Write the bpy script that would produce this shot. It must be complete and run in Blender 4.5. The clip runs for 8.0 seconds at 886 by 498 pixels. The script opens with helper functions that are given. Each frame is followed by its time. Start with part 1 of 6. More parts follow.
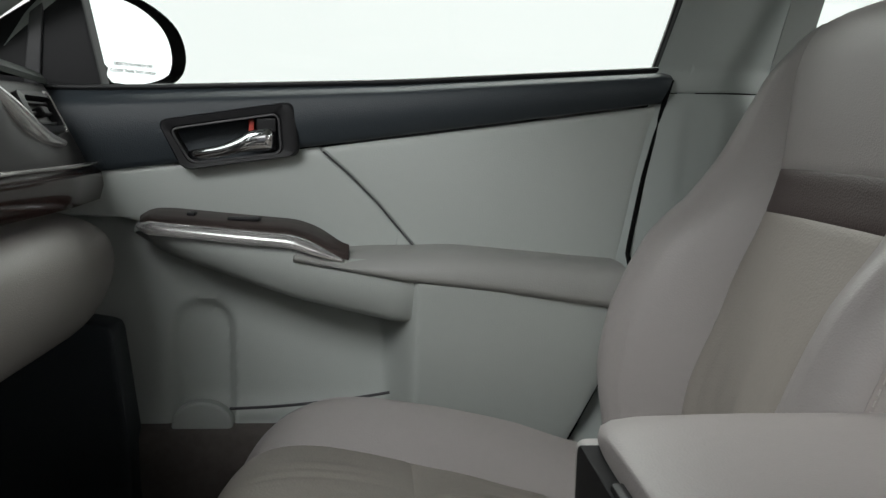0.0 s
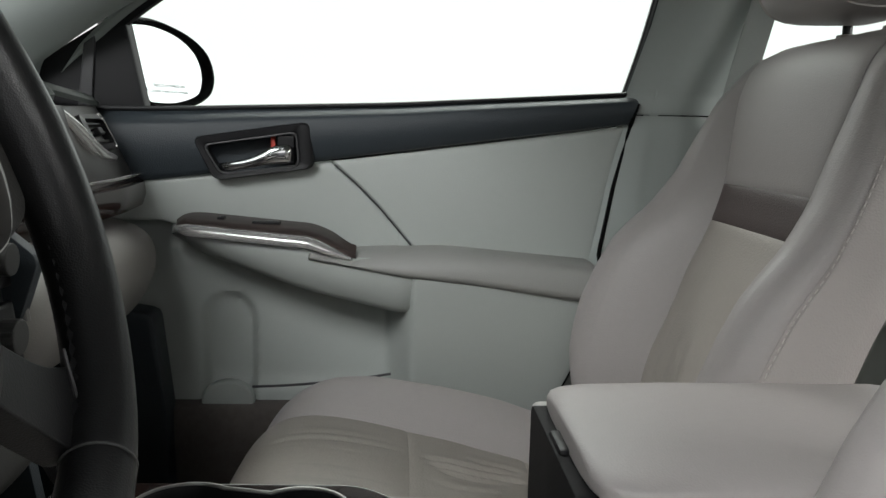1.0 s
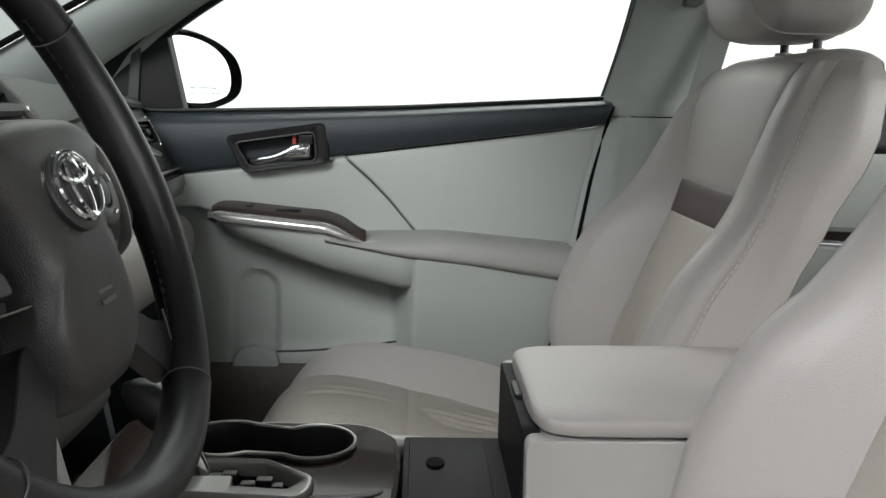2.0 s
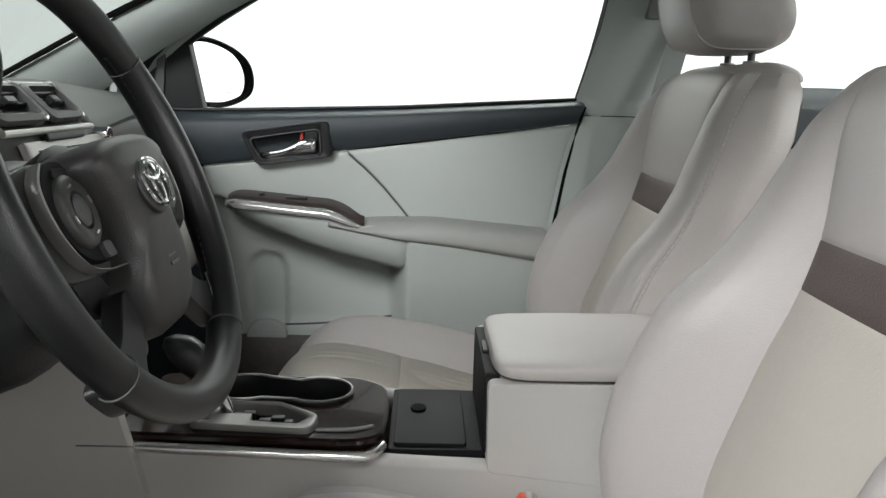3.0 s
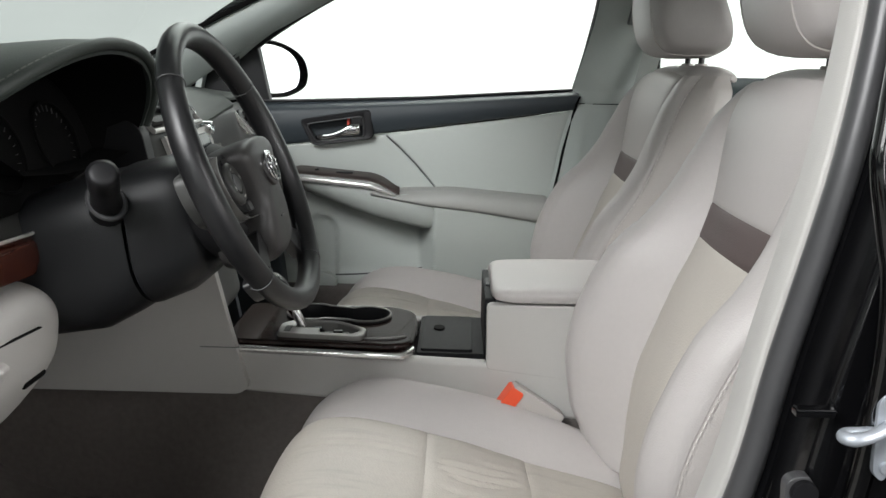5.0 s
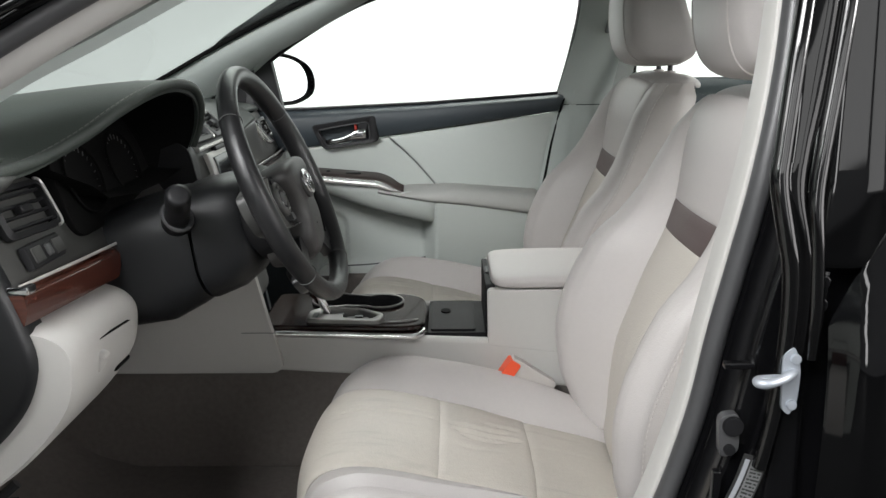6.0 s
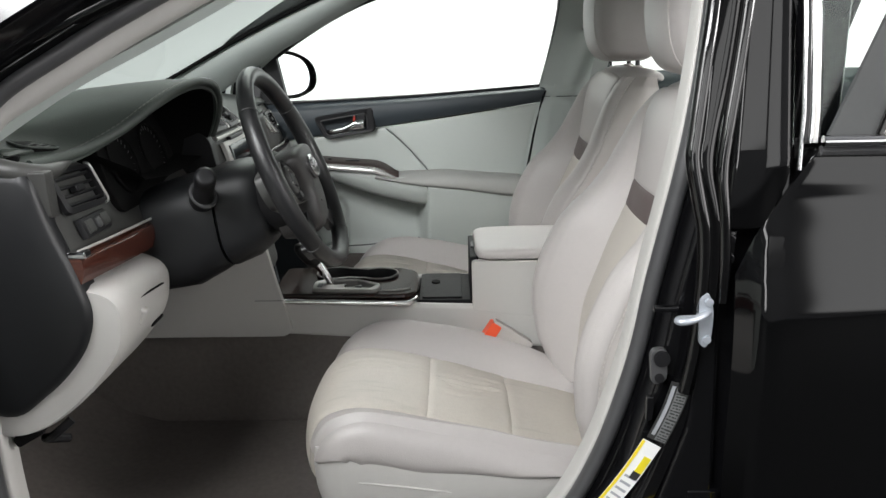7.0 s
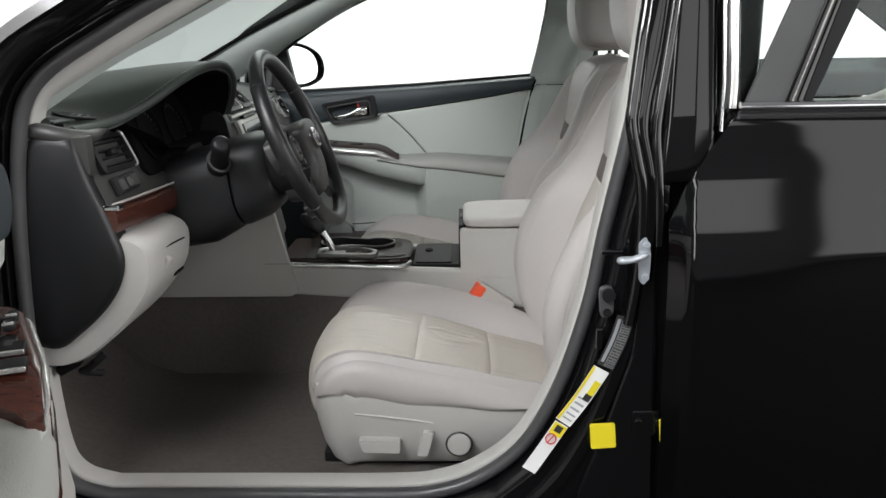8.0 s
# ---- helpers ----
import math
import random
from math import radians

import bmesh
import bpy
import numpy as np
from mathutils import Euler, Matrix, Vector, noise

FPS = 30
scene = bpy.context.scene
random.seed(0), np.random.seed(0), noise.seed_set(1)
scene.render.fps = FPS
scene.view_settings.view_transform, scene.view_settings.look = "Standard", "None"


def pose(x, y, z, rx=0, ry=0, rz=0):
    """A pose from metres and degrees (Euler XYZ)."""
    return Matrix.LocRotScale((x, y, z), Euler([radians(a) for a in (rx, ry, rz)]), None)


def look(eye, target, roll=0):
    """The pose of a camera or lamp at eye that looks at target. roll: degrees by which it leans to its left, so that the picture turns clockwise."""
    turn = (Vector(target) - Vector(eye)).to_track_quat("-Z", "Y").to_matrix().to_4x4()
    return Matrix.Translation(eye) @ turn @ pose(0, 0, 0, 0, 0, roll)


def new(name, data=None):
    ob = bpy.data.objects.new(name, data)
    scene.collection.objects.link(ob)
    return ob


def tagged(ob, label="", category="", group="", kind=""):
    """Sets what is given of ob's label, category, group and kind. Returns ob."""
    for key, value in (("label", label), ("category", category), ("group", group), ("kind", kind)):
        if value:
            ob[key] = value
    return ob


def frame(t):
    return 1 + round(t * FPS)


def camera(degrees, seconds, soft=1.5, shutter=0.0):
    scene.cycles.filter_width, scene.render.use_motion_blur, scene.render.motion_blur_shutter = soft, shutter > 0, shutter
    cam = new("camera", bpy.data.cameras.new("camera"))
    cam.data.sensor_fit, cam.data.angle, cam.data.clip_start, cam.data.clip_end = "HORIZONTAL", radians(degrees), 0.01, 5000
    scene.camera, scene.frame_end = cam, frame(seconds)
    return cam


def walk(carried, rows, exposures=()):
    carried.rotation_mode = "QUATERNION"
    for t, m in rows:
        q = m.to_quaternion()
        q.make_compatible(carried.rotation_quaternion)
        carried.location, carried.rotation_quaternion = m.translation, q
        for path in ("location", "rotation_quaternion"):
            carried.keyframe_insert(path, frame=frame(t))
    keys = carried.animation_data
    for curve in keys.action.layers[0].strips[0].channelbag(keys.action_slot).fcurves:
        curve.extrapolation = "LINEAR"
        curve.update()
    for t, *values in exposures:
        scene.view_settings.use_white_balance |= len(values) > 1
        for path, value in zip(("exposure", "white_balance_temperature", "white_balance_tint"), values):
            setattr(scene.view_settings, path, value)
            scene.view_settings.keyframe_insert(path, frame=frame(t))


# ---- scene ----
cam = camera(56.6, 8.0)
PATH = [
    (0, (-0.033, -0.505, 0.905), (0.098, 1.47, 0.62), 1.1),
    (0.5, (-0.027, -0.599, 0.928), (0.087, 1.375, 0.625), 1.1),
    (1, (-0.019, -0.688, 0.938), (0.087, 1.287, 0.645), 1.4),
    (1.5, (-0.006, -0.789, 0.96), (0.073, 1.184, 0.638), 1.4),
    (3, (0.036, -1.092, 1.011), (0.085, 0.871, 0.633), 1.6),
    (3.5, (0.042, -1.189, 1.015), (0.093, 0.77, 0.615), 1.8),
    (4, (0.051, -1.28, 1.039), (0.083, 0.671, 0.6), 2.2),
    (4.5, (0.063, -1.386, 1.051), (0.077, 0.564, 0.607), 2.1),
    (4.7, (0.067, -1.434, 1.058), (0.042, 0.515, 0.613), 1.6),
    (5.8, (0.055, -1.681, 1.131), (0.036, 0.262, 0.652), -0.1),
    (6, (0.047, -1.725, 1.147), (0.028, 0.214, 0.658), -0.5),
    (6.5, (0.049, -1.824, 1.173), (0.041, 0.11, 0.664), -1.0),
    (7, (0.074, -1.947, 1.168), (0.054, -0.013, 0.658), -0.9),
    (7.5, (0.104, -2.069, 1.151), (0.063, -0.134, 0.645), -0.8),
    (8, (0.133, -2.167, 1.139), (0.08, -0.232, 0.633), -0.9),
]
EXPOSURES = [(0, -0.28), (0.5, -0.24), (1.5, 0.02), (3.0, 0.39), (4.5, 0.41), (6.0, 0.46), (7.0, 0.48), (8.0, 0.26)]
walk(cam, [(t, look(eye, target, roll)) for t, eye, target, roll in PATH], EXPOSURES)

# ---- world and lights: a white photo studio ----
world = bpy.data.worlds.new("studio_world")
scene.world = world
world.use_nodes = True
world.node_tree.nodes["Background"].inputs["Color"].default_value = (0.9, 0.95, 1.0, 1)
world.node_tree.nodes["Background"].inputs["Strength"].default_value = 0.03


def area_lamp(name, eye, target, sx, sy, watts, colour=(1, 1, 1)):
    data = bpy.data.lights.new(name, "AREA")
    data.shape, data.size, data.size_y, data.energy, data.color = "RECTANGLE", sx, sy, watts, colour
    ob = new(name, data)
    ob.matrix_world = look(eye, target)
    return tagged(ob, "large soft studio light panel, added out of view", "light", kind="structure")


# unseen softboxes, added and aimed to light the cabin
area_lamp("added_softbox", (-1.4, -3.0, 3.75), (-0.1, -0.8, 0.6), 2.0, 2.0, 215, (0.98, 0.99, 1.0))
# fill lamp added low behind the car to brighten the passenger backrest's side
area_lamp("added_softbox", (4.5, -1.8, 2.6), (0.5, 0.0, 0.9), 1.6, 1.6, 150, (1, 0.99, 0.98))
area_lamp("added_softbox", (-2.7, -2.9, 3.7), (-0.3, 0.5, 0.8), 2.0, 3.6, 120, (1, 1, 1))
area_lamp("added_softbox", (0.6, 3.2, 3.7), (0.2, 0.3, 0.8), 5.0, 2.0, 260, (1, 0.99, 0.97))

# ---- materials ----
def material(name, colour, rough=0.5, metal=0.0, vary=0.06, scale=8.0, bump=0.0, bump_scale=600.0, coat=0.0, fine=0.0, voronoi=False, spec=0.5):
    m = bpy.data.materials.new(name)
    m.use_nodes = True
    nt = m.node_tree
    n, ln = nt.nodes, nt.links
    b = n["Principled BSDF"]
    b.inputs["Roughness"].default_value, b.inputs["Metallic"].default_value = rough, metal
    b.inputs["Coat Weight"].default_value, b.inputs["Coat Roughness"].default_value = coat, 0.03
    b.inputs["Specular IOR Level"].default_value = spec
    tc = n.new("ShaderNodeTexCoord")
    big = n.new("ShaderNodeTexNoise")
    big.inputs["Scale"].default_value, big.inputs["Detail"].default_value = scale, 5
    small = n.new("ShaderNodeTexNoise")
    small.inputs["Scale"].default_value, small.inputs["Detail"].default_value = scale * 22, 3
    ln.new(tc.outputs["Object"], big.inputs["Vector"])
    ln.new(tc.outputs["Object"], small.inputs["Vector"])
    add = n.new("ShaderNodeMath")
    add.operation = "MULTIPLY_ADD"
    ln.new(small.outputs["Fac"], add.inputs[0])
    add.inputs[1].default_value = 0.35 + fine
    ln.new(big.outputs["Fac"], add.inputs[2])
    ramp = n.new("ShaderNodeMapRange")
    ramp.inputs["From Min"].default_value, ramp.inputs["From Max"].default_value = 0.3, 1.05 + fine
    ramp.inputs["To Min"].default_value, ramp.inputs["To Max"].default_value = 1 - vary, 1 + vary
    ln.new(add.outputs[0], ramp.inputs["Value"])
    mul = n.new("ShaderNodeMix")
    mul.data_type, mul.blend_type = "RGBA", "MULTIPLY"
    mul.inputs["Factor"].default_value = 1
    mul.inputs["A"].default_value = (*colour, 1)
    ln.new(ramp.outputs["Result"], mul.inputs["B"])
    ln.new(mul.outputs["Result"], b.inputs["Base Color"])
    rr = n.new("ShaderNodeMapRange")
    rr.inputs["To Min"].default_value, rr.inputs["To Max"].default_value = max(rough - 0.08, 0.02), min(rough + 0.08, 1)
    ln.new(big.outputs["Fac"], rr.inputs["Value"])
    if rough > 0.12:
        ln.new(rr.outputs["Result"], b.inputs["Roughness"])
    if bump:
        tex = n.new("ShaderNodeTexVoronoi" if voronoi else "ShaderNodeTexNoise")
        tex.inputs["Scale"].default_value = bump_scale
        ln.new(tc.outputs["Object"], tex.inputs["Vector"])
        bp = n.new("ShaderNodeBump")
        bp.inputs["Strength"].default_value, bp.inputs["Distance"].default_value = bump, 0.001
        ln.new(tex.outputs["Distance" if voronoi else "Fac"], bp.inputs["Height"])
        ln.new(bp.outputs["Normal"], b.inputs["Normal"])
    return m


def wood_material(name, dark, light, gloss=0.35, rough=0.3):
    m = material(name, dark, rough, coat=gloss, spec=0.15 + 0.5 * gloss)
    n, ln = m.node_tree.nodes, m.node_tree.links
    b = n["Principled BSDF"]
    tc, mp = n.new("ShaderNodeTexCoord"), n.new("ShaderNodeMapping")
    mp.inputs["Scale"].default_value = (6, 40, 60)
    wv = n.new("ShaderNodeTexNoise")
    wv.inputs["Scale"].default_value, wv.inputs["Detail"].default_value, wv.inputs["Distortion"].default_value = 2.0, 6, 1.2
    ln.new(tc.outputs["Object"], mp.inputs["Vector"])
    ln.new(mp.outputs["Vector"], wv.inputs["Vector"])
    cr_ = n.new("ShaderNodeValToRGB")
    cr_.color_ramp.elements[0].color, cr_.color_ramp.elements[1].color = (*dark, 1), (*light, 1)
    cr_.color_ramp.elements[0].position, cr_.color_ramp.elements[1].position = 0.35, 0.7
    ln.new(wv.outputs["Fac"], cr_.inputs["Fac"])
    ln.new(cr_.outputs["Color"], b.inputs["Base Color"])
    return m


def glass_material(name, tint, rough=0.0, grazing=0.2):
    m = bpy.data.materials.new(name)
    m.use_nodes = True
    n, ln = m.node_tree.nodes, m.node_tree.links
    n.remove(n["Principled BSDF"])
    tr, gl, lw, mix = n.new("ShaderNodeBsdfTransparent"), n.new("ShaderNodeBsdfGlossy"), n.new("ShaderNodeLayerWeight"), n.new("ShaderNodeMixShader")
    tr.inputs["Color"].default_value = (*tint, 1)
    gl.inputs["Roughness"].default_value = rough
    lw.inputs["Blend"].default_value = 0.5
    pw, mr = n.new("ShaderNodeMath"), n.new("ShaderNodeMapRange")
    pw.operation, pw.inputs[1].default_value = "POWER", 5.0
    mr.inputs["To Min"].default_value, mr.inputs["To Max"].default_value = 0.03, grazing
    ln.new(lw.outputs["Facing"], pw.inputs[0])
    ln.new(pw.outputs[0], mr.inputs["Value"])
    ln.new(mr.outputs["Result"], mix.inputs[0])
    ln.new(tr.outputs[0], mix.inputs[1])
    ln.new(gl.outputs[0], mix.inputs[2])
    ln.new(mix.outputs[0], n["Material Output"].inputs["Surface"])
    return m


def glow_material(name, colour, strength, soft=None):
    m = bpy.data.materials.new(name)
    m.use_nodes = True
    n, ln = m.node_tree.nodes, m.node_tree.links
    e = n.new("ShaderNodeEmission")
    e.inputs["Color"].default_value, e.inputs["Strength"].default_value = (*colour, 1), strength
    ln.new(e.outputs[0], n["Material Output"].inputs["Surface"])
    if soft:
        # a diffuser whose light falls off towards its edges
        tc, sep, mul = n.new("ShaderNodeTexCoord"), n.new("ShaderNodeSeparateXYZ"), n.new("ShaderNodeMath")
        ln.new(tc.outputs["Generated"], sep.inputs[0])
        mul.operation = "MULTIPLY"
        for k, (axis, width) in enumerate((("X", soft[0]), ("Z", soft[1]))):
            ping, ramp = n.new("ShaderNodeMath"), n.new("ShaderNodeMapRange")
            ping.operation = "PINGPONG"
            ping.inputs[1].default_value = 0.5
            ramp.interpolation_type = "SMOOTHSTEP"
            ramp.inputs["From Max"].default_value, ramp.inputs["To Max"].default_value = width, strength if k else 1.0
            ln.new(sep.outputs[axis], ping.inputs[0])
            ln.new(ping.outputs[0], ramp.inputs["Value"])
            ln.new(ramp.outputs["Result"], mul.inputs[k])
        ln.new(mul.outputs[0], e.inputs["Strength"])
    return m


LEATHER = material("grey_leather", (0.405, 0.382, 0.369), 0.44, vary=0.06, scale=5, bump=0.2, bump_scale=480, voronoi=True)
LEATHER_SIDE = material("grey_vinyl", (0.43, 0.403, 0.383), 0.45, vary=0.04, scale=5, bump=0.3, bump_scale=420, voronoi=True)
INSERT = material("perforated_beige_leather", (0.45, 0.42, 0.375), 0.5, vary=0.13, scale=6, bump=0.35, bump_scale=330, voronoi=True)
INSERT_BACK = material("beige_backrest_leather", (0.445, 0.415, 0.372), 0.5, vary=0.07, scale=6, bump=0.3, bump_scale=330, voronoi=True)
# thin darkened wrinkles on the sat-on leather, their shade put into the colour
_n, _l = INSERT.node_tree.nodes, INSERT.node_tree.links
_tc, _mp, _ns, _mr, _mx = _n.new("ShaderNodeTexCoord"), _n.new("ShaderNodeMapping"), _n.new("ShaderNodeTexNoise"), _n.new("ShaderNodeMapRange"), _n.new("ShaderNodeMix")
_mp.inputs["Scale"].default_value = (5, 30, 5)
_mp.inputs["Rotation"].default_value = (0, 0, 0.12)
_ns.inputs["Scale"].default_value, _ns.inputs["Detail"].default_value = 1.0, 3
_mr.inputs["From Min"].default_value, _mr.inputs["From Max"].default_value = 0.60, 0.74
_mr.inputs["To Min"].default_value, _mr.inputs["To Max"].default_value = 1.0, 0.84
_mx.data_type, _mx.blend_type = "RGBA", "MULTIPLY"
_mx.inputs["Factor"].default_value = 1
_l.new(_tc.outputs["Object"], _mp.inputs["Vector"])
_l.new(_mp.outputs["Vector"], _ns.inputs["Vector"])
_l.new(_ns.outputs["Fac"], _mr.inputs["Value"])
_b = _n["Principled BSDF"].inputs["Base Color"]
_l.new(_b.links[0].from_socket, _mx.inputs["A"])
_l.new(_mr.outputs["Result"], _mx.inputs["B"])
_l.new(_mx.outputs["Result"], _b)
STRIPE = material("brown_leather_band", (0.085, 0.063, 0.06), 0.5, vary=0.08, bump=0.3, bump_scale=420, voronoi=True)
DARKTHREAD = material("grey_thread", (0.16, 0.16, 0.15), 0.7)
# grey vinyl darkened: the colour carries the shade below the dashboard
GLOVE = material("darkened_glove_box_vinyl", (0.21, 0.20, 0.188), 0.5, vary=0.05, scale=4, bump=0.25, bump_scale=600, voronoi=True)
THREAD = material("pale_thread", (0.55, 0.53, 0.5), 0.7)
DOOR_GREY = material("grey_door_vinyl", (0.405, 0.434, 0.410), 0.5, vary=0.04, scale=4, bump=0.25, bump_scale=700, voronoi=True)
DOOR_PAD = material("taupe_armrest_vinyl", (0.31, 0.312, 0.295), 0.5, vary=0.05, scale=5, bump=0.25, bump_scale=600, voronoi=True)
PLASTIC = material("light_grey_plastic", (0.44, 0.43, 0.41), 0.5, vary=0.04, scale=4, bump=0.2, bump_scale=800, voronoi=True)
TRIM = material("pillar_trim_grey", (0.36, 0.395, 0.375), 0.55, vary=0.04, scale=4, bump=0.15, bump_scale=900)
SLATE = material("slate_soft_trim", (0.026, 0.034, 0.040), 0.5, vary=0.1, scale=6, bump=0.3, bump_scale=600, voronoi=True)
DASH = material("dark_green_grey_dash_pad", (0.040, 0.049, 0.043), 0.6, vary=0.1, scale=5, bump=0.35, bump_scale=500, voronoi=True)
FASCIA = material("charcoal_fascia", (0.042, 0.042, 0.040), 0.42, vary=0.08, bump=0.15, bump_scale=700, voronoi=True)
BLACK = material("black_plastic", (0.010, 0.010, 0.011), 0.45, vary=0.15, bump=0.1, bump_scale=900, spec=0.3)
DARK = material("matt_black", (0.005, 0.005, 0.005), 0.85, vary=0.1, spec=0.08)
WHEEL = material("black_wheel_leather", (0.012, 0.0122, 0.013), 0.34, vary=0.25, scale=14, bump=0.14, bump_scale=1100, voronoi=True, spec=0.5)
HUB = material("charcoal_airbag_cover", (0.028, 0.0265, 0.026), 0.45, vary=0.12, bump=0.2, bump_scale=800, voronoi=True)
ALU = material("satin_grey_window_trim", (0.13, 0.128, 0.125), 0.4, metal=0.3, vary=0.08)
BAR = material("grey_window_bar", (0.065, 0.067, 0.067), 0.5, vary=0.1)
RUBBER = material("grey_rubber_seal", (0.055, 0.055, 0.057), 0.36, vary=0.15, scale=15)
PAINT = material("black_car_paint", (0.0018, 0.0018, 0.002), 0.06, vary=0.1, spec=0.55)
GLOSS = material("clear_coated_black_metal", (0.002, 0.002, 0.0022), 0.10, vary=0.1, spec=0.9)
UNDER = material("black_jamb_paint", (0.0035, 0.0035, 0.004), 0.14, vary=0.1, spec=0.5)
CHROME = material("chrome", (0.75, 0.75, 0.76), 0.1, metal=1.0, vary=0.02)
SATIN = material("satin_silver", (0.62, 0.61, 0.59), 0.28, metal=0.85, vary=0.05)
SILVER = material("silver_plastic", (0.48, 0.47, 0.45), 0.38, metal=0.3, vary=0.05)
BRIGHT = material("bright_satin_chrome", (0.78, 0.77, 0.75), 0.2, metal=0.75, vary=0.05)
GATE = material("satin_gate_silver", (0.23, 0.225, 0.215), 0.35, metal=0.4, vary=0.06)
ZINC = material("zinc_striker", (0.42, 0.45, 0.49), 0.45, metal=0.55, vary=0.15, scale=40)
COLUMN = material("blue_black_plastic", (0.0100, 0.0105, 0.0115), 0.42, vary=0.12, bump=0.2, bump_scale=900, voronoi=True, spec=0.35)
WOOD = wood_material("red_brown_burr_wood", (0.040, 0.012, 0.008), (0.072, 0.021, 0.013), 0.5, 0.2)
WOOD_DARK = wood_material("dark_brown_wood_trim", (0.006, 0.003, 0.0025), (0.024, 0.010, 0.0075), 0.25, 0.12)
WOOD_SATIN = wood_material("satin_brown_wood_trim", (0.034, 0.026, 0.024), (0.06, 0.046, 0.042), 0.05, 0.38)
CARPET = material("taupe_carpet", (0.118, 0.104, 0.096), 0.95, vary=0.38, scale=4, bump=0.9, bump_scale=900, fine=0.3)
RED = material("red_orange_plastic", (0.75, 0.09, 0.035), 0.4, vary=0.06)
LOCKRED = material("dull_red_mark", (0.42, 0.045, 0.03), 0.5)
WHITE = material("white_sticker", (0.75, 0.75, 0.74), 0.45, vary=0.03)
GREYLABEL = material("grey_printed_label", (0.16, 0.165, 0.165), 0.45, vary=0.1, scale=30)
YELLOW = material("yellow_sticker", (0.72, 0.60, 0.02), 0.45, vary=0.05)
INK = material("dark_print", (0.02, 0.02, 0.02), 0.6)
REDINK = material("red_print", (0.5, 0.03, 0.03), 0.6)
GREYINK = material("grey_print", (0.3, 0.31, 0.33), 0.6)
MIRROR = material("mirror_silver", (0.88, 0.88, 0.9), 0.02, metal=1.0, vary=0.0)
BELT = material("grey_seat_belt", (0.26, 0.28, 0.265), 0.7, vary=0.06, bump=0.4, bump_scale=1500)
BELTSLOT = material("dark_grey_trim", (0.13, 0.14, 0.135), 0.5)
GLASS = glass_material("clear_green_glass", (0.93, 0.97, 0.95))
SCREEN = glass_material("laminated_glass", (0.62, 0.655, 0.64), 0.0, 0.3)
TRAY = material("ribbed_black_plastic", (0.010, 0.010, 0.011), 0.6, vary=0.1, spec=0.12, bump=0.3, bump_scale=900)
LCD = material("dark_display", (0.01, 0.012, 0.012), 0.1)
STUDIO = material("white_studio_paint", (0.72, 0.72, 0.71), 0.8, vary=0.03, scale=0.6)
STUDIO_DARK = material("grey_studio_paint", (0.20, 0.205, 0.215), 0.8, vary=0.06, scale=0.6)
FLOORPAINT = material("dark_studio_floor", (0.014, 0.0145, 0.0145), 0.6, vary=0.2, scale=1.2, spec=0.1)
# the backdrops glow by emission, in place of lamps that would light them
BACKLIGHT = glow_material("glowing_white_backdrop", (1.0, 0.99, 0.99), 1.35)
REARLIGHT = glow_material("glowing_rear_backdrop", (1.0, 0.98, 0.98), 2.2)
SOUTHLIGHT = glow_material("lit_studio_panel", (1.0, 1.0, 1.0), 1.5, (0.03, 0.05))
STRIPLIGHT = glow_material("added_strip_glow", (1.0, 1.0, 1.0), 5.0, (0.08, 0.05))
FRONTLIGHT = glow_material("glowing_front_backdrop", (0.97, 1.0, 0.97), 0.55)


# ---- mesh helpers ----
def thing(name, place, label, category, group=""):
    ob = new(name)
    ob.location = place
    return tagged(ob, label, category, group)


def part(name, bm, mat, parent=None, label="", angle=40, kind=""):
    bmesh.ops.recalc_face_normals(bm, faces=bm.faces)
    me = bpy.data.meshes.new(name)
    bm.to_mesh(me)
    bm.free()
    me.materials.append(mat)
    me.shade_smooth()
    me.set_sharp_from_angle(angle=radians(angle))
    ob = new(name, me)
    wn = ob.modifiers.new("weighted_normal", "WEIGHTED_NORMAL")
    wn.keep_sharp = True
    if parent is not None:
        ob.parent = parent
        place = parent.location if parent.parent is None else Vector((0, 0, 0))
        ob.matrix_parent_inverse = Matrix.Translation(-place)
    return tagged(ob, label, kind=kind)


def cr(points, n):
    """A smooth line of n points through the given ones."""
    p = np.array(points, float)
    out = []
    for s in np.linspace(0, len(p) - 1, n):
        i = min(int(s), len(p) - 2)
        f = s - i
        a, b, c, d = p[max(i - 1, 0)], p[i], p[i + 1], p[min(i + 2, len(p) - 1)]
        out.append(0.5 * (2 * b + (c - a) * f + (2 * a - 5 * b + 4 * c - d) * f * f + (3 * b - a - 3 * c + d) * f ** 3))
    return np.array(out)


def grid_faces(bm, rows, close_u=False, close_v=False):
    nu, nv = len(rows), len(rows[0])
    vs = [[bm.verts.new(p) for p in r] for r in rows]
    for i in range(nu if close_u else nu - 1):
        for j in range(nv if close_v else nv - 1):
            a, b = vs[i][j], vs[i][(j + 1) % nv]
            c, d = vs[(i + 1) % nu][(j + 1) % nv], vs[(i + 1) % nu][j]
            bm.faces.new((a, b, c, d))
    return vs


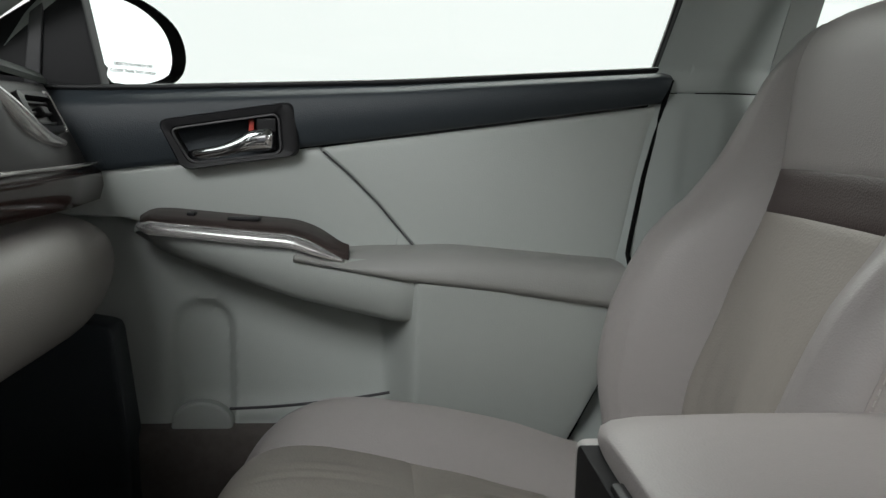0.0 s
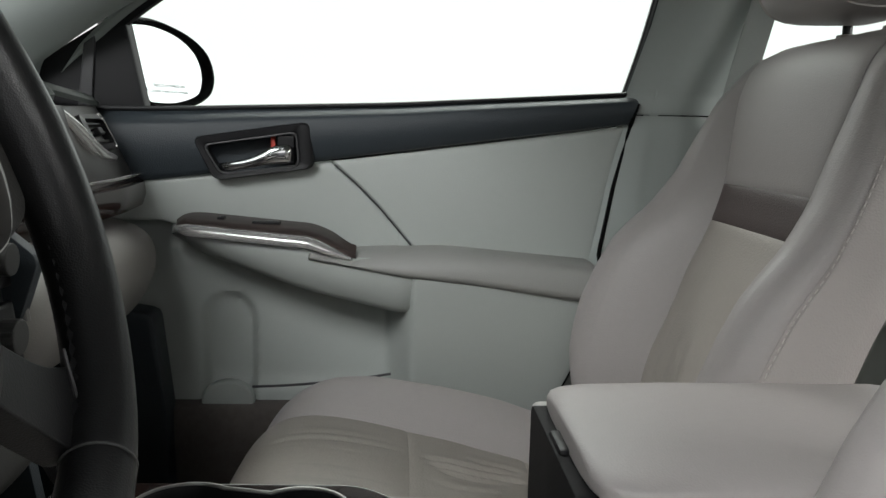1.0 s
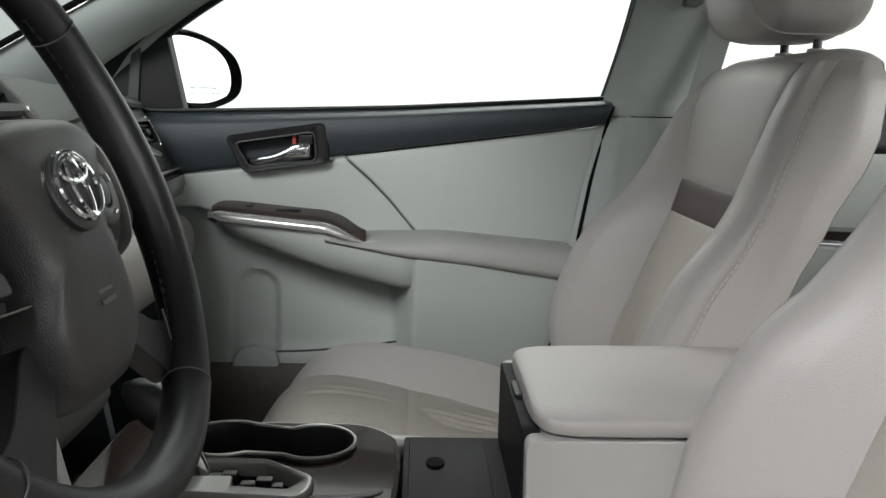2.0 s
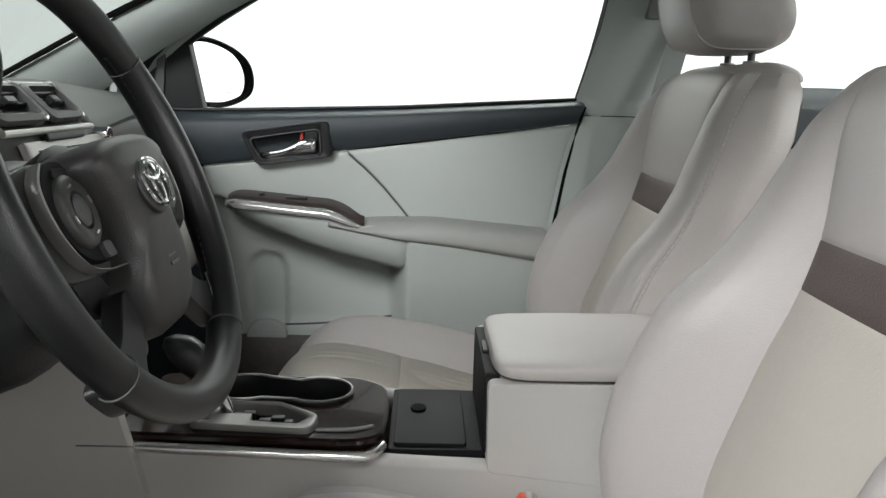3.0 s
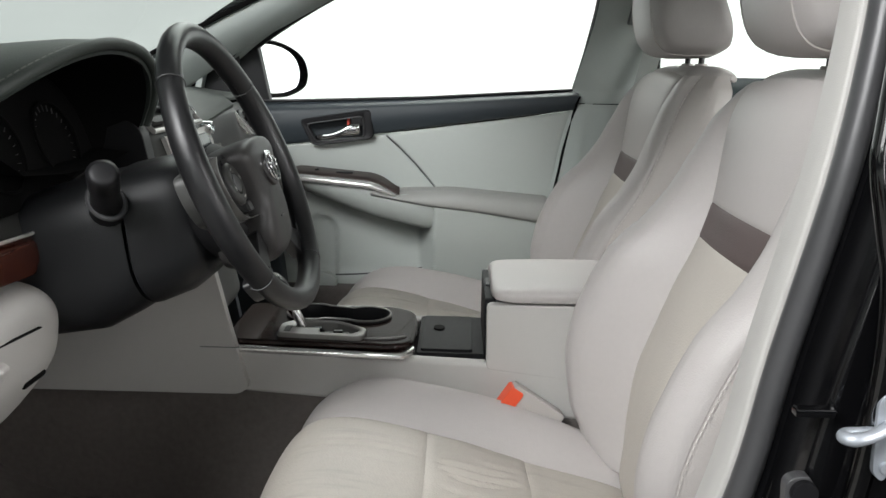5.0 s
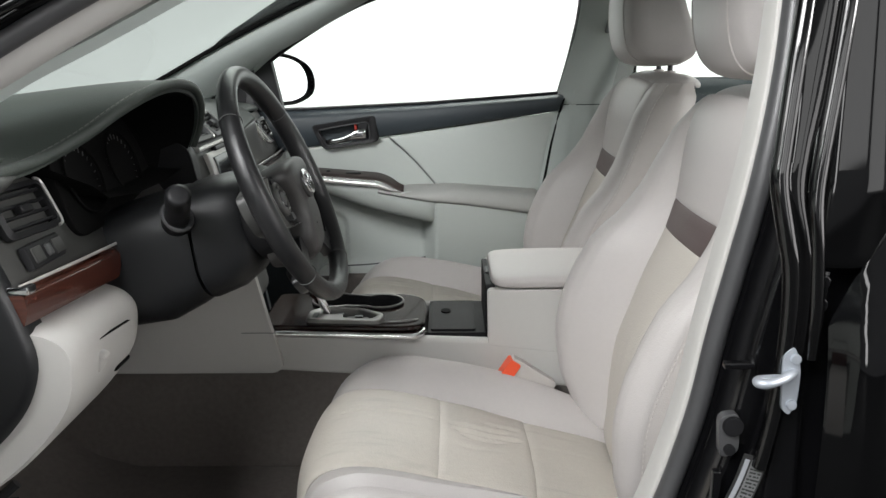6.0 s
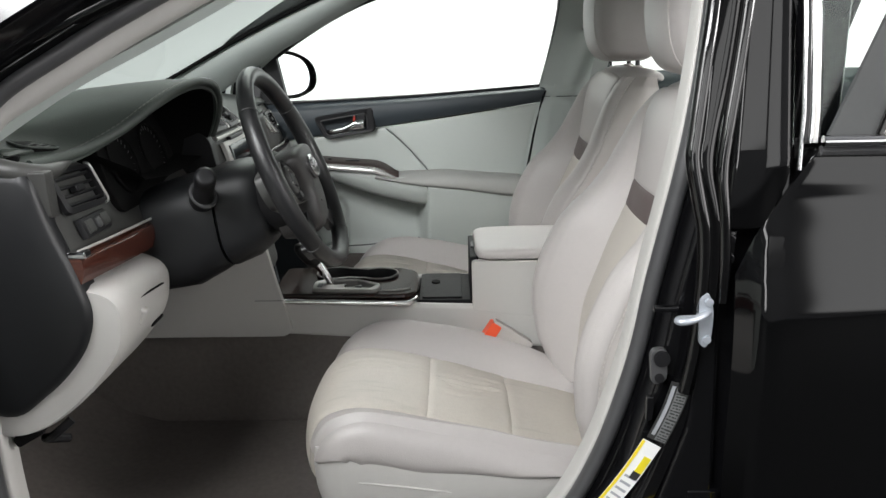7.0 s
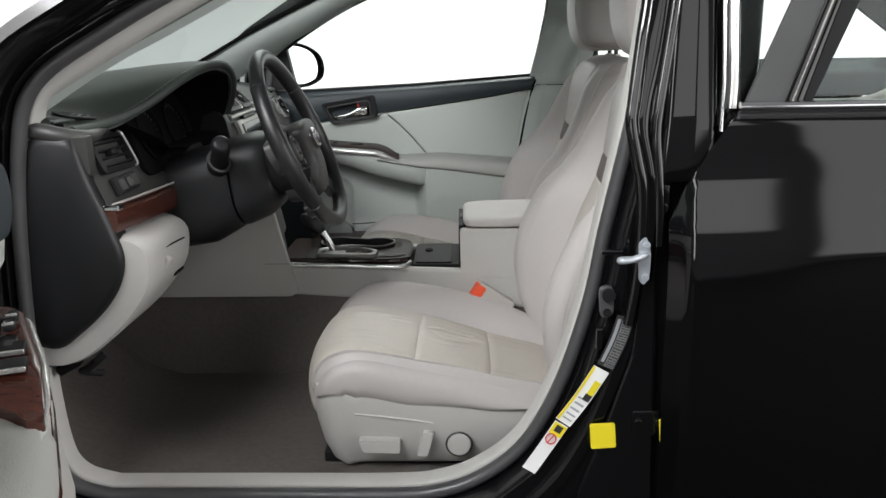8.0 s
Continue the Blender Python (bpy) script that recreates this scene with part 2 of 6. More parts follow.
def slab(fn, nu, nv, depth, sink=0.004, edge=0.02, flip=False):
    """A padded panel over fn(u, v), its border sunk, with the given depth behind."""
    eps = [0, 0.012, 0.035]
    us = sorted(set(eps + [1 - e for e in eps] + list(np.linspace(0.07, 0.93, nu))))
    vs = sorted(set(eps + [1 - e for e in eps] + list(np.linspace(0.07, 0.93, nv))))
    P = np.array([[fn(u, v) for v in vs] for u in us], float)
    du, dv = np.gradient(P, axis=0), np.gradient(P, axis=1)
    N = np.cross(du, dv)
    N /= np.linalg.norm(N, axis=2, keepdims=True) + 1e-12
    if flip:
        N = -N
    lu = np.linalg.norm(np.diff(P, axis=0), axis=2).sum(0).mean()
    lv = np.linalg.norm(np.diff(P, axis=1), axis=2).sum(1).mean()
    U, W = np.array(us)[:, None], np.array(vs)[None, :]
    near = np.minimum(np.minimum(U, 1 - U) * lu, np.minimum(W, 1 - W) * lv)
    off = -sink * (1 - np.minimum(1, near / edge)) ** 2
    front, back = P + N * off[..., None], P - N * depth
    bm = bmesh.new()
    a, b = grid_faces(bm, front), grid_faces(bm, back)
    n, m = len(us), len(vs)
    ring = [(i, 0) for i in range(n)] + [(n - 1, j) for j in range(1, m)] + [(i, m - 1) for i in range(n - 2, -1, -1)] + [(0, j) for j in range(m - 2, 0, -1)]
    for k, (i, j) in enumerate(ring):
        p, q = ring[(k + 1) % len(ring)]
        bm.faces.new((a[i][j], a[p][q], b[p][q], b[i][j]))
    return bm


def loft(rings, cap=True):
    """Closed rings of equal length, skinned."""
    bm = bmesh.new()
    vs = grid_faces(bm, rings, close_v=True)
    if cap:
        bm.faces.new(vs[0])
        bm.faces.new(vs[-1])
    return bm


def tube(points, r, n=10, closed=False, flat=1.0, bm=None):
    p = [Vector(q) for q in points]
    own = bm is None
    bm = bmesh.new() if own else bm
    rings, up = [], None
    for i in range(len(p)):
        a, b = (p[i - 1], p[(i + 1) % len(p)]) if closed else (p[max(i - 1, 0)], p[min(i + 1, len(p) - 1)])
        t = (b - a).normalized()
        if up is None:
            up = t.orthogonal().normalized()
        up = (up - t * up.dot(t)).normalized()
        side = t.cross(up)
        rad = float(r[i] if isinstance(r, (list, tuple, np.ndarray)) else r)
        rings.append([p[i] + rad * (math.cos(2 * math.pi * k / n) * up + flat * math.sin(2 * math.pi * k / n) * side) for k in range(n)])
    vs = grid_faces(bm, rings, close_u=closed, close_v=True)
    if not closed:
        bm.faces.new(vs[0])
        bm.faces.new(vs[-1])
    return bm


AX = {"xz": lambda a, b, c: (a, c, b), "xy": lambda a, b, c: (a, b, c), "yz": lambda a, b, c: (c, a, b)}


def prism(poly, plane, lo, hi, bevel=0.004, seg=2, m=None, bm=None):
    """A polygon in a plane, drawn out from lo to hi along the third axis, edges rounded."""
    t = bmesh.new()
    f = AX[plane]
    va = [t.verts.new(f(a, b, lo)) for a, b in poly]
    vb = [t.verts.new(f(a, b, hi)) for a, b in poly]
    t.faces.new(va)
    t.faces.new(vb)
    for i in range(len(poly)):
        j = (i + 1) % len(poly)
        t.faces.new((va[i], va[j], vb[j], vb[i]))
    bmesh.ops.recalc_face_normals(t, faces=t.faces)
    if bevel:
        bmesh.ops.bevel(t, geom=list(t.edges), offset=bevel, segments=seg, affect="EDGES", profile=0.5, clamp_overlap=True)
    if m is not None:
        t.transform(m)
    if bm is None:
        return t
    me = bpy.data.meshes.new("tmp")
    t.to_mesh(me)
    t.free()
    bm.from_mesh(me)
    bpy.data.meshes.remove(me)
    return bm


def rbox(c, s, bevel=0.004, seg=2, m=None, bm=None):
    x, y, z = s[0] / 2, s[1] / 2, s[2] / 2
    mm = Matrix.Translation(c) @ (m if m is not None else Matrix())
    return prism([(-x, -y), (x, -y), (x, y), (-x, y)], "xy", -z, z, bevel, seg, mm, bm)


def disc(c, r, depth, n=28, axis="z", bevel=0.002, m=None, ry=None, bm=None):
    ry = r if ry is None else ry
    poly = [(r * math.cos(2 * math.pi * k / n), ry * math.sin(2 * math.pi * k / n)) for k in range(n)]
    mm = Matrix.Translation(c) @ (m if m is not None else Matrix())
    return prism(poly, {"z": "xy", "y": "xz", "x": "yz"}[axis], -depth / 2, depth / 2, bevel, 2, mm, bm)


def rounded(poly, r, n=4):
    """A polygon with rounded corners."""
    out = []
    for i in range(len(poly)):
        a, b, c = (Vector(poly[k % len(poly)]) for k in (i - 1, i, i + 1))
        u, w = (a - b), (c - b)
        d = min(r, u.length * 0.45, w.length * 0.45)
        p, q = b + u.normalized() * d, b + w.normalized() * d
        for k in range(n + 1):
            f = k / n
            out.append(tuple((1 - f) ** 2 * p + 2 * f * (1 - f) * b + f * f * q))
    return out


def stitches(line, normal, length=0.006, gap=0.004, r=0.0008):
    """A row of thread stitches along a line."""
    bm = bmesh.new()
    p = [Vector(q) for q in line]
    dist, acc = 0.0, []
    for a, b in zip(p, p[1:]):
        d, seg = (b - a), (b - a).length
        k = dist
        while k < seg:
            s = a + d.normalized() * k
            acc.append((s, d.normalized()))
            k += length + gap
        dist = k - seg
    n = Vector(normal).normalized()
    for s, d in acc:
        side = d.cross(n).normalized()
        e = s + d * length
        v = [bm.verts.new(q) for q in (s - side * r, s + side * r, e + side * r, e - side * r, s - side * r * 0.5 + n * r, s + side * r * 0.5 + n * r, e + side * r * 0.5 + n * r, e - side * r * 0.5 + n * r)]
        for f in ((4, 5, 6, 7), (0, 1, 5, 4), (1, 2, 6, 5), (2, 3, 7, 6), (3, 0, 4, 7)):
            bm.faces.new([v[i] for i in f])
    return bm


def lerp(a, b, f):
    return a + (b - a) * f


def step(a, b, x):
    f = min(max((x - a) / (b - a), 0), 1)
    return f * f * (3 - 2 * f)


def setting(name, bm, mat, label, category):
    return tagged(part(name, bm, mat), label, category, kind="structure")


# ---- studio ----
setting("ground", rbox((0, 0, -0.05), (14, 12, 0.1), 0), FLOORPAINT, "grey painted studio floor under the car", "floor")
setting("backdrop_rear", rbox((7.05, 0, 2), (0.1, 12, 4), 0), REARLIGHT, "glowing white studio backdrop behind the car", "backdrop")
setting("wall_south", rbox((0, -6.15, 2), (14, 0.1, 4), 0), STUDIO_DARK, "plain grey studio wall", "wall")
# unseen panels for reflections in the paint; the narrow strip is added for pillar highlights
for x0, x1, z0, z1, glow in ((-1.9, -1.25, 0.3, 3.4, STRIPLIGHT), (-0.7, 2.42, 1.9, 3.4, SOUTHLIGHT), (2.66, 5.0, 0.15, 3.4, SOUTHLIGHT)):
    setting("light_wall", rbox(((x0 + x1) / 2, -6.04, (z0 + z1) / 2), (x1 - x0, 0.08, z1 - z0), 0.01), glow, "unseen glowing white panel, reflected in the black paint", "light")
setting("ceiling", rbox((0, 0, 4.05), (14, 12, 0.1), 0), STUDIO_DARK, "dark grey studio ceiling", "ceiling")
setting("backdrop", rbox((0, 6.05, 2), (14, 0.1, 4), 0), BACKLIGHT, "evenly glowing pure white studio backdrop", "backdrop")
setting("backdrop_front", rbox((-7.05, 0, 2), (0.1, 12, 4), 0), FRONTLIGHT, "glowing pale grey studio backdrop ahead of the car", "backdrop")

# ---- car shell ----
body = thing("body_shell", (0.4, 0, 0.2), "black sedan body shell with grey cabin trim", "car")

# the line round the driver's door opening: x, y, z, from the sill's front clockwise
OPENING = [
    (-0.56, -0.74, 0.293), (-0.624, -0.74, 0.316), (-0.652, -0.74, 0.376), (-0.662, -0.74, 0.55), (-0.656, -0.74, 0.707),
    (-0.645, -0.74, 0.85), (-0.628, -0.74, 0.965), (-0.61, -0.735, 1.033), (-0.568, -0.725, 1.082), (-0.482, -0.71, 1.136),
    (-0.385, -0.69, 1.192), (-0.24, -0.665, 1.265), (-0.05, -0.64, 1.325), (0.12, -0.63, 1.352), (0.27, -0.63, 1.36),
    (0.39, -0.64, 1.35), (0.447, -0.655, 1.315), (0.452, -0.675, 1.26), (0.442, -0.695, 1.19), (0.427, -0.72, 1.098),
    (0.403, -0.74, 0.975), (0.368, -0.74, 0.805), (0.343, -0.74, 0.668), (0.295, -0.74, 0.513), (0.233, -0.74, 0.397),
    (0.157, -0.74, 0.332), (0.081, -0.74, 0.302), (-0.007, -0.74, 0.293), (-0.28, -0.74, 0.293),
]


def opening_line(mirror=False):
    p = cr(OPENING + OPENING[:1], 150)[:-1]
    if mirror:
        p = p * np.array([1, -1, 1])
    return p


def frame_sweep(section, mirror=False, grow=0.0):
    """A section (outward from the opening, towards the cabin) swept round the opening."""
    p = opening_line(mirror)
    n = len(p)
    sgn = -1 if mirror else 1
    rings = []
    for i in range(n):
        t = p[(i + 1) % n] - p[i - 1]
        out = np.array([-t[2], 0, t[0]])
        out /= np.linalg.norm(out)
        if out @ (p[i] - np.array([-0.1, p[i][1], 0.8])) < 0:
            out = -out
        wide = 1 + grow * step(1.02, 1.10, p[i][2]) * step(0.30, 0.0, p[i][0])
        rings.append([p[i] + out * (a * wide if a < 0 else a) + np.array([0, sgn * b, 0]) for a, b in section])
    bm = bmesh.new()
    grid_faces(bm, rings, close_u=True, close_v=True)
    return bm


for mirror in (False, True):
    part("opening_trim", frame_sweep([(0.002, 0.0), (-0.002, 0.004), (-0.004, 0.02), (-0.003, 0.042), (0.012, 0.042), (0.012, 0.002)], mirror, 0 if mirror else 5.0), PLASTIC if not mirror else TRIM, body, "light grey trim round the door opening", 60)
    part("rubber_seal", frame_sweep([(0.012 + 0.013 * math.cos(a), -0.014 + 0.015 * math.sin(a)) for a in np.linspace(0, 2 * math.pi, 11)[:-1]], mirror), RUBBER, body, "grey rubber door seal", 80)
    part("seal_lip", frame_sweep([(0.030 + 0.0035 * math.cos(a), -0.034 + 0.0035 * math.sin(a)) for a in np.linspace(0, 2 * math.pi, 9)[:-1]], mirror), PAINT, body, "thin glossy lip beside the seal", 80)
    part("door_jamb", frame_sweep([(0.014, 0.0), (0.024, -0.02), (0.036, -0.028), (0.046, -0.055), (0.052, -0.09), (0.066, -0.105), (0.085, -0.10), (0.092, -0.08), (0.09, -0.004), (0.014, -0.004)], mirror), UNDER, body, "glossy black painted door jamb", 40)

# black pillar between the doors with its folds
PILLAR = [(0.47, 1.36), (0.475, 1.26), (0.465, 1.19), (0.452, 1.1), (0.43, 0.975), (0.395, 0.805), (0.372, 0.668), (0.328, 0.51), (0.262, 0.385), (0.18, 0.315), (0.08, 0.275), (-0.1, 0.27), (-0.1, 0.16), (0.60, 0.16), (0.60, 1.36)]
part("pillar_face", prism(PILLAR, "xz", -0.832, -0.76, 0.008, 3), UNDER, body, "glossy black painted pillar face")
part("pillar_face", prism([(a, b) for a, b in PILLAR], "xz", 0.76, 0.82, 0.008, 2), UNDER, body)
def ribbon(left, right, bulge):
    """A strip of sheet metal between two lines, bulged outward."""
    l, r = cr(left, 40), cr(right, 40)
    return slab(lambda u, v: tuple(lerp(l[int(round(v * 39))], r[int(round(v * 39))], u) + np.array([0, -bulge * math.sin(math.pi * u), 0])), 8, 40, 0.01, 0.0, 0.01)


part("pillar_fold", ribbon([(0.447, -0.790, 1.36), (0.431, -0.817, 1.205), (0.419, -0.832, 1.126), (0.408, -0.848, 1.033), (0.405, -0.854, 0.997), (0.419, -0.856, 0.942), (0.425, -0.856, 0.90), (0.428, -0.853, 0.83), (0.424, -0.848, 0.74)],
                           [(0.472, -0.790, 1.36), (0.454, -0.818, 1.204), (0.442, -0.834, 1.10), (0.423, -0.848, 1.033), (0.420, -0.854, 0.98), (0.430, -0.856, 0.93), (0.435, -0.856, 0.90), (0.438, -0.853, 0.83), (0.434, -0.848, 0.74)], 0.004), PAINT, body, "bright folded band of glossy black metal")
part("pillar_fold", tube(cr([(0.484, -0.798, 1.36), (0.466, -0.826, 1.204), (0.455, -0.840, 1.125), (0.441, -0.854, 1.033), (0.436, -0.860, 0.98), (0.442, -0.862, 0.92), (0.447, -0.862, 0.86), (0.45, -0.856, 0.80)], 40), 0.009, 18), GLOSS, body, "rounded edge of glossy black metal")
LEFT_FOLD = [(0.438, -0.792, 1.36), (0.424, -0.819, 1.205), (0.412, -0.836, 1.126), (0.400, -0.852, 1.033), (0.397, -0.858, 0.997), (0.408, -0.861, 0.942), (0.417, -0.861, 0.90), (0.421, -0.858, 0.83), (0.418, -0.852, 0.74), (0.408, -0.848, 0.66)]
part("pillar_ridge", tube(cr(LEFT_FOLD, 60), 0.010, 18), GLOSS, body, "rounded bright-edged ridge of black metal")
part("pillar_flange", prism([(0.43, 0.16), (0.47, 0.16), (0.462, 0.5), (0.455, 0.75), (0.46, 0.84), (0.445, 0.9), (0.435, 0.84), (0.425, 0.75), (0.415, 0.6), (0.37, 0.45), (0.33, 0.34), (0.30, 0.16)], "xz", -0.845, -0.82, 0.008, 3), UNDER, body, "stepped black jamb panel")
part("jamb_groove", rbox((0.375, -0.848, 0.30), (0.14, 0.006, 0.005), 0.002), UNDER, body, "thin raised seam in the jamb")
part("jamb_recess", prism(rounded([(0.31, 0.235), (0.44, 0.235), (0.44, 0.285), (0.325, 0.285)], 0.015), "xz", -0.849, -0.83, 0.003), UNDER, body)
part("hinge_pillar", prism([(-0.95, 0.16), (-0.70, 0.16), (-0.70, 0.95), (-0.95, 0.95)], "xz", -0.86, -0.70, 0.01), UNDER, body, "black painted hinge pillar")
part("hinge_pillar", prism([(-0.95, 0.16), (-0.70, 0.16), (-0.70, 0.95), (-0.95, 0.95)], "xz", 0.76, 0.86, 0.01), UNDER, body)
part("rocker", prism([(-0.87, 0.16), (-0.74, 0.16), (-0.74, 0.268), (-0.80, 0.272), (-0.875, 0.24)], "yz", -0.8, 1.6, 0.01), PAINT, body, "glossy black sill under the door")
part("rocker", prism([(0.87, 0.16), (0.72, 0.16), (0.72, 0.268), (0.80, 0.272), (0.875, 0.24)], "yz", -0.8, 1.6, 0.01), PAINT, body)


# roof, headliner and rear end
def roof_at(u, v, drop=0.0):
    x, y = lerp(-0.12, 1.35, u), lerp(-0.60, 0.60, v)
    return (x, y, 1.375 + 0.05 * math.sin(math.pi * min(u + 0.12, 1)) - 0.05 * (y / 0.6) ** 4 - drop)


part("roof", slab(lambda u, v: roof_at(u, v, -0.02), 10, 10, 0.015), PAINT, body, "glossy black roof skin")
part("headliner", slab(lambda u, v: roof_at(u, v, 0.02), 10, 10, 0.012, flip=True), TRIM, body, "pale grey fabric headliner")
for s in (-1, 1):
    # windscreen pillar, inner trim and outer skin
    a = cr([(-0.86, s * 0.66, 1.0), (-0.70, s * 0.63, 1.08), (-0.548, s * 0.615, 1.157), (-0.338, s * 0.59, 1.252), (-0.10, s * 0.56, 1.345)], 14)
    b = cr([(-0.655, s * 0.70, 0.985), (-0.50, s * 0.675, 1.085), (-0.365, s * 0.65, 1.155), (-0.06, s * 0.61, 1.315)], 14)
    part("pillar_trim", slab(lambda u, v: tuple(lerp(a[min(int(u * 13), 12)], a[min(int(u * 13), 12) + 1], u * 13 - min(int(u * 13), 12)) * (1 - v) + v * lerp(b[min(int(u * 13), 12)], b[min(int(u * 13), 12) + 1], u * 13 - min(int(u * 13), 12)) + np.array([0, -s * 0.018 * math.sin(math.pi * v), 0])), 12, 6, 0.02, flip=s > 0), TRIM, body, "pale grey windscreen pillar trim")
    part("pillar_skin", tube([(x, y + s * 0.07, z - (0.005 if s < 0 else 0.045)) for x, y, z in cr([(-0.90, s * 0.70, 1.0), (-0.68, s * 0.68, 1.105), (-0.44, s * 0.65, 1.215), (-0.12, s * 0.60, 1.36)], 16)], 0.022, 12, flat=0.8), PAINT, body, "glossy black windscreen pillar")
SX = [-1.0, -0.86, -0.70, -0.548, -0.338, -0.10]


def screen(u, v):
    x = lerp(-1.0, -0.10, u)
    z = float(np.interp(x, SX, [0.94, 1.006, 1.086, 1.163, 1.258, 1.352]))
    half = float(np.interp(x, SX, [0.69, 0.672, 0.642, 0.627, 0.602, 0.572]))
    bow = math.sin(math.pi * v)
    return (x - 0.07 * bow * (1 - 0.6 * u), lerp(-half, half, v), z + 0.012 * bow)


part("windscreen", slab(screen, 12, 12, 0.005, sink=0, flip=True), SCREEN, body, "clear laminated windscreen").visible_shadow = False
part("screen_border", tube(cr([(-0.87, 0.655, 1.0), (-0.71, 0.625, 1.08), (-0.555, 0.61, 1.16), (-0.345, 0.585, 1.255), (-0.10, 0.555, 1.35)], 14), 0.006, 8), DARK, body, "black edge of the windscreen")
part("bonnet", slab(lambda u, v: (lerp(-1.05, -2.2, u), lerp(-0.78, 0.78, v), 0.985 - 0.16 * u ** 1.5 - 0.05 * (2 * v - 1) ** 4), 8, 8, 0.02, flip=True), PAINT, body, "glossy black bonnet")
part("fender", prism([(-2.2, 0.25), (-0.93, 0.2), (-0.93, 0.96), (-1.4, 0.93), (-2.2, 0.82)], "xz", 0.78, 0.9, 0.03), PAINT, body)
part("fender", prism([(-2.2, 0.25), (-0.93, 0.2), (-0.93, 0.96), (-1.4, 0.93), (-2.2, 0.82)], "xz", -0.9, -0.78, 0.03), PAINT, body)
part("bulkhead", rbox((-0.98, 0, 0.6), (0.04, 1.5, 0.75), 0.01), DARK, body, "dark bulkhead ahead of the footwells")
part("rear_deck", rbox((1.95, 0, 0.9), (0.8, 1.4, 0.06), 0.02), SLATE, body, "dark rear parcel shelf")
part("boot", rbox((2.3, 0, 0.62), (0.9, 1.66, 0.6), 0.06, 3), PAINT, body, "glossy black boot")
part("rear_screen", slab(lambda u, v: (lerp(1.38, 2.05, u), lerp(-0.58, 0.58, v), lerp(1.38, 0.98, u)), 6, 6, 0.005, sink=0), GLASS, body, "clear rear screen").visible_shadow = False
for s in (-1, 1):
    part("rear_pillar", prism([(1.30, 1.385), (1.50, 1.30), (1.72, 1.12), (1.85, 0.98), (2.1, 0.98), (1.8, 1.22), (1.55, 1.36), (1.36, 1.41)], "xz", s * 0.66, s * 0.72, 0.012), TRIM if s > 0 else PAINT, body, "rear roof pillar")
    part("roof_rail", tube(cr([(-0.10, s * 0.61, 1.355), (0.3, s * 0.61, 1.385), (0.9, s * 0.61, 1.385), (1.4, s * 0.62, 1.36)], 14), 0.03, 10), PAINT, body, "black roof rail")

floor_ob = setting("floor", slab(lambda u, v: (lerp(-0.95, 1.3, u), lerp(-0.735, 0.735, v), 0.262 + 0.15 * step(-0.62, -0.95, lerp(-0.95, 1.3, u)) + 0.012 * math.sin(9 * u) * math.sin(7 * v)), 24, 20, 0.03, sink=0.002, flip=False), CARPET, "worn taupe carpet on the car floor", "floor")

# ---- front seats ----
SEAT_Y = -0.375
CUSHION = cr([(0.37, 0.372), (0.30, 0.396), (0.20, 0.421), (0.11, 0.450), (0.02, 0.474), (-0.05, 0.490), (-0.11, 0.497), (-0.155, 0.491), (-0.187, 0.471), (-0.206, 0.435), (-0.212, 0.39), (-0.204, 0.35)], 160)
BACK = cr([(0.345, 0.40), (0.350, 0.46), (0.354, 0.52), (0.364, 0.60), (0.390, 0.68), (0.412, 0.74), (0.438, 0.80), (0.457, 0.864), (0.468, 0.93), (0.482, 1.0), (0.503, 1.04), (0.54, 1.063), (0.59, 1.069), (0.632, 1.05), (0.648, 1.0)], 200)


def along(path, f):
    k = min(max(f, 0), 1) * (len(path) - 1)
    i = min(int(k), len(path) - 2)
    p = lerp(path[i], path[i + 1], k - i)
    t = path[min(i + 2, len(path) - 1)] - path[max(i - 1, 0)]
    t = t / np.linalg.norm(t)
    return p, t


def at_height(path, z):
    return next(i for i in range(len(path)) if path[i][1] >= z) / (len(path) - 1)


def at_x(path, x):
    return next(i for i in range(len(path)) if path[i][0] <= x) / (len(path) - 1)


def cushion_surface(f, dy, h, y0=SEAT_Y):
    p, t = along(CUSHION, f)
    n = np.array([t[1], -t[0]])
    if n[1] < 0 and n[0] > 0:
        n = -n
    corner = 0.042 * (abs(dy) / 0.27) ** 3 * step(0.02, -0.16, p[0])
    return (p[0] + n[0] * h + corner, y0 + dy, p[1] + n[1] * h)


def back_width(z):
    return float(np.interp(z, [0.4, 0.5, 0.6, 0.85, 0.93, 0.99, 1.03, 1.055, 1.07], [0.235, 0.255, 0.262, 0.262, 0.255, 0.242, 0.224, 0.196, 0.17]))


def back_bolster(z):
    return float(np.interp(z, [0.40, 0.44, 0.49, 0.57, 0.64, 0.69, 0.735, 0.79, 0.86, 0.905, 0.957, 1.02, 1.07], [0.03, 0.055, 0.08, 0.10, 0.107, 0.104, 0.096, 0.072, 0.047, 0.034, 0.017, 0.003, 0.0]))


def back_depth(z):
    """Thickness of the backrest's side."""
    return float(np.interp(z, [0.5, 0.7, 0.8, 0.87, 0.92, 0.96, 1.02, 1.05], [0.076, 0.062, 0.060, 0.074, 0.098, 0.112, 0.111, 0.088]))


# crest of the cushion bolsters over the panels, and the fall of their outer edge, by x
def crest(x, far):
    return float(np.interp(x, [-0.21, -0.17, -0.12, -0.04, 0.05, 0.14, 0.235, 0.31], [0.0, 0.012, 0.031, 0.048, 0.057, 0.061, 0.056, 0.04] if far else [0.0, 0.008, 0.012, 0.014, 0.02, 0.03, 0.036, 0.04]))


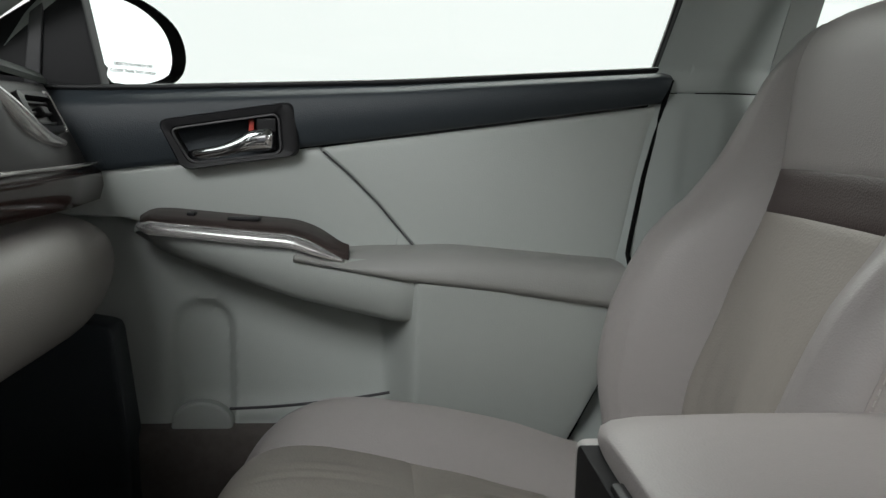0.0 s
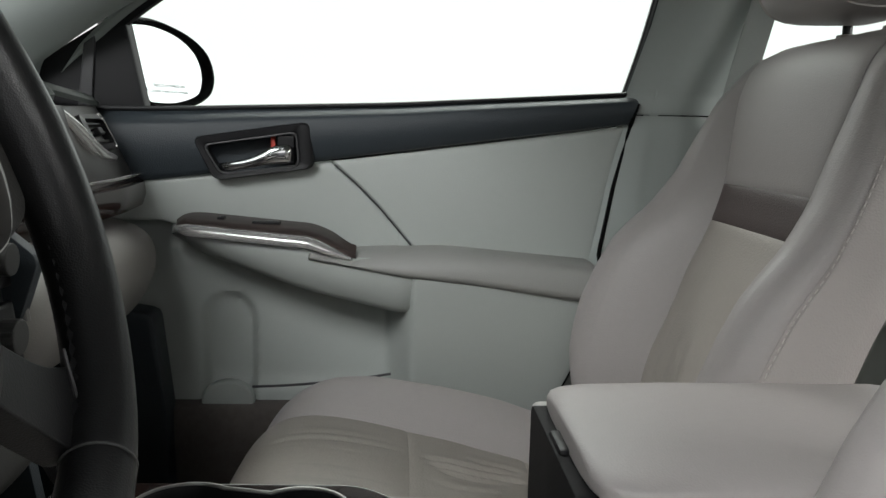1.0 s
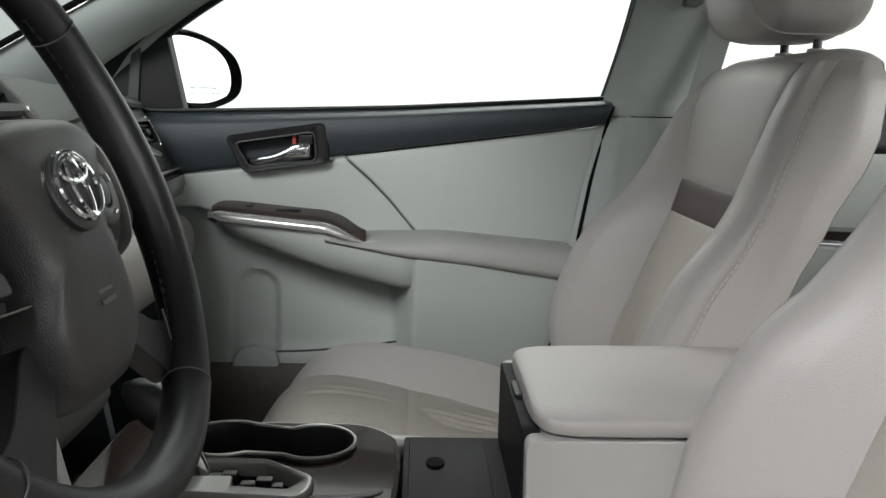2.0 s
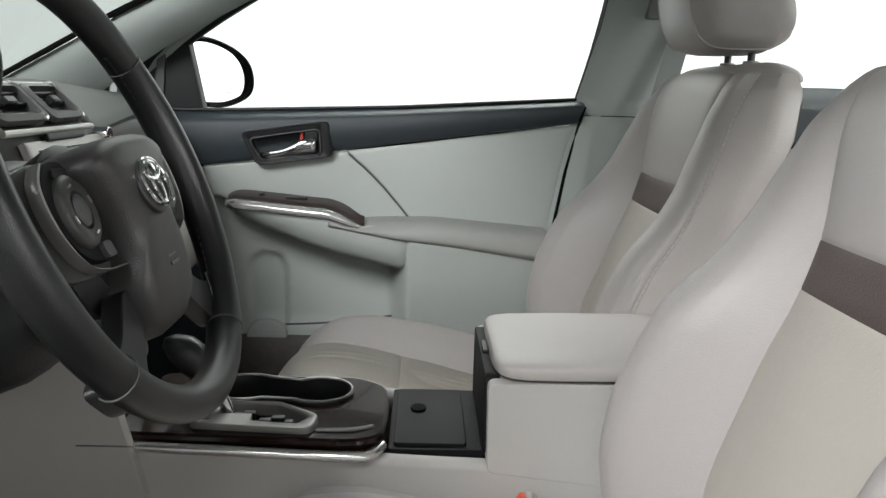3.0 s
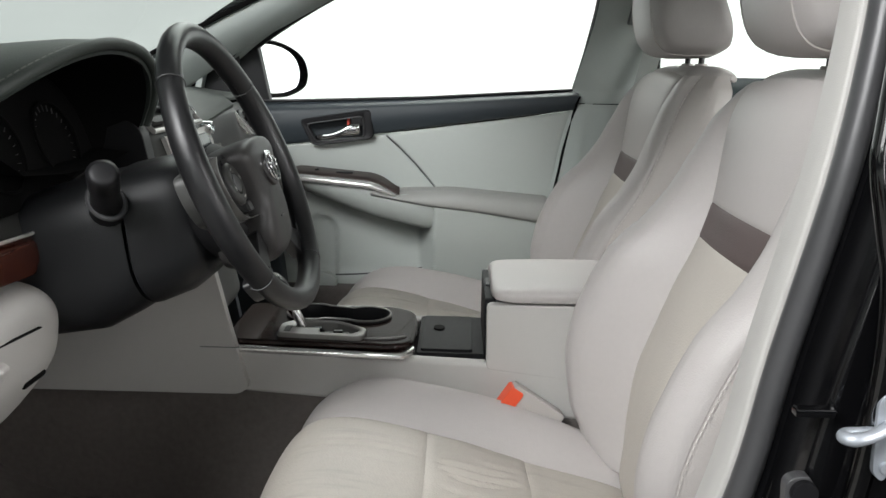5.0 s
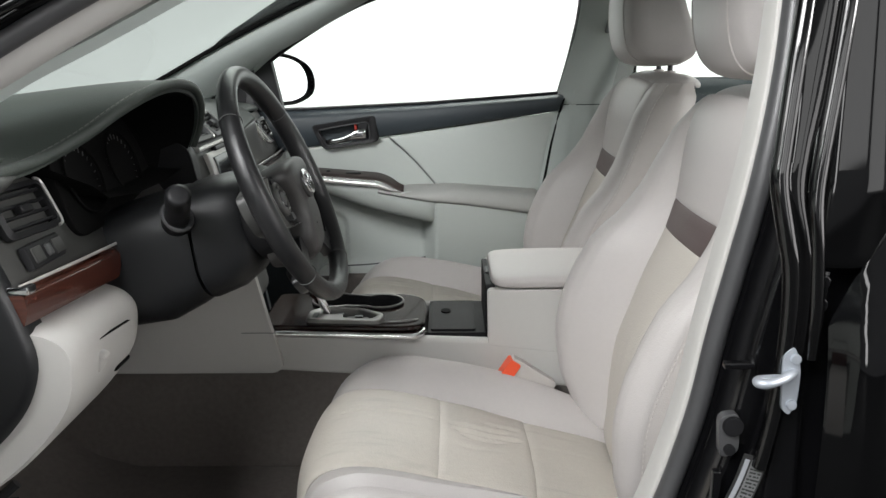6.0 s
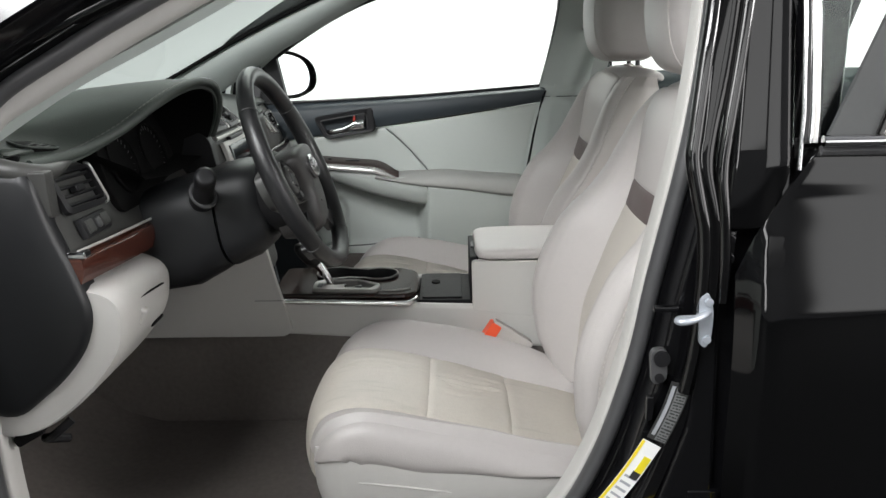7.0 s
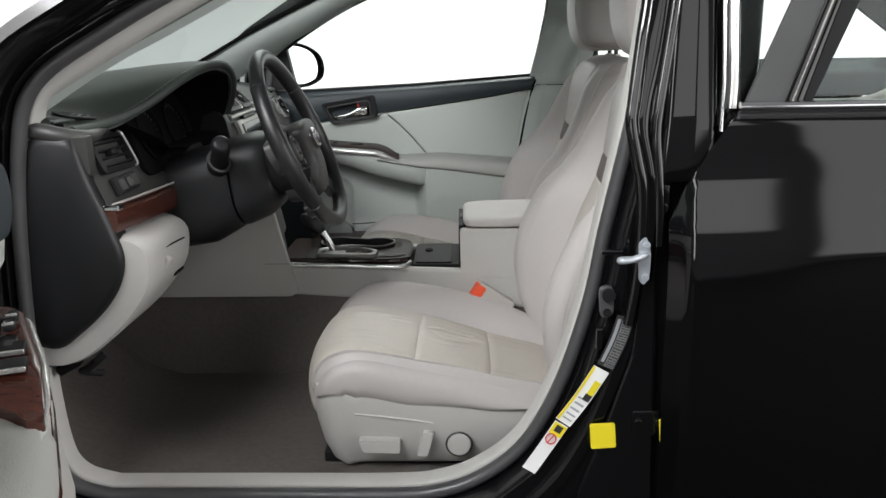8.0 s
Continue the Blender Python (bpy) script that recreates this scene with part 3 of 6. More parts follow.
def side_fall(x):
    return float(np.interp(x, [-0.19, -0.14, 0.03, 0.2, 0.31], [-0.034, -0.048, -0.043, -0.014, 0.012]))


def back_point(f, dy, h, y0=SEAT_Y):
    p, t = along(BACK, f)
    n = np.array([-t[1], t[0]])
    return (p[0] + n[0] * h, y0 + dy, p[1] + n[1] * h)


IN_B = 0.140
IN_FAR, IN_NEAR = 0.132, 0.168


def insert_height(dy, half):
    return 0.010 * (1 - (dy / half) ** 2)


# folds of the three cushion panels: across, start, end, slant, depth
FOLDS = [[(0.02, 0.5, 0.95, -0.03, 0.0012)],
         [(0.012, 0.12, 0.8, -0.03, 0.006), (0.036, 0.2, 0.85, -0.035, 0.0052), (-0.012, 0.3, 0.75, -0.02, 0.004), (0.062, 0.1, 0.5, -0.02, 0.003), (-0.05, 0.35, 0.8, -0.02, 0.0015)],
         [(0.018, 0.05, 0.42, -0.03, 0.0048), (0.040, 0.08, 0.36, -0.03, 0.0036), (-0.02, 0.1, 0.3, -0.02, 0.0012)]]


def creases(dy, v, k):
    """Soft folds pulled across a sat-on panel."""
    h = 0.0012 * math.sin(dy * 40 + 5 * v + 2 * k) * math.sin(6 * v + dy * 12)
    for d0, a, b, slant, deep in FOLDS[k]:
        c = d0 + slant * (v - a) + 0.004 * math.sin(9 * v + 20 * d0)
        h += deep * step(a - 0.08, a + 0.1, v) * step(b + 0.08, b - 0.1, v) * (0.5 * math.exp(-((dy - c - 0.011) / 0.007) ** 2) - math.exp(-((dy - c) / 0.0045) ** 2))
    return h


def back_creases(dy, v):
    """Upright folds low on the backrest panel."""
    low = step(0.95, 0.35, v) * (0.35 + 0.65 * step(0.0, 0.2, v))
    a = math.sin(dy * 58 + 5 * v + 1.5 * math.sin(6 * v + dy * 14))
    return low * (0.0065 * (max(a, 0) ** 2) - 0.002 * max(-a, 0) ** 4 + 0.0012 * math.sin(dy * 130 + 9 * v))


def build_seat(seat, near=1.0, fore=0.0, lift=0.0, fold=1.0):
    def cushion_point(f, dy, h):
        x, y, z = cushion_surface(f, dy, h)
        return (x + fore * step(0.05, 0.4, f), y, z + lift)

    fx = [0.0, at_x(CUSHION, 0.187), at_x(CUSHION, 0.025), 1.0]
    # three sewn cushion panels
    for k, nm in enumerate(("rear_cushion_panel", "middle_cushion_panel", "front_cushion_panel")):
        def panel(u, v, k=k):
            dy = lerp(-IN_NEAR, IN_FAR, u)
            f = lerp(fx[k], fx[k + 1], v)
            wr = creases(dy, v, k) * (1 if k == 1 else 0.5)
            return cushion_point(f, dy, insert_height(dy + 0.018, 0.15) + wr)
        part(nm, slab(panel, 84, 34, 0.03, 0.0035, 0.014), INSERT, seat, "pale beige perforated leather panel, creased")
    # cushion bolsters
    for s in (-1, 1):
        w0 = IN_FAR if s > 0 else IN_NEAR
        S = cr([(w0 - 0.004, 0.0, -0.006), (lerp(w0, 0.268, 0.2), 0.55, 0.0), (lerp(w0, 0.268, 0.48), 1.0, 0.0), (lerp(w0, 0.268, 0.76), 0.78, -0.003), (0.264, 0.25, 0.25), (0.270, 0.0, 1.0), (0.258, 0.0, 1.45)], 60)

        def bol(u, v):
            q = S[int(round(u * 59))]
            v = v * lerp(0.835, 0.775, min(max(q[2], 0), 1))
            x = along(CUSHION, v)[0][0]
            low = q[2] * side_fall(x) if q[2] > 0 else q[2]
            pinch = 1 - 0.05 * step(0.75, 1, v)
            return cushion_point(v, s * q[0] * pinch, q[1] * crest(x, s > 0) + low - (0.012 if q[2] > 1 else 0) * (q[2] - 1))
        part("cushion_bolster", slab(bol, 26, 44, 0.008, 0.003, 0.01, flip=s < 0), LEATHER, seat, "smooth grey leather side bolster")
    part("cushion_core", rbox((0.06, SEAT_Y, 0.345), (0.44, 0.46, 0.09), 0.03, 3), LEATHER_SIDE, seat)
    # one moulded skirt round the sides and the front
    plan = [(x, -0.262) for x in np.linspace(0.33, -0.125, 16)] + [(-0.125 - 0.055 * math.sin(a), -0.262 + 0.055 * (1 - math.cos(a))) for a in np.linspace(0.15, math.pi / 2, 9)]
    plan += [(-0.180 - 0.022 * (1 - (dy / 0.207) ** 2), dy) for dy in np.linspace(-0.19, 0.0, 9)]
    plan += [(x, -dy) for x, dy in plan[-2::-1]]
    rings = []
    for x, dy in plan:
        top = float(np.interp(x, [-0.2, -0.14, 0.03, 0.2, 0.31, 0.36], [0.452, 0.450, 0.434, 0.413, 0.42, 0.43])) - 0.003
        front = step(-0.08, -0.17, x)
        ring = []
        for f, inset in ((0.0, 0.006), (0.025, 0.0), (0.2, -0.002), (0.45, 0.0), (0.75, 0.010), (0.95, 0.022), (1.0, 0.030)):
            ring.append((x + front * (1.25 * inset) + fore * front, SEAT_Y + (abs(dy) - inset * (1 - 0.6 * front)) * (1 if dy > 0 else -1) if dy else SEAT_Y, lerp(top, 0.270, f)))
        rings.append(ring + [(p[0] + front * 0.022, SEAT_Y + (p[1] - SEAT_Y) * (1 - 0.09 * (1 - front)), p[2]) for p in ring[::-1]])
    part("side_skirt", loft(rings), PLASTIC, seat, "light grey moulded plastic seat skirt", 50)
    for s in (-1, 1):
        part("seat_rail", rbox((0.08, SEAT_Y + s * 0.2, 0.272), (0.5, 0.035, 0.03), 0.006), BLACK, seat, "black steel seat rail")
    # backrest panels: lower insert, brown band, upper insert
    F1 = at_height(BACK, 1.05)
    marks = [0.0, at_height(BACK, 0.808), at_height(BACK, 0.862), F1]
    spec = [("lower_back_panel", INSERT_BACK, "pale beige perforated leather backrest panel, creased"), ("back_band", STRIPE, "dark brown leather band"), ("upper_back_panel", LEATHER, "grey leather upper backrest panel")]
    for k, (nm, mat, lab) in enumerate(spec):
        def bpanel(u, v, k=k):
            f = lerp(marks[k], marks[k + 1], v)
            z = along(BACK, f)[0][1]
            half = min(IN_B + 0.02 * step(0.87, 1.0, z), back_width(z) - 0.05)
            dy = lerp(-half, half, u)
            wr = fold * back_creases(dy, v) if k == 0 else 0
            return back_point(f, dy, insert_height(dy, half) + wr)
        part(nm, slab(bpanel, 24, 8 if k == 1 else 34, 0.03, 0.003, 0.012, flip=True), mat, seat, lab)
    # backrest bolsters, each running into the side panel
    for s in (-1, 1):
        def shape(z):
            w, b = back_width(z), back_bolster(z) * (near if s < 0 else 1.0)
            half = min(IN_B + 0.02 * step(0.87, 1.0, z), w - 0.05)
            hi, tip = step(0.84, 0.98, z), step(0.96, 1.05, z)
            return cr([(half - 0.004, -0.006), (half + 0.3 * (w - half), 0.75 * b + 0.004 - 0.009 * tip), (half + 0.62 * (w - half), b + 0.004 - 0.003 * hi - 0.012 * tip), (w - 0.012 - 0.006 * hi, 0.72 * b - 0.002 - 0.010 * hi - 0.014 * tip), (w - 0.003 * hi, 0.2 * b - 0.02 - 0.022 * hi - 0.012 * tip), (w + 0.002, -lerp(0.55, 0.68, hi) * back_depth(z)), (w - 0.008, -back_depth(z))], 60)
        cache = {}

        def bbol(u, v, a=0.0, e=0.62):
            f = v * F1
            if v not in cache:
                cache[v] = shape(along(BACK, f)[0][1])
            q = cache[v][int(round(lerp(a, e, u) * 59))]
            if q[1] > 0:
                return back_point(f, s * q[0], q[1])
            # the side runs level to the rear near the top
            p, t = along(BACK, f)
            n = np.array([-t[1], t[0] * (1 - step(0.90, 1.0, p[1]))])
            n /= np.linalg.norm(n)
            return (p[0] + n[0] * q[1], SEAT_Y + s * q[0], p[1] + n[1] * q[1])
        part("back_bolster", slab(lambda u, v: bbol(u, v, 0.0, 0.55), 20, 50, 0.02, 0.0018, 0.006, flip=s > 0), LEATHER, seat, "smooth grey leather backrest bolster")
        part("back_side_panel", slab(lambda u, v: bbol(u, v, 0.55, 1.0), 16, 50, 0.02, 0.0015, 0.006, flip=s > 0), LEATHER_SIDE, seat, "grey vinyl side of the backrest")
        line = [bbol(1, v, 0.0, 0.56) for v in np.linspace(0.06, 0.985, 110)]
        part("stitching", stitches([(x - 0.0035, y + s * 0.002, z + 0.001) for x, y, z in line], (-0.6, s * 0.7, 0.2)), THREAD, seat, "pale double stitching along the bolster")
    part("top_roll", slab(lambda u, v: back_point(lerp(F1, 0.94, v), lerp(-1, 1, u) * (back_width(1.05) + 0.002 - 0.035 * v * v), -lerp(0.085, 0.022, step(0.0, 0.65, v)) * (1 - math.sqrt(max(0.0, 1 - (max(0.0, abs(2 * u - 1) - 0.66) / 0.345) ** 2)))), 48, 16, 0.03, 0.004, 0.012, flip=True), LEATHER, seat, "grey leather roll over the top of the backrest")
    # back shell
    rings = []
    for f in np.linspace(0, at_height(BACK, 1.03), 14):
        (x, z), d = along(BACK, f)[0], 0.0
        d, w = back_depth(z) - 0.006, back_width(z) - 0.008
        rings.append([(x + d + q * 0.02, SEAT_Y + c * w, z) for c, q in ((-1, 0), (-0.85, 0.7), (-0.4, 1), (0.4, 1), (0.85, 0.7), (1, 0))] + [(x + 0.035, SEAT_Y + c * w * 0.9, z) for c in (1, 0, -1)])
    part("back_shell", loft(rings), LEATHER_SIDE, seat, "grey vinyl backrest shell", 60)
    # head restraint
    hx, hz = 0.545, 1.205
    P = cr([(0.06, -0.120), (-0.03, -0.120), (-0.068, -0.095), (-0.086, -0.035), (-0.087, 0.04), (-0.070, 0.095), (-0.03, 0.116), (0.02, 0.106), (0.048, 0.06), (0.070, 0.0), (0.092, -0.06), (0.092, -0.098), (0.06, -0.120)], 48)[:-1]
    rings = []
    for f in np.linspace(-1, 1, 25):
        k = (1 - abs(f) ** 3.2) ** 0.42 if abs(f) < 1 else 0.02
        k = max(k, 0.03)
        rings.append([(hx + px * (0.55 + 0.45 * k) * (1 if k > 0.1 else 0.8) - 0.012 * (1 - f * f), SEAT_Y + f * 0.135, hz + pz * (0.45 + 0.55 * k)) for px, pz in P])
    head = part("head_restraint", loft(rings), LEATHER, seat, "padded grey leather head restraint", 75)
    for s in (-1, 1):
        f = s * 0.66
        k = (1 - 0.66 ** 3.2) ** 0.42
        ln = [(hx + px * 1.004 * (0.55 + 0.45 * k) - 0.012 * (1 - f * f), SEAT_Y + f * 0.135, hz + pz * 1.004 * (0.45 + 0.55 * k)) for px, pz in P]
        part("piping", tube(ln, 0.0018, 6, True), LEATHER_SIDE, head, "raised seam on the head restraint")
        part("post", tube([(hx + 0.035, SEAT_Y + s * 0.055, 1.03), (hx + 0.035, SEAT_Y + s * 0.055, 1.12)], 0.0065, 10), RUBBER, seat, "steel head restraint post")
        part("post_sleeve", disc((hx + 0.035, SEAT_Y + s * 0.055, 1.068), 0.014, 0.012, 16, "z", 0.004), LEATHER_SIDE, seat, "grey plastic post sleeve")


driver = thing("bucket_seat", (0.1, SEAT_Y, 0.26), "grey and beige leather driver's seat with brown band", "car seat", "front seats")
build_seat(driver, 0.66, fold=0.25)
spare = thing("bucket_seat", (0.1, SEAT_Y, 0.26), "grey and beige leather passenger seat with brown band", "car seat", "front seats")
build_seat(spare, 0.66, -0.028, 0.012)
spare.location.y += 0.745
# power switches on the driver's seat
yk = SEAT_Y - 0.266
part("slide_switch", prism(rounded([(-0.088, 0.342), (-0.001, 0.339), (-0.003, 0.312), (-0.078, 0.314)], 0.006), "xz", yk - 0.012, yk + 0.01, 0.005, 3), PLASTIC, driver, "light grey power seat switch")
part("recline_switch", prism(rounded([(0.046, 0.359), (0.068, 0.356), (0.053, 0.305), (0.031, 0.306)], 0.006), "xz", yk - 0.012, yk + 0.01, 0.005, 3), PLASTIC, driver, "light grey upright recline switch")
part("lumbar_switch", disc((0.118, yk, 0.328), 0.024, 0.01, 32, "y", 0.004), PLASTIC, driver, "round light grey lumbar switch")
part("lumbar_ring", tube([(0.118 + 0.026 * math.cos(a), yk - 0.001, 0.328 + 0.026 * math.sin(a)) for a in np.linspace(0, 2 * math.pi, 33)[:-1]], 0.0022, 6, True), RUBBER, driver, "dark groove round the switch")
part("skirt_crease", tube(cr([(-0.10, yk + 0.004, 0.394), (-0.02, yk + 0.002, 0.386), (0.07, yk + 0.004, 0.372)], 14), [0.0006] + [0.0024] * 12 + [0.0006], 8), PLASTIC, driver, "moulded crease on the seat cover")

# ---- seat belt buckle beside the driver's cushion ----
buckle = thing("seat_belt_buckle", (0.19, -0.165, 0.47), "grey seat belt buckle with red-orange release button", "seat belt")
bm_m = pose(0.172, -0.165, 0.500, 0, -56, 6)
part("housing", prism(rounded([(-0.022, -0.09), (0.025, -0.09), (0.026, 0.016), (-0.023, 0.016)], 0.006), "xz", -0.013, 0.013, 0.004, 2, bm_m), LEATHER_SIDE, buckle, "pale grey buckle housing")
part("button", prism(rounded([(-0.0235, -0.004), (0.0195, -0.004), (0.0195, 0.0215), (-0.0235, 0.0215)], 0.005), "xz", -0.0155, 0.0135, 0.003, 2, bm_m), RED, buckle, "red-orange release button")

# ---- front doors: one builder, closed for the passenger, mirrored and swung open for the driver ----
def trim_low(x):
    return float(np.interp(x, [-0.75, -0.449, -0.335, -0.162, 0.356, 0.40], [0.80, 0.836, 0.85, 0.873, 0.946, 0.951]))


def belt_line(x):
    return float(np.interp(x, [-0.75, -0.45, -0.36, -0.025, 0.267, 0.384], [0.952, 0.955, 0.958, 0.972, 0.992, 1.0]))


def rear_edge(z):
    return float(np.interp(z, [0.30, 0.444, 0.58, 0.64, 0.70, 0.846, 0.942, 1.0], [0.15, 0.234, 0.288, 0.298, 0.311, 0.337, 0.36, 0.378]))


def seam_x(z):
    return float(np.interp(z, [0.70, 0.729, 0.80, 0.84, 0.875, 0.90], [0.03, 0.008, -0.052, -0.092, -0.133, -0.165]))


def arm_top(x):
    return float(np.interp(x, [-0.40, -0.38, -0.30, -0.20, -0.14, -0.105, -0.085, 0.03, 0.31], [0.765, 0.774, 0.770, 0.760, 0.745, 0.732, 0.732, 0.735, 0.712]))


def strip_line(x):
    """Height of the bright strip below the switches."""
    return 0.765 - 0.062 * (x + 0.378) - 0.023 * step(-0.175, -0.077, x)


def arm_under(x):
    return float(np.interp(x, [-0.40, -0.38, -0.347, -0.294, -0.158, -0.019, 0.31], [0.755, 0.742, 0.72, 0.703, 0.661, 0.631, 0.62]))


def arm_in(x):
    return float(np.interp(x, [-0.40, -0.385, -0.35, -0.2, 0.0, 0.31], [0.70, 0.668, 0.645, 0.618, 0.602, 0.602]))


CUP = [(-0.340, 0.900), (-0.190, 0.924), (-0.186, 0.869), (-0.312, 0.853)]


def cup_depth(x, z):
    """How far a point lies inside the outline of the handle's cup."""
    best = 1.0
    for (ax, az), (bx, bz) in zip(CUP, CUP[1:] + CUP[:1]):
        best = min(best, ((x - ax) * (bz - az) - (z - az) * (bx - ax)) / math.hypot(bx - ax, bz - az))
    return best


def build_door(door, m, driver_side):
    wood = WOOD if driver_side else WOOD_SATIN

    def add(name, bm, mat, parent=None, label="", angle=40):
        bm.transform(m)
        return part(name, bm, mat, parent or door, label, angle)

    def upper(u, v):
        x = lerp(-0.66, rear_edge(0.97), u)
        z = lerp(trim_low(x), belt_line(x), v)
        x = lerp(-0.66, rear_edge(z), u)
        y = 0.690 + 0.012 * math.sin(math.pi * v) * -1 + 0.022 * step(0.72, 1.0, v) ** 2
        return (x, y + 0.034 * step(-0.007, -0.001, cup_depth(x, z)), z)
    add("upper_trim", slab(upper, 130, 34, 0.008, 0.004, 0.01), SLATE, label="dark slate padded upper door trim")

    def insert_front(u, v):
        x, z = lerp(-0.66, -0.06, u), 0.8
        for _ in range(8):
            lo = lerp(0.772, arm_top(x) - 0.01, step(-0.42, -0.36, x))
            z = lerp(lo, trim_low(x), v)
            x = lerp(-0.66, seam_x(z) - 0.001, u)
        return (x, 0.697 + 0.006 * (1 - v), z)
    add("front_insert", slab(insert_front, 26, 14, 0.025, 0.004, 0.007), DOOR_GREY, label="grey vinyl door insert")

    def insert_rear(u, v):
        x, z = lerp(0.0, 0.34, u), 0.8
        for _ in range(8):
            z = lerp(arm_top(x) - 0.015, trim_low(x), v)
            x = lerp(seam_x(z) + 0.001, rear_edge(z), u)
        return (x, 0.697 - 0.008 * math.sin(math.pi * v) * math.sin(math.pi * u), z)
    add("rear_insert", slab(insert_rear, 26, 16, 0.025, 0.004, 0.007), DOOR_GREY, label="grey vinyl door insert")

    def lower(u, v):
        z = lerp(0.29, 0.775, v)
        x = lerp(-0.66, rear_edge(z), u)
        bulge = step(-0.043, 0.008, x)
        y = lerp(0.752 - 0.03 * step(0.50, 0.42, z), float(np.interp(z, [0.3, 0.45, 0.6, 0.69], [0.69, 0.660, 0.619, 0.601])), bulge)
        if z > 0.70:
            y = max(y, 0.70)
        inside = 0.047 - (abs(x + 0.317) if z < 0.595 else math.hypot(x + 0.317, z - 0.595))
        y += 0.02 * step(-0.004, 0.012, inside) * lerp(0.55, 1.0, step(-0.03, 0.03, x + 0.317 + 0.3 * (0.62 - z)))
        return (x, y, z)
    add("lower_panel", slab(lower, 150, 48, 0.02, 0.003, 0.008), DOOR_GREY, label="grey moulded lower door panel")
    add("insert_seam", tube([(seam_x(z), 0.6955, z) for z in np.linspace(0.735, 0.872, 24)], 0.0016, 6), RUBBER, label="dark seam between the inserts")
    # pull-in armrest
    rings = []
    for x in list(np.linspace(-0.40, -0.36, 6)) + list(np.linspace(-0.33, 0.30, 26)):
        zt, zu, yi = arm_top(x), arm_under(x), arm_in(x)
        mid, q = (zt + zu) / 2, step(-0.005, 0.035, x)
        rings.append([(x, y, z) for y, z in ((0.72, zt), (yi + 0.02, zt), (yi + 0.006, zt - 0.004), (yi, zt - 0.014), (yi + lerp(0.004, 0.022, q), mid), (yi + lerp(0.018, 0.045, q), zu + 0.014), (yi + lerp(0.04, 0.07, q), zu + 0.002), (0.70, zu - 0.004), (0.76, zu - 0.006))])
    add("armrest", loft(rings), DOOR_GREY, label="moulded grey door armrest", angle=70)
    rings = []
    for k, x in enumerate([-0.163, -0.158, -0.145] + list(np.linspace(-0.12, 0.285, 22)) + [0.294, 0.299]):
        zt, yi = arm_top(x) + 0.005 + 0.004 * step(0.0, 0.08, x) - 0.003 * (1 - step(-0.10, -0.07, x)), arm_in(x) - 0.007
        zl = float(np.interp(x, [-0.163, -0.02, 0.115, 0.30], [0.722, 0.699, 0.685, 0.659]))
        e = 0.75 if k in (0, 27) else 1.0
        zt = lerp(zl + 0.008, zt, e) if k == 0 else zt
        rings.append([(x, y, z) for y, z in ((0.705, zt - 0.002), (yi + 0.045, zt), (yi + 0.018, zt - 0.004), (yi + 0.003, zt - 0.019), (yi + 0.001, lerp(zt, zl, 0.75)), (yi + 0.005, zl + 0.002), (yi + 0.03, zl - 0.002), (0.705, zl))])
    add("armrest_pad", loft(rings), DOOR_PAD, label="taupe padded armrest top", angle=70)
    # switch plate with bright strip
    rings, rise = [], 0.005 if driver_side else 0.009
    for x in [-0.388, -0.386, -0.383] + list(np.linspace(-0.378, -0.088, 34)):
        f = (x + 0.388) / 0.30
        yi = arm_in(x)
        zt = strip_line(x) + 0.0155 - 0.003 * step(0.8, 1.0, f) - 0.014 * (1 - min(1, f * 11)) ** 2
        w = 0.056 * min(1, math.sqrt(f * 12 + 0.05)) * lerp(1, 0.3, step(0.85, 1, f))
        rings.append([(x, y, z) for y, z in ((yi + 0.002 + w, zt + rise), (yi + 0.012, zt + 0.003), (yi + 0.002, zt - 0.003), (yi + 0.002, zt - 0.010), (yi + 0.02, zt - 0.014), (yi + 0.002 + w, zt - 0.014))])
    plate = add("switch_plate", loft(rings), wood, label="glossy dark wood-look switch plate", angle=50)
    rail = [(x, arm_in(x) - 0.002 + 0.004 * step(0.9, 1, (x + 0.385) / 0.28), strip_line(x)) for x in np.linspace(-0.385, -0.096, 30)]
    add("bright_strip", tube(rail, [q * (0.38 if driver_side else 1.0) for q in [0.004, 0.0075] + [0.0115] * 21 + [0.011, 0.0105, 0.0095, 0.008, 0.0065, 0.005, 0.003]], 10, flat=0.75), BRIGHT, plate, "satin chrome strip")
    for x0, w in ((-0.31, 0.012), (-0.235, 0.045)):
        z0, y0 = strip_line(x0) + 0.018 + 0.4 * rise, arm_in(x0) + 0.03
        add("switch", rbox((x0, y0, z0), (w, 0.018, 0.006), 0.002), BLACK, plate, "black window switch")
        add("switch_key", rbox((x0 + 0.2 * w, y0 - 0.002, z0 + 0.002), (w * 0.45, 0.010, 0.004), 0.001), FASCIA if w > 0.02 else BLACK, plate)
    if driver_side:
        rings = []
        for x in np.linspace(-0.40, -0.06, 18):
            zt, yi = arm_top(x) - 0.012, arm_in(x)
            rings.append([(x, y, z) for y, z in ((yi + 0.01, zt), (yi - 0.004, zt - 0.004), (yi - 0.006, zt - 0.05), (yi + 0.004, zt - 0.105), (yi + 0.02, zt - 0.11))])
        add("wood_face", loft(rings), WOOD, label="red-brown wood face below the switches", angle=50)
        for k in range(4):
            add("switch", rbox((-0.30 + 0.034 * (k // 2), arm_in(-0.28) + 0.022 + 0.02 * (k % 2), arm_top(-0.28) + 0.02), (0.022, 0.014, 0.01), 0.003), BLACK, plate, "black window switch")
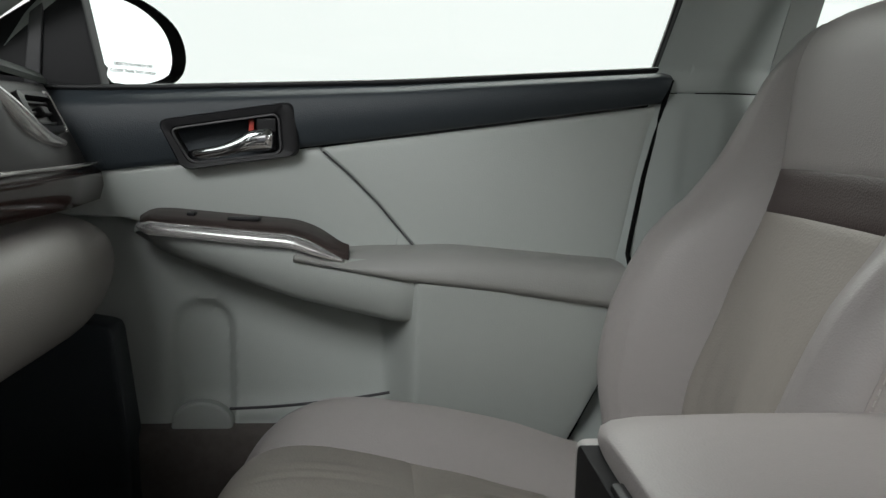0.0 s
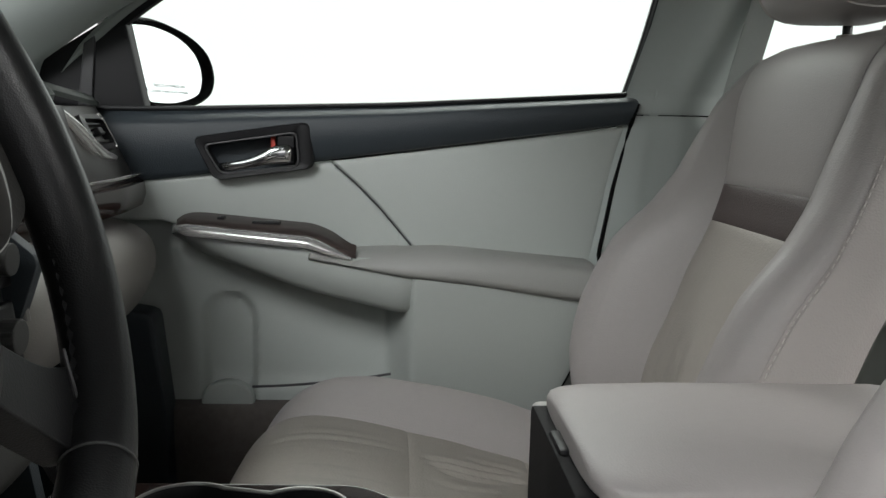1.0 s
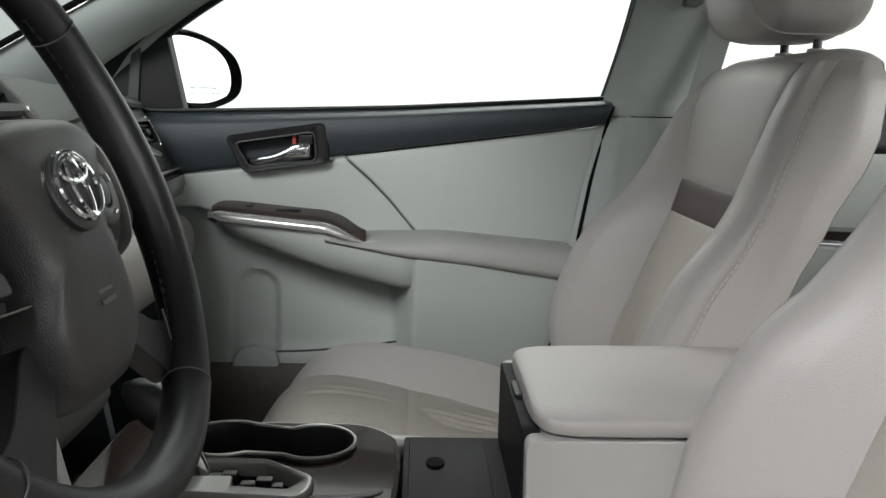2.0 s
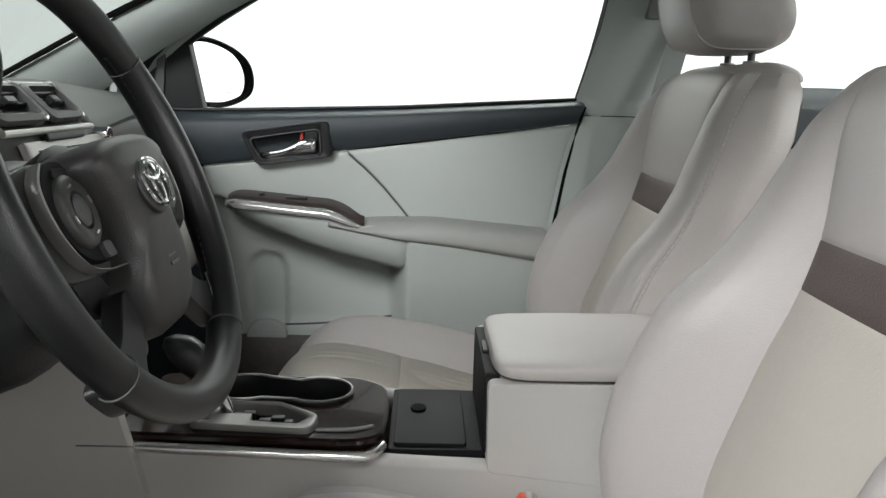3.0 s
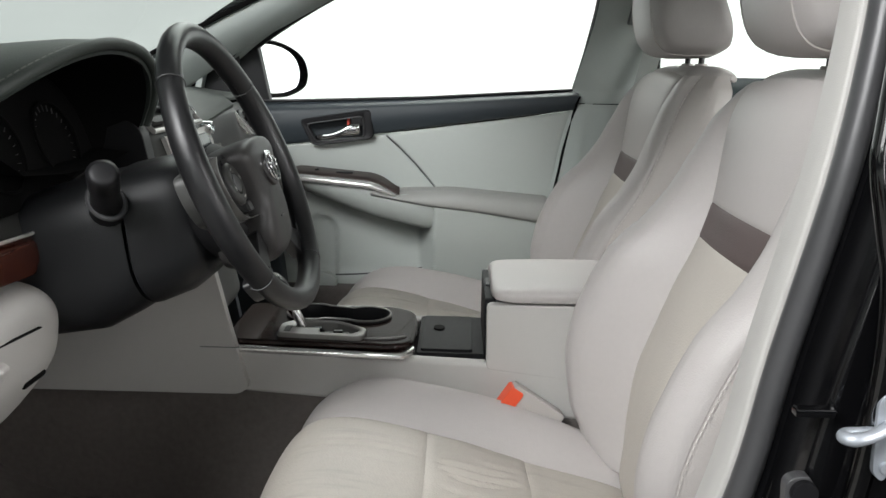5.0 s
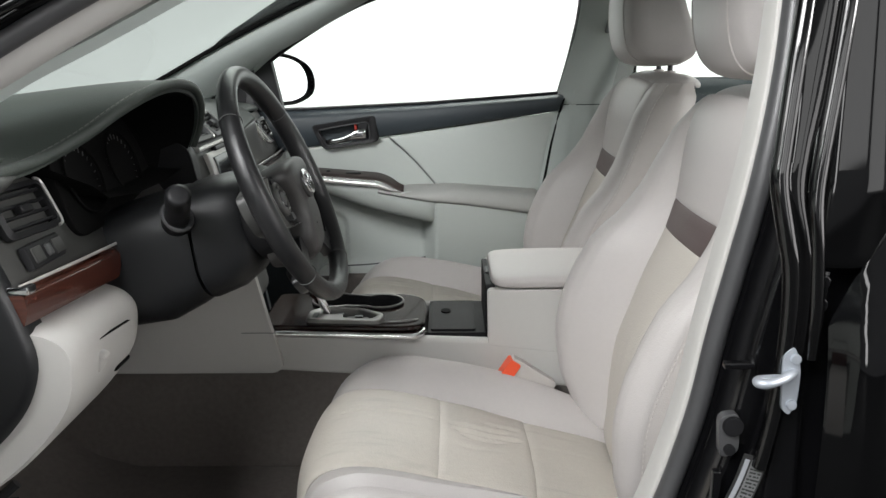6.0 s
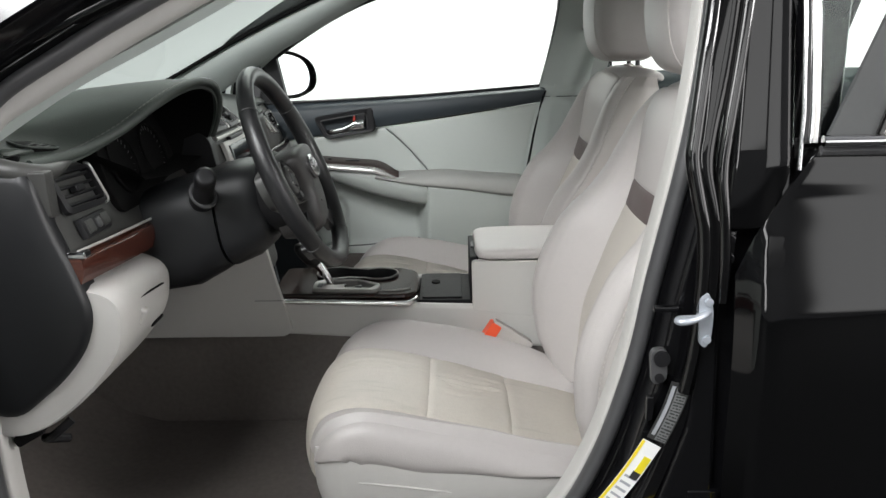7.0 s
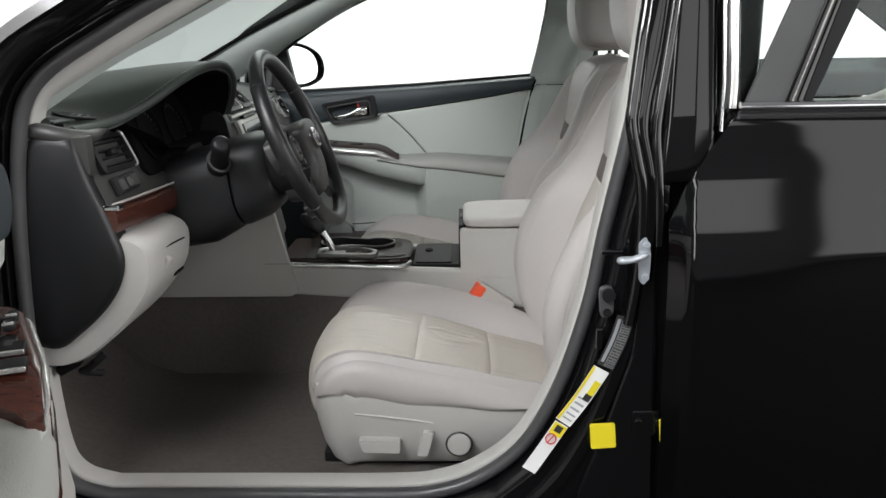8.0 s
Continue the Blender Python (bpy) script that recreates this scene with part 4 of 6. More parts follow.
            add("switch_tip", rbox((-0.291 + 0.034 * (k // 2), arm_in(-0.28) + 0.022 + 0.02 * (k % 2), arm_top(-0.28) + 0.0245), (0.004, 0.013, 0.004), 0.001, 1), BRIGHT, plate, "bright tip of the switch")
        for x0 in (-0.215, -0.168):
            z0, y0 = strip_line(x0) + 0.021, arm_in(x0) + 0.030
            add("switch", rbox((x0, y0, z0), (0.036, 0.034, 0.008), 0.003), BLACK, plate, "black window switch")
            add("switch_edge", rbox((x0 + 0.02, y0, z0 + 0.002), (0.003, 0.034, 0.006), 0.001, 1), SATIN, plate, "bright edge of the switch")
    # inner handle in its surround
    outer = rounded([(-0.360, 0.913), (-0.168, 0.942), (-0.160, 0.866), (-0.324, 0.842)], 0.016, 6)
    inner = rounded(CUP, 0.012, 6)
    t = bmesh.new()
    levels = [(outer, 0.690), (outer, 0.680), ([tuple(Vector(a) * 0.8 + Vector(b) * 0.2) for a, b in zip(outer, inner)], 0.675), ([tuple(Vector(a) * 0.2 + Vector(b) * 0.8) for a, b in zip(outer, inner)], 0.676), (inner, 0.681), (inner, 0.715)]
    grid_faces(t, [[(a, y, b) for a, b in ring] for ring, y in levels], close_v=True)
    bez = add("handle_surround", t, BLACK, label="black handle surround", angle=50)
    add("cup", prism(inner, "xz", 0.708, 0.716, 0), SLATE, bez, "dark recessed finger cup")
    add("inner_ring", tube([(a, 0.678, b) for a, b in inner], 0.0018, 6, True), RUBBER, bez, "thin raised ring")
    rings = []
    for x, z, hz, y in cr([(-0.3185, 0.8645, 0.002, 0.690), (-0.316, 0.8645, 0.0055, 0.688), (-0.300, 0.8655, 0.0075, 0.682), (-0.272, 0.870, 0.0085, 0.677), (-0.248, 0.878, 0.0105, 0.675), (-0.228, 0.8855, 0.0145, 0.676), (-0.204, 0.888, 0.016, 0.680), (-0.194, 0.888, 0.015, 0.690)], 30):
        rings.append([(x, y + 0.45 * hz * math.sin(a), z + hz * math.cos(a)) for a in np.linspace(0, 2 * math.pi, 17)[:-1]])
    add("door_handle", loft(rings), CHROME, bez, "chrome inner door handle", angle=70)
    add("lock_lever", rbox((-0.207, 0.686, 0.908), (0.028, 0.012, 0.020), 0.003), BLACK, bez, "black lock lever")
    add("lock_mark", rbox((-0.229, 0.692, 0.906), (0.008, 0.010, 0.020), 0.002), LOCKRED, bez, "red unlocked mark")
    # lip of the recessed bottle holder and the pocket
    arch2 = [(-0.362, 0.434)] + [(-0.315 + 0.046 * math.cos(a), 0.455 + 0.035 * math.sin(a)) for a in np.linspace(math.pi, 0, 12)] + [(-0.269, 0.434)]
    add("bottle_lip", prism(arch2, "xz", 0.716, 0.74, 0.008, 3), DOOR_GREY, label="lip of the bottle holder")
    lip = cr([(-0.27, 0.706, 0.484), (-0.2, 0.704, 0.488), (-0.1, 0.702, 0.499), (-0.03, 0.70, 0.511)], 20)
    add("pocket_seam", tube(lip, 0.0025, 6), RUBBER, label="dark seam above the map pocket")
    if driver_side:
        foot = ((0.74, 0.60), (0.70, 0.59), (0.672, 0.54), (0.655, 0.46), (0.645, 0.38), (0.65, 0.29), (0.74, 0.28))
    else:
        foot = ((0.74, 0.452), (0.718, 0.450), (0.702, 0.440), (0.698, 0.40), (0.70, 0.30), (0.74, 0.29))
    rings = [[(x, y, z) for y, z in foot] for x in np.linspace(-0.62, -0.02, 12)]
    add("map_pocket", loft(rings), PLASTIC if driver_side else CARPET, label="light grey moulded map pocket" if driver_side else "dark carpeted foot of the door trim", angle=60)
    # door shell, window frame and glass
    add("shell", prism([(-0.66, 0.27), (0.13, 0.27), (0.24, 0.40), (0.32, 0.62), (0.36, 0.82), (0.385, 0.985), (-0.66, 0.945)], "xz", 0.782, 0.88, 0.02, 3), PAINT, label="glossy black outer door skin")
    fr = cr([(-0.60, 0.735, 0.985), (-0.52, 0.728, 1.075), (-0.40, 0.705, 1.16), (-0.22, 0.67, 1.255), (-0.03, 0.645, 1.315), (0.15, 0.635, 1.338), (0.33, 0.64, 1.335), (0.412, 0.66, 1.30), (0.425, 0.68, 1.24), (0.405, 0.71, 1.11), (0.38, 0.74, 1.0)], 60)
    add("window_frame", tube([(x, y + 0.018, z) for x, y, z in fr], 0.016, 10, flat=1.2), BLACK if not driver_side else PAINT, label="black window frame")
    add("frame_trim", tube([(x, y + 0.004, z) for x, y, z in fr], 0.011, 8, flat=0.8), TRIM, label="grey inner frame trim")

    for dx, dy, r, mat in ((0.016, 0.0, 0.0032, DARK), (-0.012, 0.012, 0.004, DARK), (0.026, -0.008, 0.0045, RUBBER)):
        add("frame_seal", tube([(x + dx, y + dy, z) for x, y, z in fr[44:]], r, 8), mat, label="dark rubber line beside the window frame")

    def pane(u, v):
        x = lerp(-0.58, 0.40, u)
        top = float(np.interp(x, [-0.60, -0.52, -0.40, -0.22, -0.03, 0.15, 0.33, 0.41], [0.985, 1.075, 1.16, 1.255, 1.315, 1.338, 1.335, 1.30]))
        z = lerp(0.95, top, v)
        return (x, 0.765 - 0.33 * max(z - 1.0, 0) * 0.95, z)
    add("glass", slab(pane, 14, 10, 0.004, sink=0), GLASS, label="clear door glass").visible_shadow = False
    add("window_seal", tube([(x, 0.716, belt_line(x) + 0.001) for x in np.linspace(-0.62, 0.372, 20)], 0.0045, 8), BLACK, label="dark window seal")
    add("edge_seal", tube([(rear_edge(z) + 0.005, float(np.interp(z, [0.3, 0.45, 0.6, 0.69, 0.73, 1.0], [0.698, 0.676, 0.644, 0.622, 0.688, 0.70])), z) for z in np.linspace(0.36, 0.985, 40)], 0.0036, 8), DARK, label="black rubber along the door edge")
    # mirror mount in the front corner
    add("mirror_mount", prism([(-0.68, 0.95), (-0.445, 0.955), (-0.475, 1.105), (-0.51, 1.098), (-0.66, 1.005)], "xz", 0.728, 0.765, 0.006), BLACK, label="black mirror mount corner")
    add("corner_bar", prism([(-0.555, 0.955), (-0.532, 0.955), (-0.522, 1.075), (-0.542, 1.06)], "xz", 0.722, 0.73, 0.003), RUBBER, label="grey bar in the window corner")
    # wing mirror
    face = [(a * 1.26, b) for a, b in [(0.004, 0.060), (0.055, 0.064), (0.11, 0.050), (0.15, 0.022), (0.164, -0.018), (0.152, -0.052), (0.11, -0.070), (0.07, -0.073), (0.042, -0.066), (0.016, -0.02), (0.0, 0.03)]]
    face = [tuple(q) for q in cr(face + face[:1], 45)[:-1]]
    mm = pose(-0.502, 0.80, 1.042, 0, 0, 62)
    rings = []
    cx, cz = 0.09, -0.004
    for d, k in ((-0.012, 1.10), (0.0, 1.17), (0.03, 1.17), (0.06, 1.05), (0.085, 0.8), (0.098, 0.4)):
        rings.append([mm @ Vector((cx + (a - cx) * k, d, cz + (b - cz) * k)) for a, b in face])
    t = bmesh.new()
    vs = grid_faces(t, rings, close_v=True)
    t.faces.new(vs[-1])
    inner_ring = [mm @ Vector((cx + (a - cx) * 1.02, 0.004, cz + (b - cz) * 1.02)) for a, b in face]
    w = [t.verts.new(q) for q in inner_ring]
    for i in range(len(w)):
        j = (i + 1) % len(w)
        t.faces.new((vs[0][i], vs[0][j], w[j], w[i]))
    house = add("mirror_housing", t, DARK, label="black wing mirror housing", angle=60)
    t = prism(face, "xz", 0.004, 0.010, 0.001, 1, mm)
    add("mirror_glass", t, MIRROR, house, "silver wing mirror glass")
    add("mirror_arm", tube([(-0.52, 0.75, 0.985), (-0.50, 0.80, 0.985), (-0.50, 0.86, 0.99)], 0.022, 10), BLACK, house, "black mirror arm")
    if not driver_side:
        for k, words in enumerate(("OBJECTS IN MIRROR ARE", "CLOSER THAN THEY APPEAR")):
            cu = bpy.data.curves.new("warning_text", "FONT")
            cu.body, cu.size, cu.align_x = words, 0.0076, "CENTER"
            cu.materials.append(GREYINK)
            tx = new("warning_text", cu)
            tx.matrix_world = m @ mm @ pose(0.112, 0.0032, -0.043 - 0.011 * k, 90, 0, 0)
            keep = tx.matrix_world.copy()
            tx.parent = house
            tx.matrix_parent_inverse = Matrix()
            tx.matrix_basis = keep
            tagged(tx, "grey warning text printed on the mirror")


p_door = thing("front_door", (-0.15, 0.76, 0.28), "closed grey passenger door with dark slate top trim", "car door", "front doors")
build_door(p_door, Matrix(), False)
HINGE, SWING, RISE = (-0.80, -0.85, 0), 67.4, 0.028
d_door = thing("front_door", (-0.66, -0.9, 0.28), "open driver's door with red-brown wood switch plate", "car door", "front doors")
build_door(d_door, Matrix.Translation((HINGE[0] + 0.012, HINGE[1], RISE)) @ pose(0, 0, 0, 0, 0, -SWING) @ Matrix.Translation(-Vector(HINGE)) @ Matrix.Diagonal((1, -1, 1, 1)), True)

# ---- dashboard ----
dash = thing("dashboard", (-0.7, 0, 0.55), "dark dashboard with wood strip and grey lower panels", "dashboard")


def face_x(y):
    return float(np.interp(y, [-0.74, -0.62, -0.50, -0.2, 0.0, 0.3, 0.55, 0.70], [-0.502, -0.485, -0.47, -0.45, -0.44, -0.435, -0.435, -0.45]))


EDGE = cr([(-0.562, -0.715, 0.982), (-0.54, -0.66, 0.985), (-0.515, -0.605, 0.995), (-0.472, -0.56, 1.022), (-0.435, -0.51, 1.055), (-0.408, -0.45, 1.078), (-0.395, -0.38, 1.085), (-0.392, -0.30, 1.074), (-0.398, -0.245, 1.045), (-0.412, -0.215, 1.005), (-0.43, -0.205, 0.965)], 60)


def hood(u, v):
    e = EDGE[min(int(round(v * 59)), 59)]
    bump = max(e[2] - 0.985, 0) * 0.75
    pts = cr([e, (e[0] - 0.05, e[1] * 1.0, e[2] + 0.006), (-0.60 - 0.02 * v, e[1], 1.0 + bump), (-0.76, e[1], 1.012 + 0.55 * bump), (-0.98, e[1], 0.998)], 12)
    k = u * 11
    i = min(int(k), 10)
    return tuple(lerp(pts[i], pts[i + 1], k - i))


part("hood_pad", slab(hood, 18, 50, 0.014, 0.004, 0.01, flip=True), DASH, dash, "dark padded instrument hood")
part("stitching", stitches([(x - 0.012, y, z + 0.004) for x, y, z in EDGE[2:50]], (0.3, -0.2, 1), 0.007, 0.003, 0.0009), DARKTHREAD, dash, "grey stitching along the hood edge")
part("hood_roll", tube(EDGE, 0.0085, 10), DASH, dash, "rolled edge of the hood")


def top_pad(u, v):
    y = lerp(-0.205, 0.70, v)
    x0 = float(np.interp(y, [-0.205, 0.055, 0.092, 0.36, 0.48, 0.7], [-0.505, -0.505, -0.442, -0.442, -0.495, -0.51]))
    z0 = float(np.interp(y, [-0.205, 0.055, 0.092, 0.32, 0.48, 0.7], [1.0, 1.0, 0.944, 0.972, 0.986, 0.975]))
    return (lerp(x0, -0.98, u), y, lerp(z0, 1.012 - 0.018 * step(0.35, 0.7, y), step(-0.05, 0.38, u)) - 0.006 * step(0.04, 0, u))


part("top_pad", slab(top_pad, 22, 60, 0.012, 0.005, 0.012, flip=True), DASH, dash, "dark padded dashboard top")
part("stitching", stitches([(lerp(a[0], -0.98, 0.0) - 0.018, a[1], a[2] + 0.0065) for a in (top_pad(0.0, v) for v in np.linspace(0.34, 0.62, 40))], (0.3, 0, 1), 0.007, 0.003, 0.0009), DARKTHREAD, dash, "grey stitching along the pad edge")
part("hood_end", tube(cr([(-0.632, -0.728, 0.984), (-0.605, -0.733, 0.981), (-0.575, -0.731, 0.974), (-0.552, -0.718, 0.970), (-0.541, -0.695, 0.970), (-0.537, -0.665, 0.974), (-0.534, -0.645, 0.978)], 24), [0.010 + 0.007 * math.sin(math.pi * min(1, 0.25 + 0.8 * k / 23)) ** 0.7 - 0.006 * (k / 23) ** 2 for k in range(24)], 14), FASCIA, dash, "rounded charcoal end of the hood", 80)
# demister outlet let into the hood's outer end
leaf = [tuple(q) for q in cr([(-0.634, -0.634), (-0.612, -0.616), (-0.585, -0.614), (-0.560, -0.622), (-0.578, -0.640), (-0.604, -0.653), (-0.634, -0.634)], 31)[:-1]]
deck = lambda x, lift: 1.0085 - 0.17 * (x + 0.631) + lift
outlet = part("side_demister", loft([[(x, y, deck(x, -0.012)) for x, y in leaf], [(x, y, deck(x, 0.0005)) for x, y in leaf]]), DARK, dash, "dark demister outlet in the hood", 60)
part("surround", tube([(x, y, deck(x, 0.0)) for x, y in leaf], 0.0022, 6, True), DASH, outlet)
for k in range(3):
    part("slat", rbox((-0.598 + 0.012 * k, -0.633 + 0.003 * k, deck(-0.598 + 0.012 * k, 0.0005)), (0.0025, 0.024 - 0.003 * k, 0.003), 0.0008, 1), BLACK, outlet)
part("end_pad", slab(lambda u, v: (lerp(-0.556, -0.98, u), lerp(-0.735, -0.70, v), 0.985 + 0.012 * math.sin(math.pi * u)), 8, 5, 0.03, flip=True), SLATE, dash)


def fascia(u, v):
    y = lerp(-0.725, 0.70, u)
    zt = float(np.interp(y, [-0.72, -0.6, -0.5, -0.25, -0.2, 0.3, 0.7], [0.975, 0.975, 0.935, 0.93, 0.94, 0.952, 0.96]))
    z = lerp(0.845, zt, v)
    lean = 0.058 - 0.046 * step(0.02, 0.12, y) * step(0.52, 0.40, y)
    return (face_x(y) - lean * v ** 1.2 - 0.008, y, z)


part("fascia", slab(fascia, 50, 10, 0.03, 0.003, 0.01), FASCIA, dash, "charcoal dashboard fascia")
# wood strips
for y0, y1 in ((-0.738, -0.42), (0.20, 0.69)):
    wd = WOOD if y0 < 0 else WOOD_DARK
    rings = [[(face_x(y) + dx, y, z) for dx, z in ((-0.03, 0.848), (0.0, 0.846), (0.010, 0.838), (0.012, 0.82), (0.006, 0.80), (-0.03, 0.795))] for y in np.linspace(y0, y1, 24)]
    part("wood_strip", loft(rings), wd, dash, "glossy red-brown wood strip")
    part("bright_strip", tube([(face_x(y) + 0.004, y, 0.851) for y in np.linspace(y0 + 0.004, y1, 24)], 0.0024, 8), SILVER if y0 < 0 else SATIN, dash, "satin silver line above the wood")
part("strip_cap", rbox((face_x(-0.735) + 0.002, -0.728, 0.846), (0.03, 0.024, 0.012), 0.004), CHROME, dash, "bright cap on the wood strip")
# knee panel below the wheel
K = cr([(-0.60, 0.80), (-0.53, 0.796), (-0.472, 0.788), (-0.442, 0.765), (-0.44, 0.725), (-0.455, 0.678), (-0.51, 0.612), (-0.58, 0.556), (-0.64, 0.535), (-0.68, 0.55), (-0.69, 0.62)], 36)
rings = []
for y in list(np.linspace(-0.735, -0.53, 12)) + [-0.505, -0.488, -0.478, -0.474]:
    k = 1 - 0.10 * step(-0.53, -0.474, y) - (0.05 if y < -0.734 else 0)
    rings.append([(-0.56 + (a + 0.56) * k - 0.02 * step(-0.5, -0.474, y), y, 0.69 + (b - 0.69) * k) for a, b in K])
part("knee_panel", loft(rings), PLASTIC, dash, "light grey lower dashboard panel", 60)
part("knee_slot", rbox((-0.437, -0.625, 0.752), (0.006, 0.10, 0.0016), 0.001, 1, pose(0, 0, 0, 0, 0, -8)), DARK, dash, "dark slot in the lower panel")
part("pull_lever", rbox((-0.447, -0.655, 0.722), (0.026, 0.020, 0.032), 0.006, 3, pose(0, 0, 0, 0, 30, 0)), PLASTIC, dash, "light grey bonnet release lever")
part("knee_slot", rbox((-0.458, -0.555, 0.678), (0.012, 0.05, 0.010), 0.003, 2, pose(0, 0, 0, 0, 35, 0)), DARK, dash, "dark opening in the lower panel")
part("release_catch", rbox((-0.63, -0.70, 0.535), (0.05, 0.05, 0.02), 0.006, 2, pose(0, 0, 0, 0, -28, 12)), DARK, dash, "black release catch below the dash")
part("cable_end", tube(cr([(-0.57, -0.68, 0.545), (-0.60, -0.69, 0.52), (-0.63, -0.66, 0.50), (-0.61, -0.62, 0.48)], 12), 0.008, 8), BLACK, dash)
# dark end cover
cap = rounded([(-0.66, 0.955), (-0.615, 0.985), (-0.552, 0.982), (-0.532, 0.90), (-0.505, 0.83), (-0.480, 0.752), (-0.500, 0.69), (-0.542, 0.638), (-0.63, 0.567), (-0.70, 0.59)], 0.03)
rings = []
for y, k in ((-0.70, 1.0), (-0.728, 1.0), (-0.742, 0.97), (-0.75, 0.88), (-0.754, 0.6), (-0.755, 0.2)):
    rings.append([(-0.59 + (a + 0.59) * k, y, 0.79 + (b - 0.79) * k) for a, b in cap])
part("end_cover", loft(rings), COLUMN, dash, "dark slate dashboard end cover", 60)
# instrument cluster
CL = pose(-0.515, -0.395, 0.955, 0, -18, 0)
part("cluster_bowl", prism(rounded([(-0.175, -0.085), (0.175, -0.085), (0.175, 0.04), (0.10, 0.10), (-0.06, 0.10), (-0.175, 0.03)], 0.03), "yz", -0.03, 0.0, 0.004, 2, CL), DARK, dash, "black instrument cluster")
for y, r in ((-0.095, 0.055), (0.06, 0.055)):
    part("gauge_ring", tube([CL @ Vector((0.006, y + r * math.cos(a), -0.005 + r * math.sin(a))) for a in np.linspace(0, 2 * math.pi, 41)[:-1]], 0.0022, 6, True), DARK, dash, "dark gauge ring")
    t = bmesh.new()
    for a in np.linspace(-0.7, math.pi + 0.7, 19):
        prism([(y + r * 0.80 * math.cos(a) - 0.001, -0.005 + r * 0.80 * math.sin(a) - 0.001), (y + r * 0.80 * math.cos(a) + 0.001, -0.005 + r * 0.80 * math.sin(a) - 0.001), (y + r * 0.92 * math.cos(a) + 0.001, -0.005 + r * 0.92 * math.sin(a) + 0.001), (y + r * 0.92 * math.cos(a) - 0.001, -0.005 + r * 0.92 * math.sin(a) + 0.001)], "yz", 0.001, 0.002, 0, 1, CL, t)
    part("gauge_marks", t, RUBBER, dash, "dim gauge marks")
# black tub behind the hood's edge, closed below
lip = [tuple(e + np.array([-0.006, -0.018 * step(-0.32, -0.235, e[1]), -0.010])) for e in EDGE[12::2]] + [(-0.448, -0.224, 0.925), (-0.452, -0.30, 0.915), (-0.456, -0.42, 0.915), (-0.462, -0.52, 0.925), (-0.468, -0.56, 0.95)]
rings = [lip] + [[(lerp(a, -0.62, k), -0.385 + (b + 0.385) * (1 - 0.10 * k), 0.985 + (c - 0.985) * (1 - 0.18 * k)) for a, b, c in lip] for k in (0.35, 0.7, 1.0)]
bm = bmesh.new()
vs = grid_faces(bm, rings, close_v=True)
bm.faces.new(vs[-1])
part("cluster_tub", bm, DARK, dash, "black instrument tub under the hood", 60)
part("cluster_cheek", prism(rounded([(-0.56, 0.845), (-0.412, 0.845), (-0.418, 0.90), (-0.428, 0.955), (-0.45, 0.975), (-0.56, 0.985)], 0.012), "xz", -0.228, -0.198, 0.006, 3), BLACK, dash, "black cheek between the instruments and the centre stack")


def vent(cy, cz, w, h, tilt, yaw, label, frame_mat=None):
    """A louvred air vent: frame, cavity, slats and vane."""
    m = pose(face_x(cy) - 0.040 if abs(cy) > 0.3 else -0.465, cy, cz, 0, tilt, yaw)
    o = rounded([(-w / 2, -h / 2), (w / 2, -h / 2), (w / 2, h / 2), (-w / 2, h / 2)], 0.012)
    i = [(a * (1 - 0.016 / w), b * (1 - 0.016 / h)) for a, b in o]
    t = bmesh.new()
    grid_faces(t, [[m @ Vector((d, a, b)) for a, b in ring] for ring, d in ((o, 0.0), (o, 0.009), (i, 0.012), (i, -0.03))], close_v=True)
    v = part("air_vent", t, frame_mat or BLACK, dash, label)
    part("bright_edge", tube([m @ Vector((0.010, a, b)) for a, b in o if a > -w * 0.3], 0.0022, 6), SATIN, v, "thin satin edge")
    part("cavity", prism(i, "yz", -0.034, -0.026, 0, 1, m), DARK, v, "dark vent cavity")
    n = max(3, int(h / 0.017))
    for k in range(n):
        b = lerp(-h / 2 + 0.014, h / 2 - 0.014, k / (n - 1))
        part("slat", prism([(-w / 2 + 0.007, b - 0.002), (w / 2 - 0.007, b - 0.002), (w / 2 - 0.007, b + 0.002), (-w / 2 + 0.007, b + 0.002)], "yz", -0.018, 0.006, 0.001, 1, m), BLACK, v)
    part("vane_tab", prism([(-0.012, -0.006), (0.012, -0.006), (0.012, 0.006), (-0.012, 0.006)], "yz", 0.0, 0.014, 0.002, 1, m), BLACK, v, "dark vent thumb tab")


vent(-0.650, 0.932, 0.115, 0.072, -26, -8, "side air vent with a thin silver edge")
vent(-0.092, 0.978, 0.105, 0.062, -46, -3, "centre air vent with a thin silver edge", BAR)
vent(0.026, 0.978, 0.105, 0.062, -46, 3, "centre air vent with a thin silver edge", BAR)
vent(0.572, 0.915, 0.115, 0.056, -26, 5, "side air vent with a thin silver edge")
part("vent_swoosh", tube(cr([(-0.475, 0.43, 0.952), (-0.468, 0.47, 0.928), (-0.462, 0.511, 0.901), (-0.458, 0.55, 0.885), (-0.455, 0.60, 0.878)], 24), [0.003 + 0.010 * math.sin(math.pi * (k + 1) / 26) for k in range(24)], 10, flat=0.5), BRIGHT, dash, "satin silver sweep beside the vent")
part("corner_fillet", prism([(-0.735, 0.905), (-0.705, 0.90), (-0.712, 0.975), (-0.74, 0.975)], "yz", face_x(-0.72) - 0.06, face_x(-0.72) - 0.03, 0.004), FASCIA, dash, "dark fillet beside the vent")
part("top_grille", prism(rounded([(-0.655, -0.715), (-0.585, -0.70), (-0.60, -0.665), (-0.66, -0.68)], 0.008), "xy", 0.984, 0.9945, 0.002), DARK, dash, "dark demister slot")
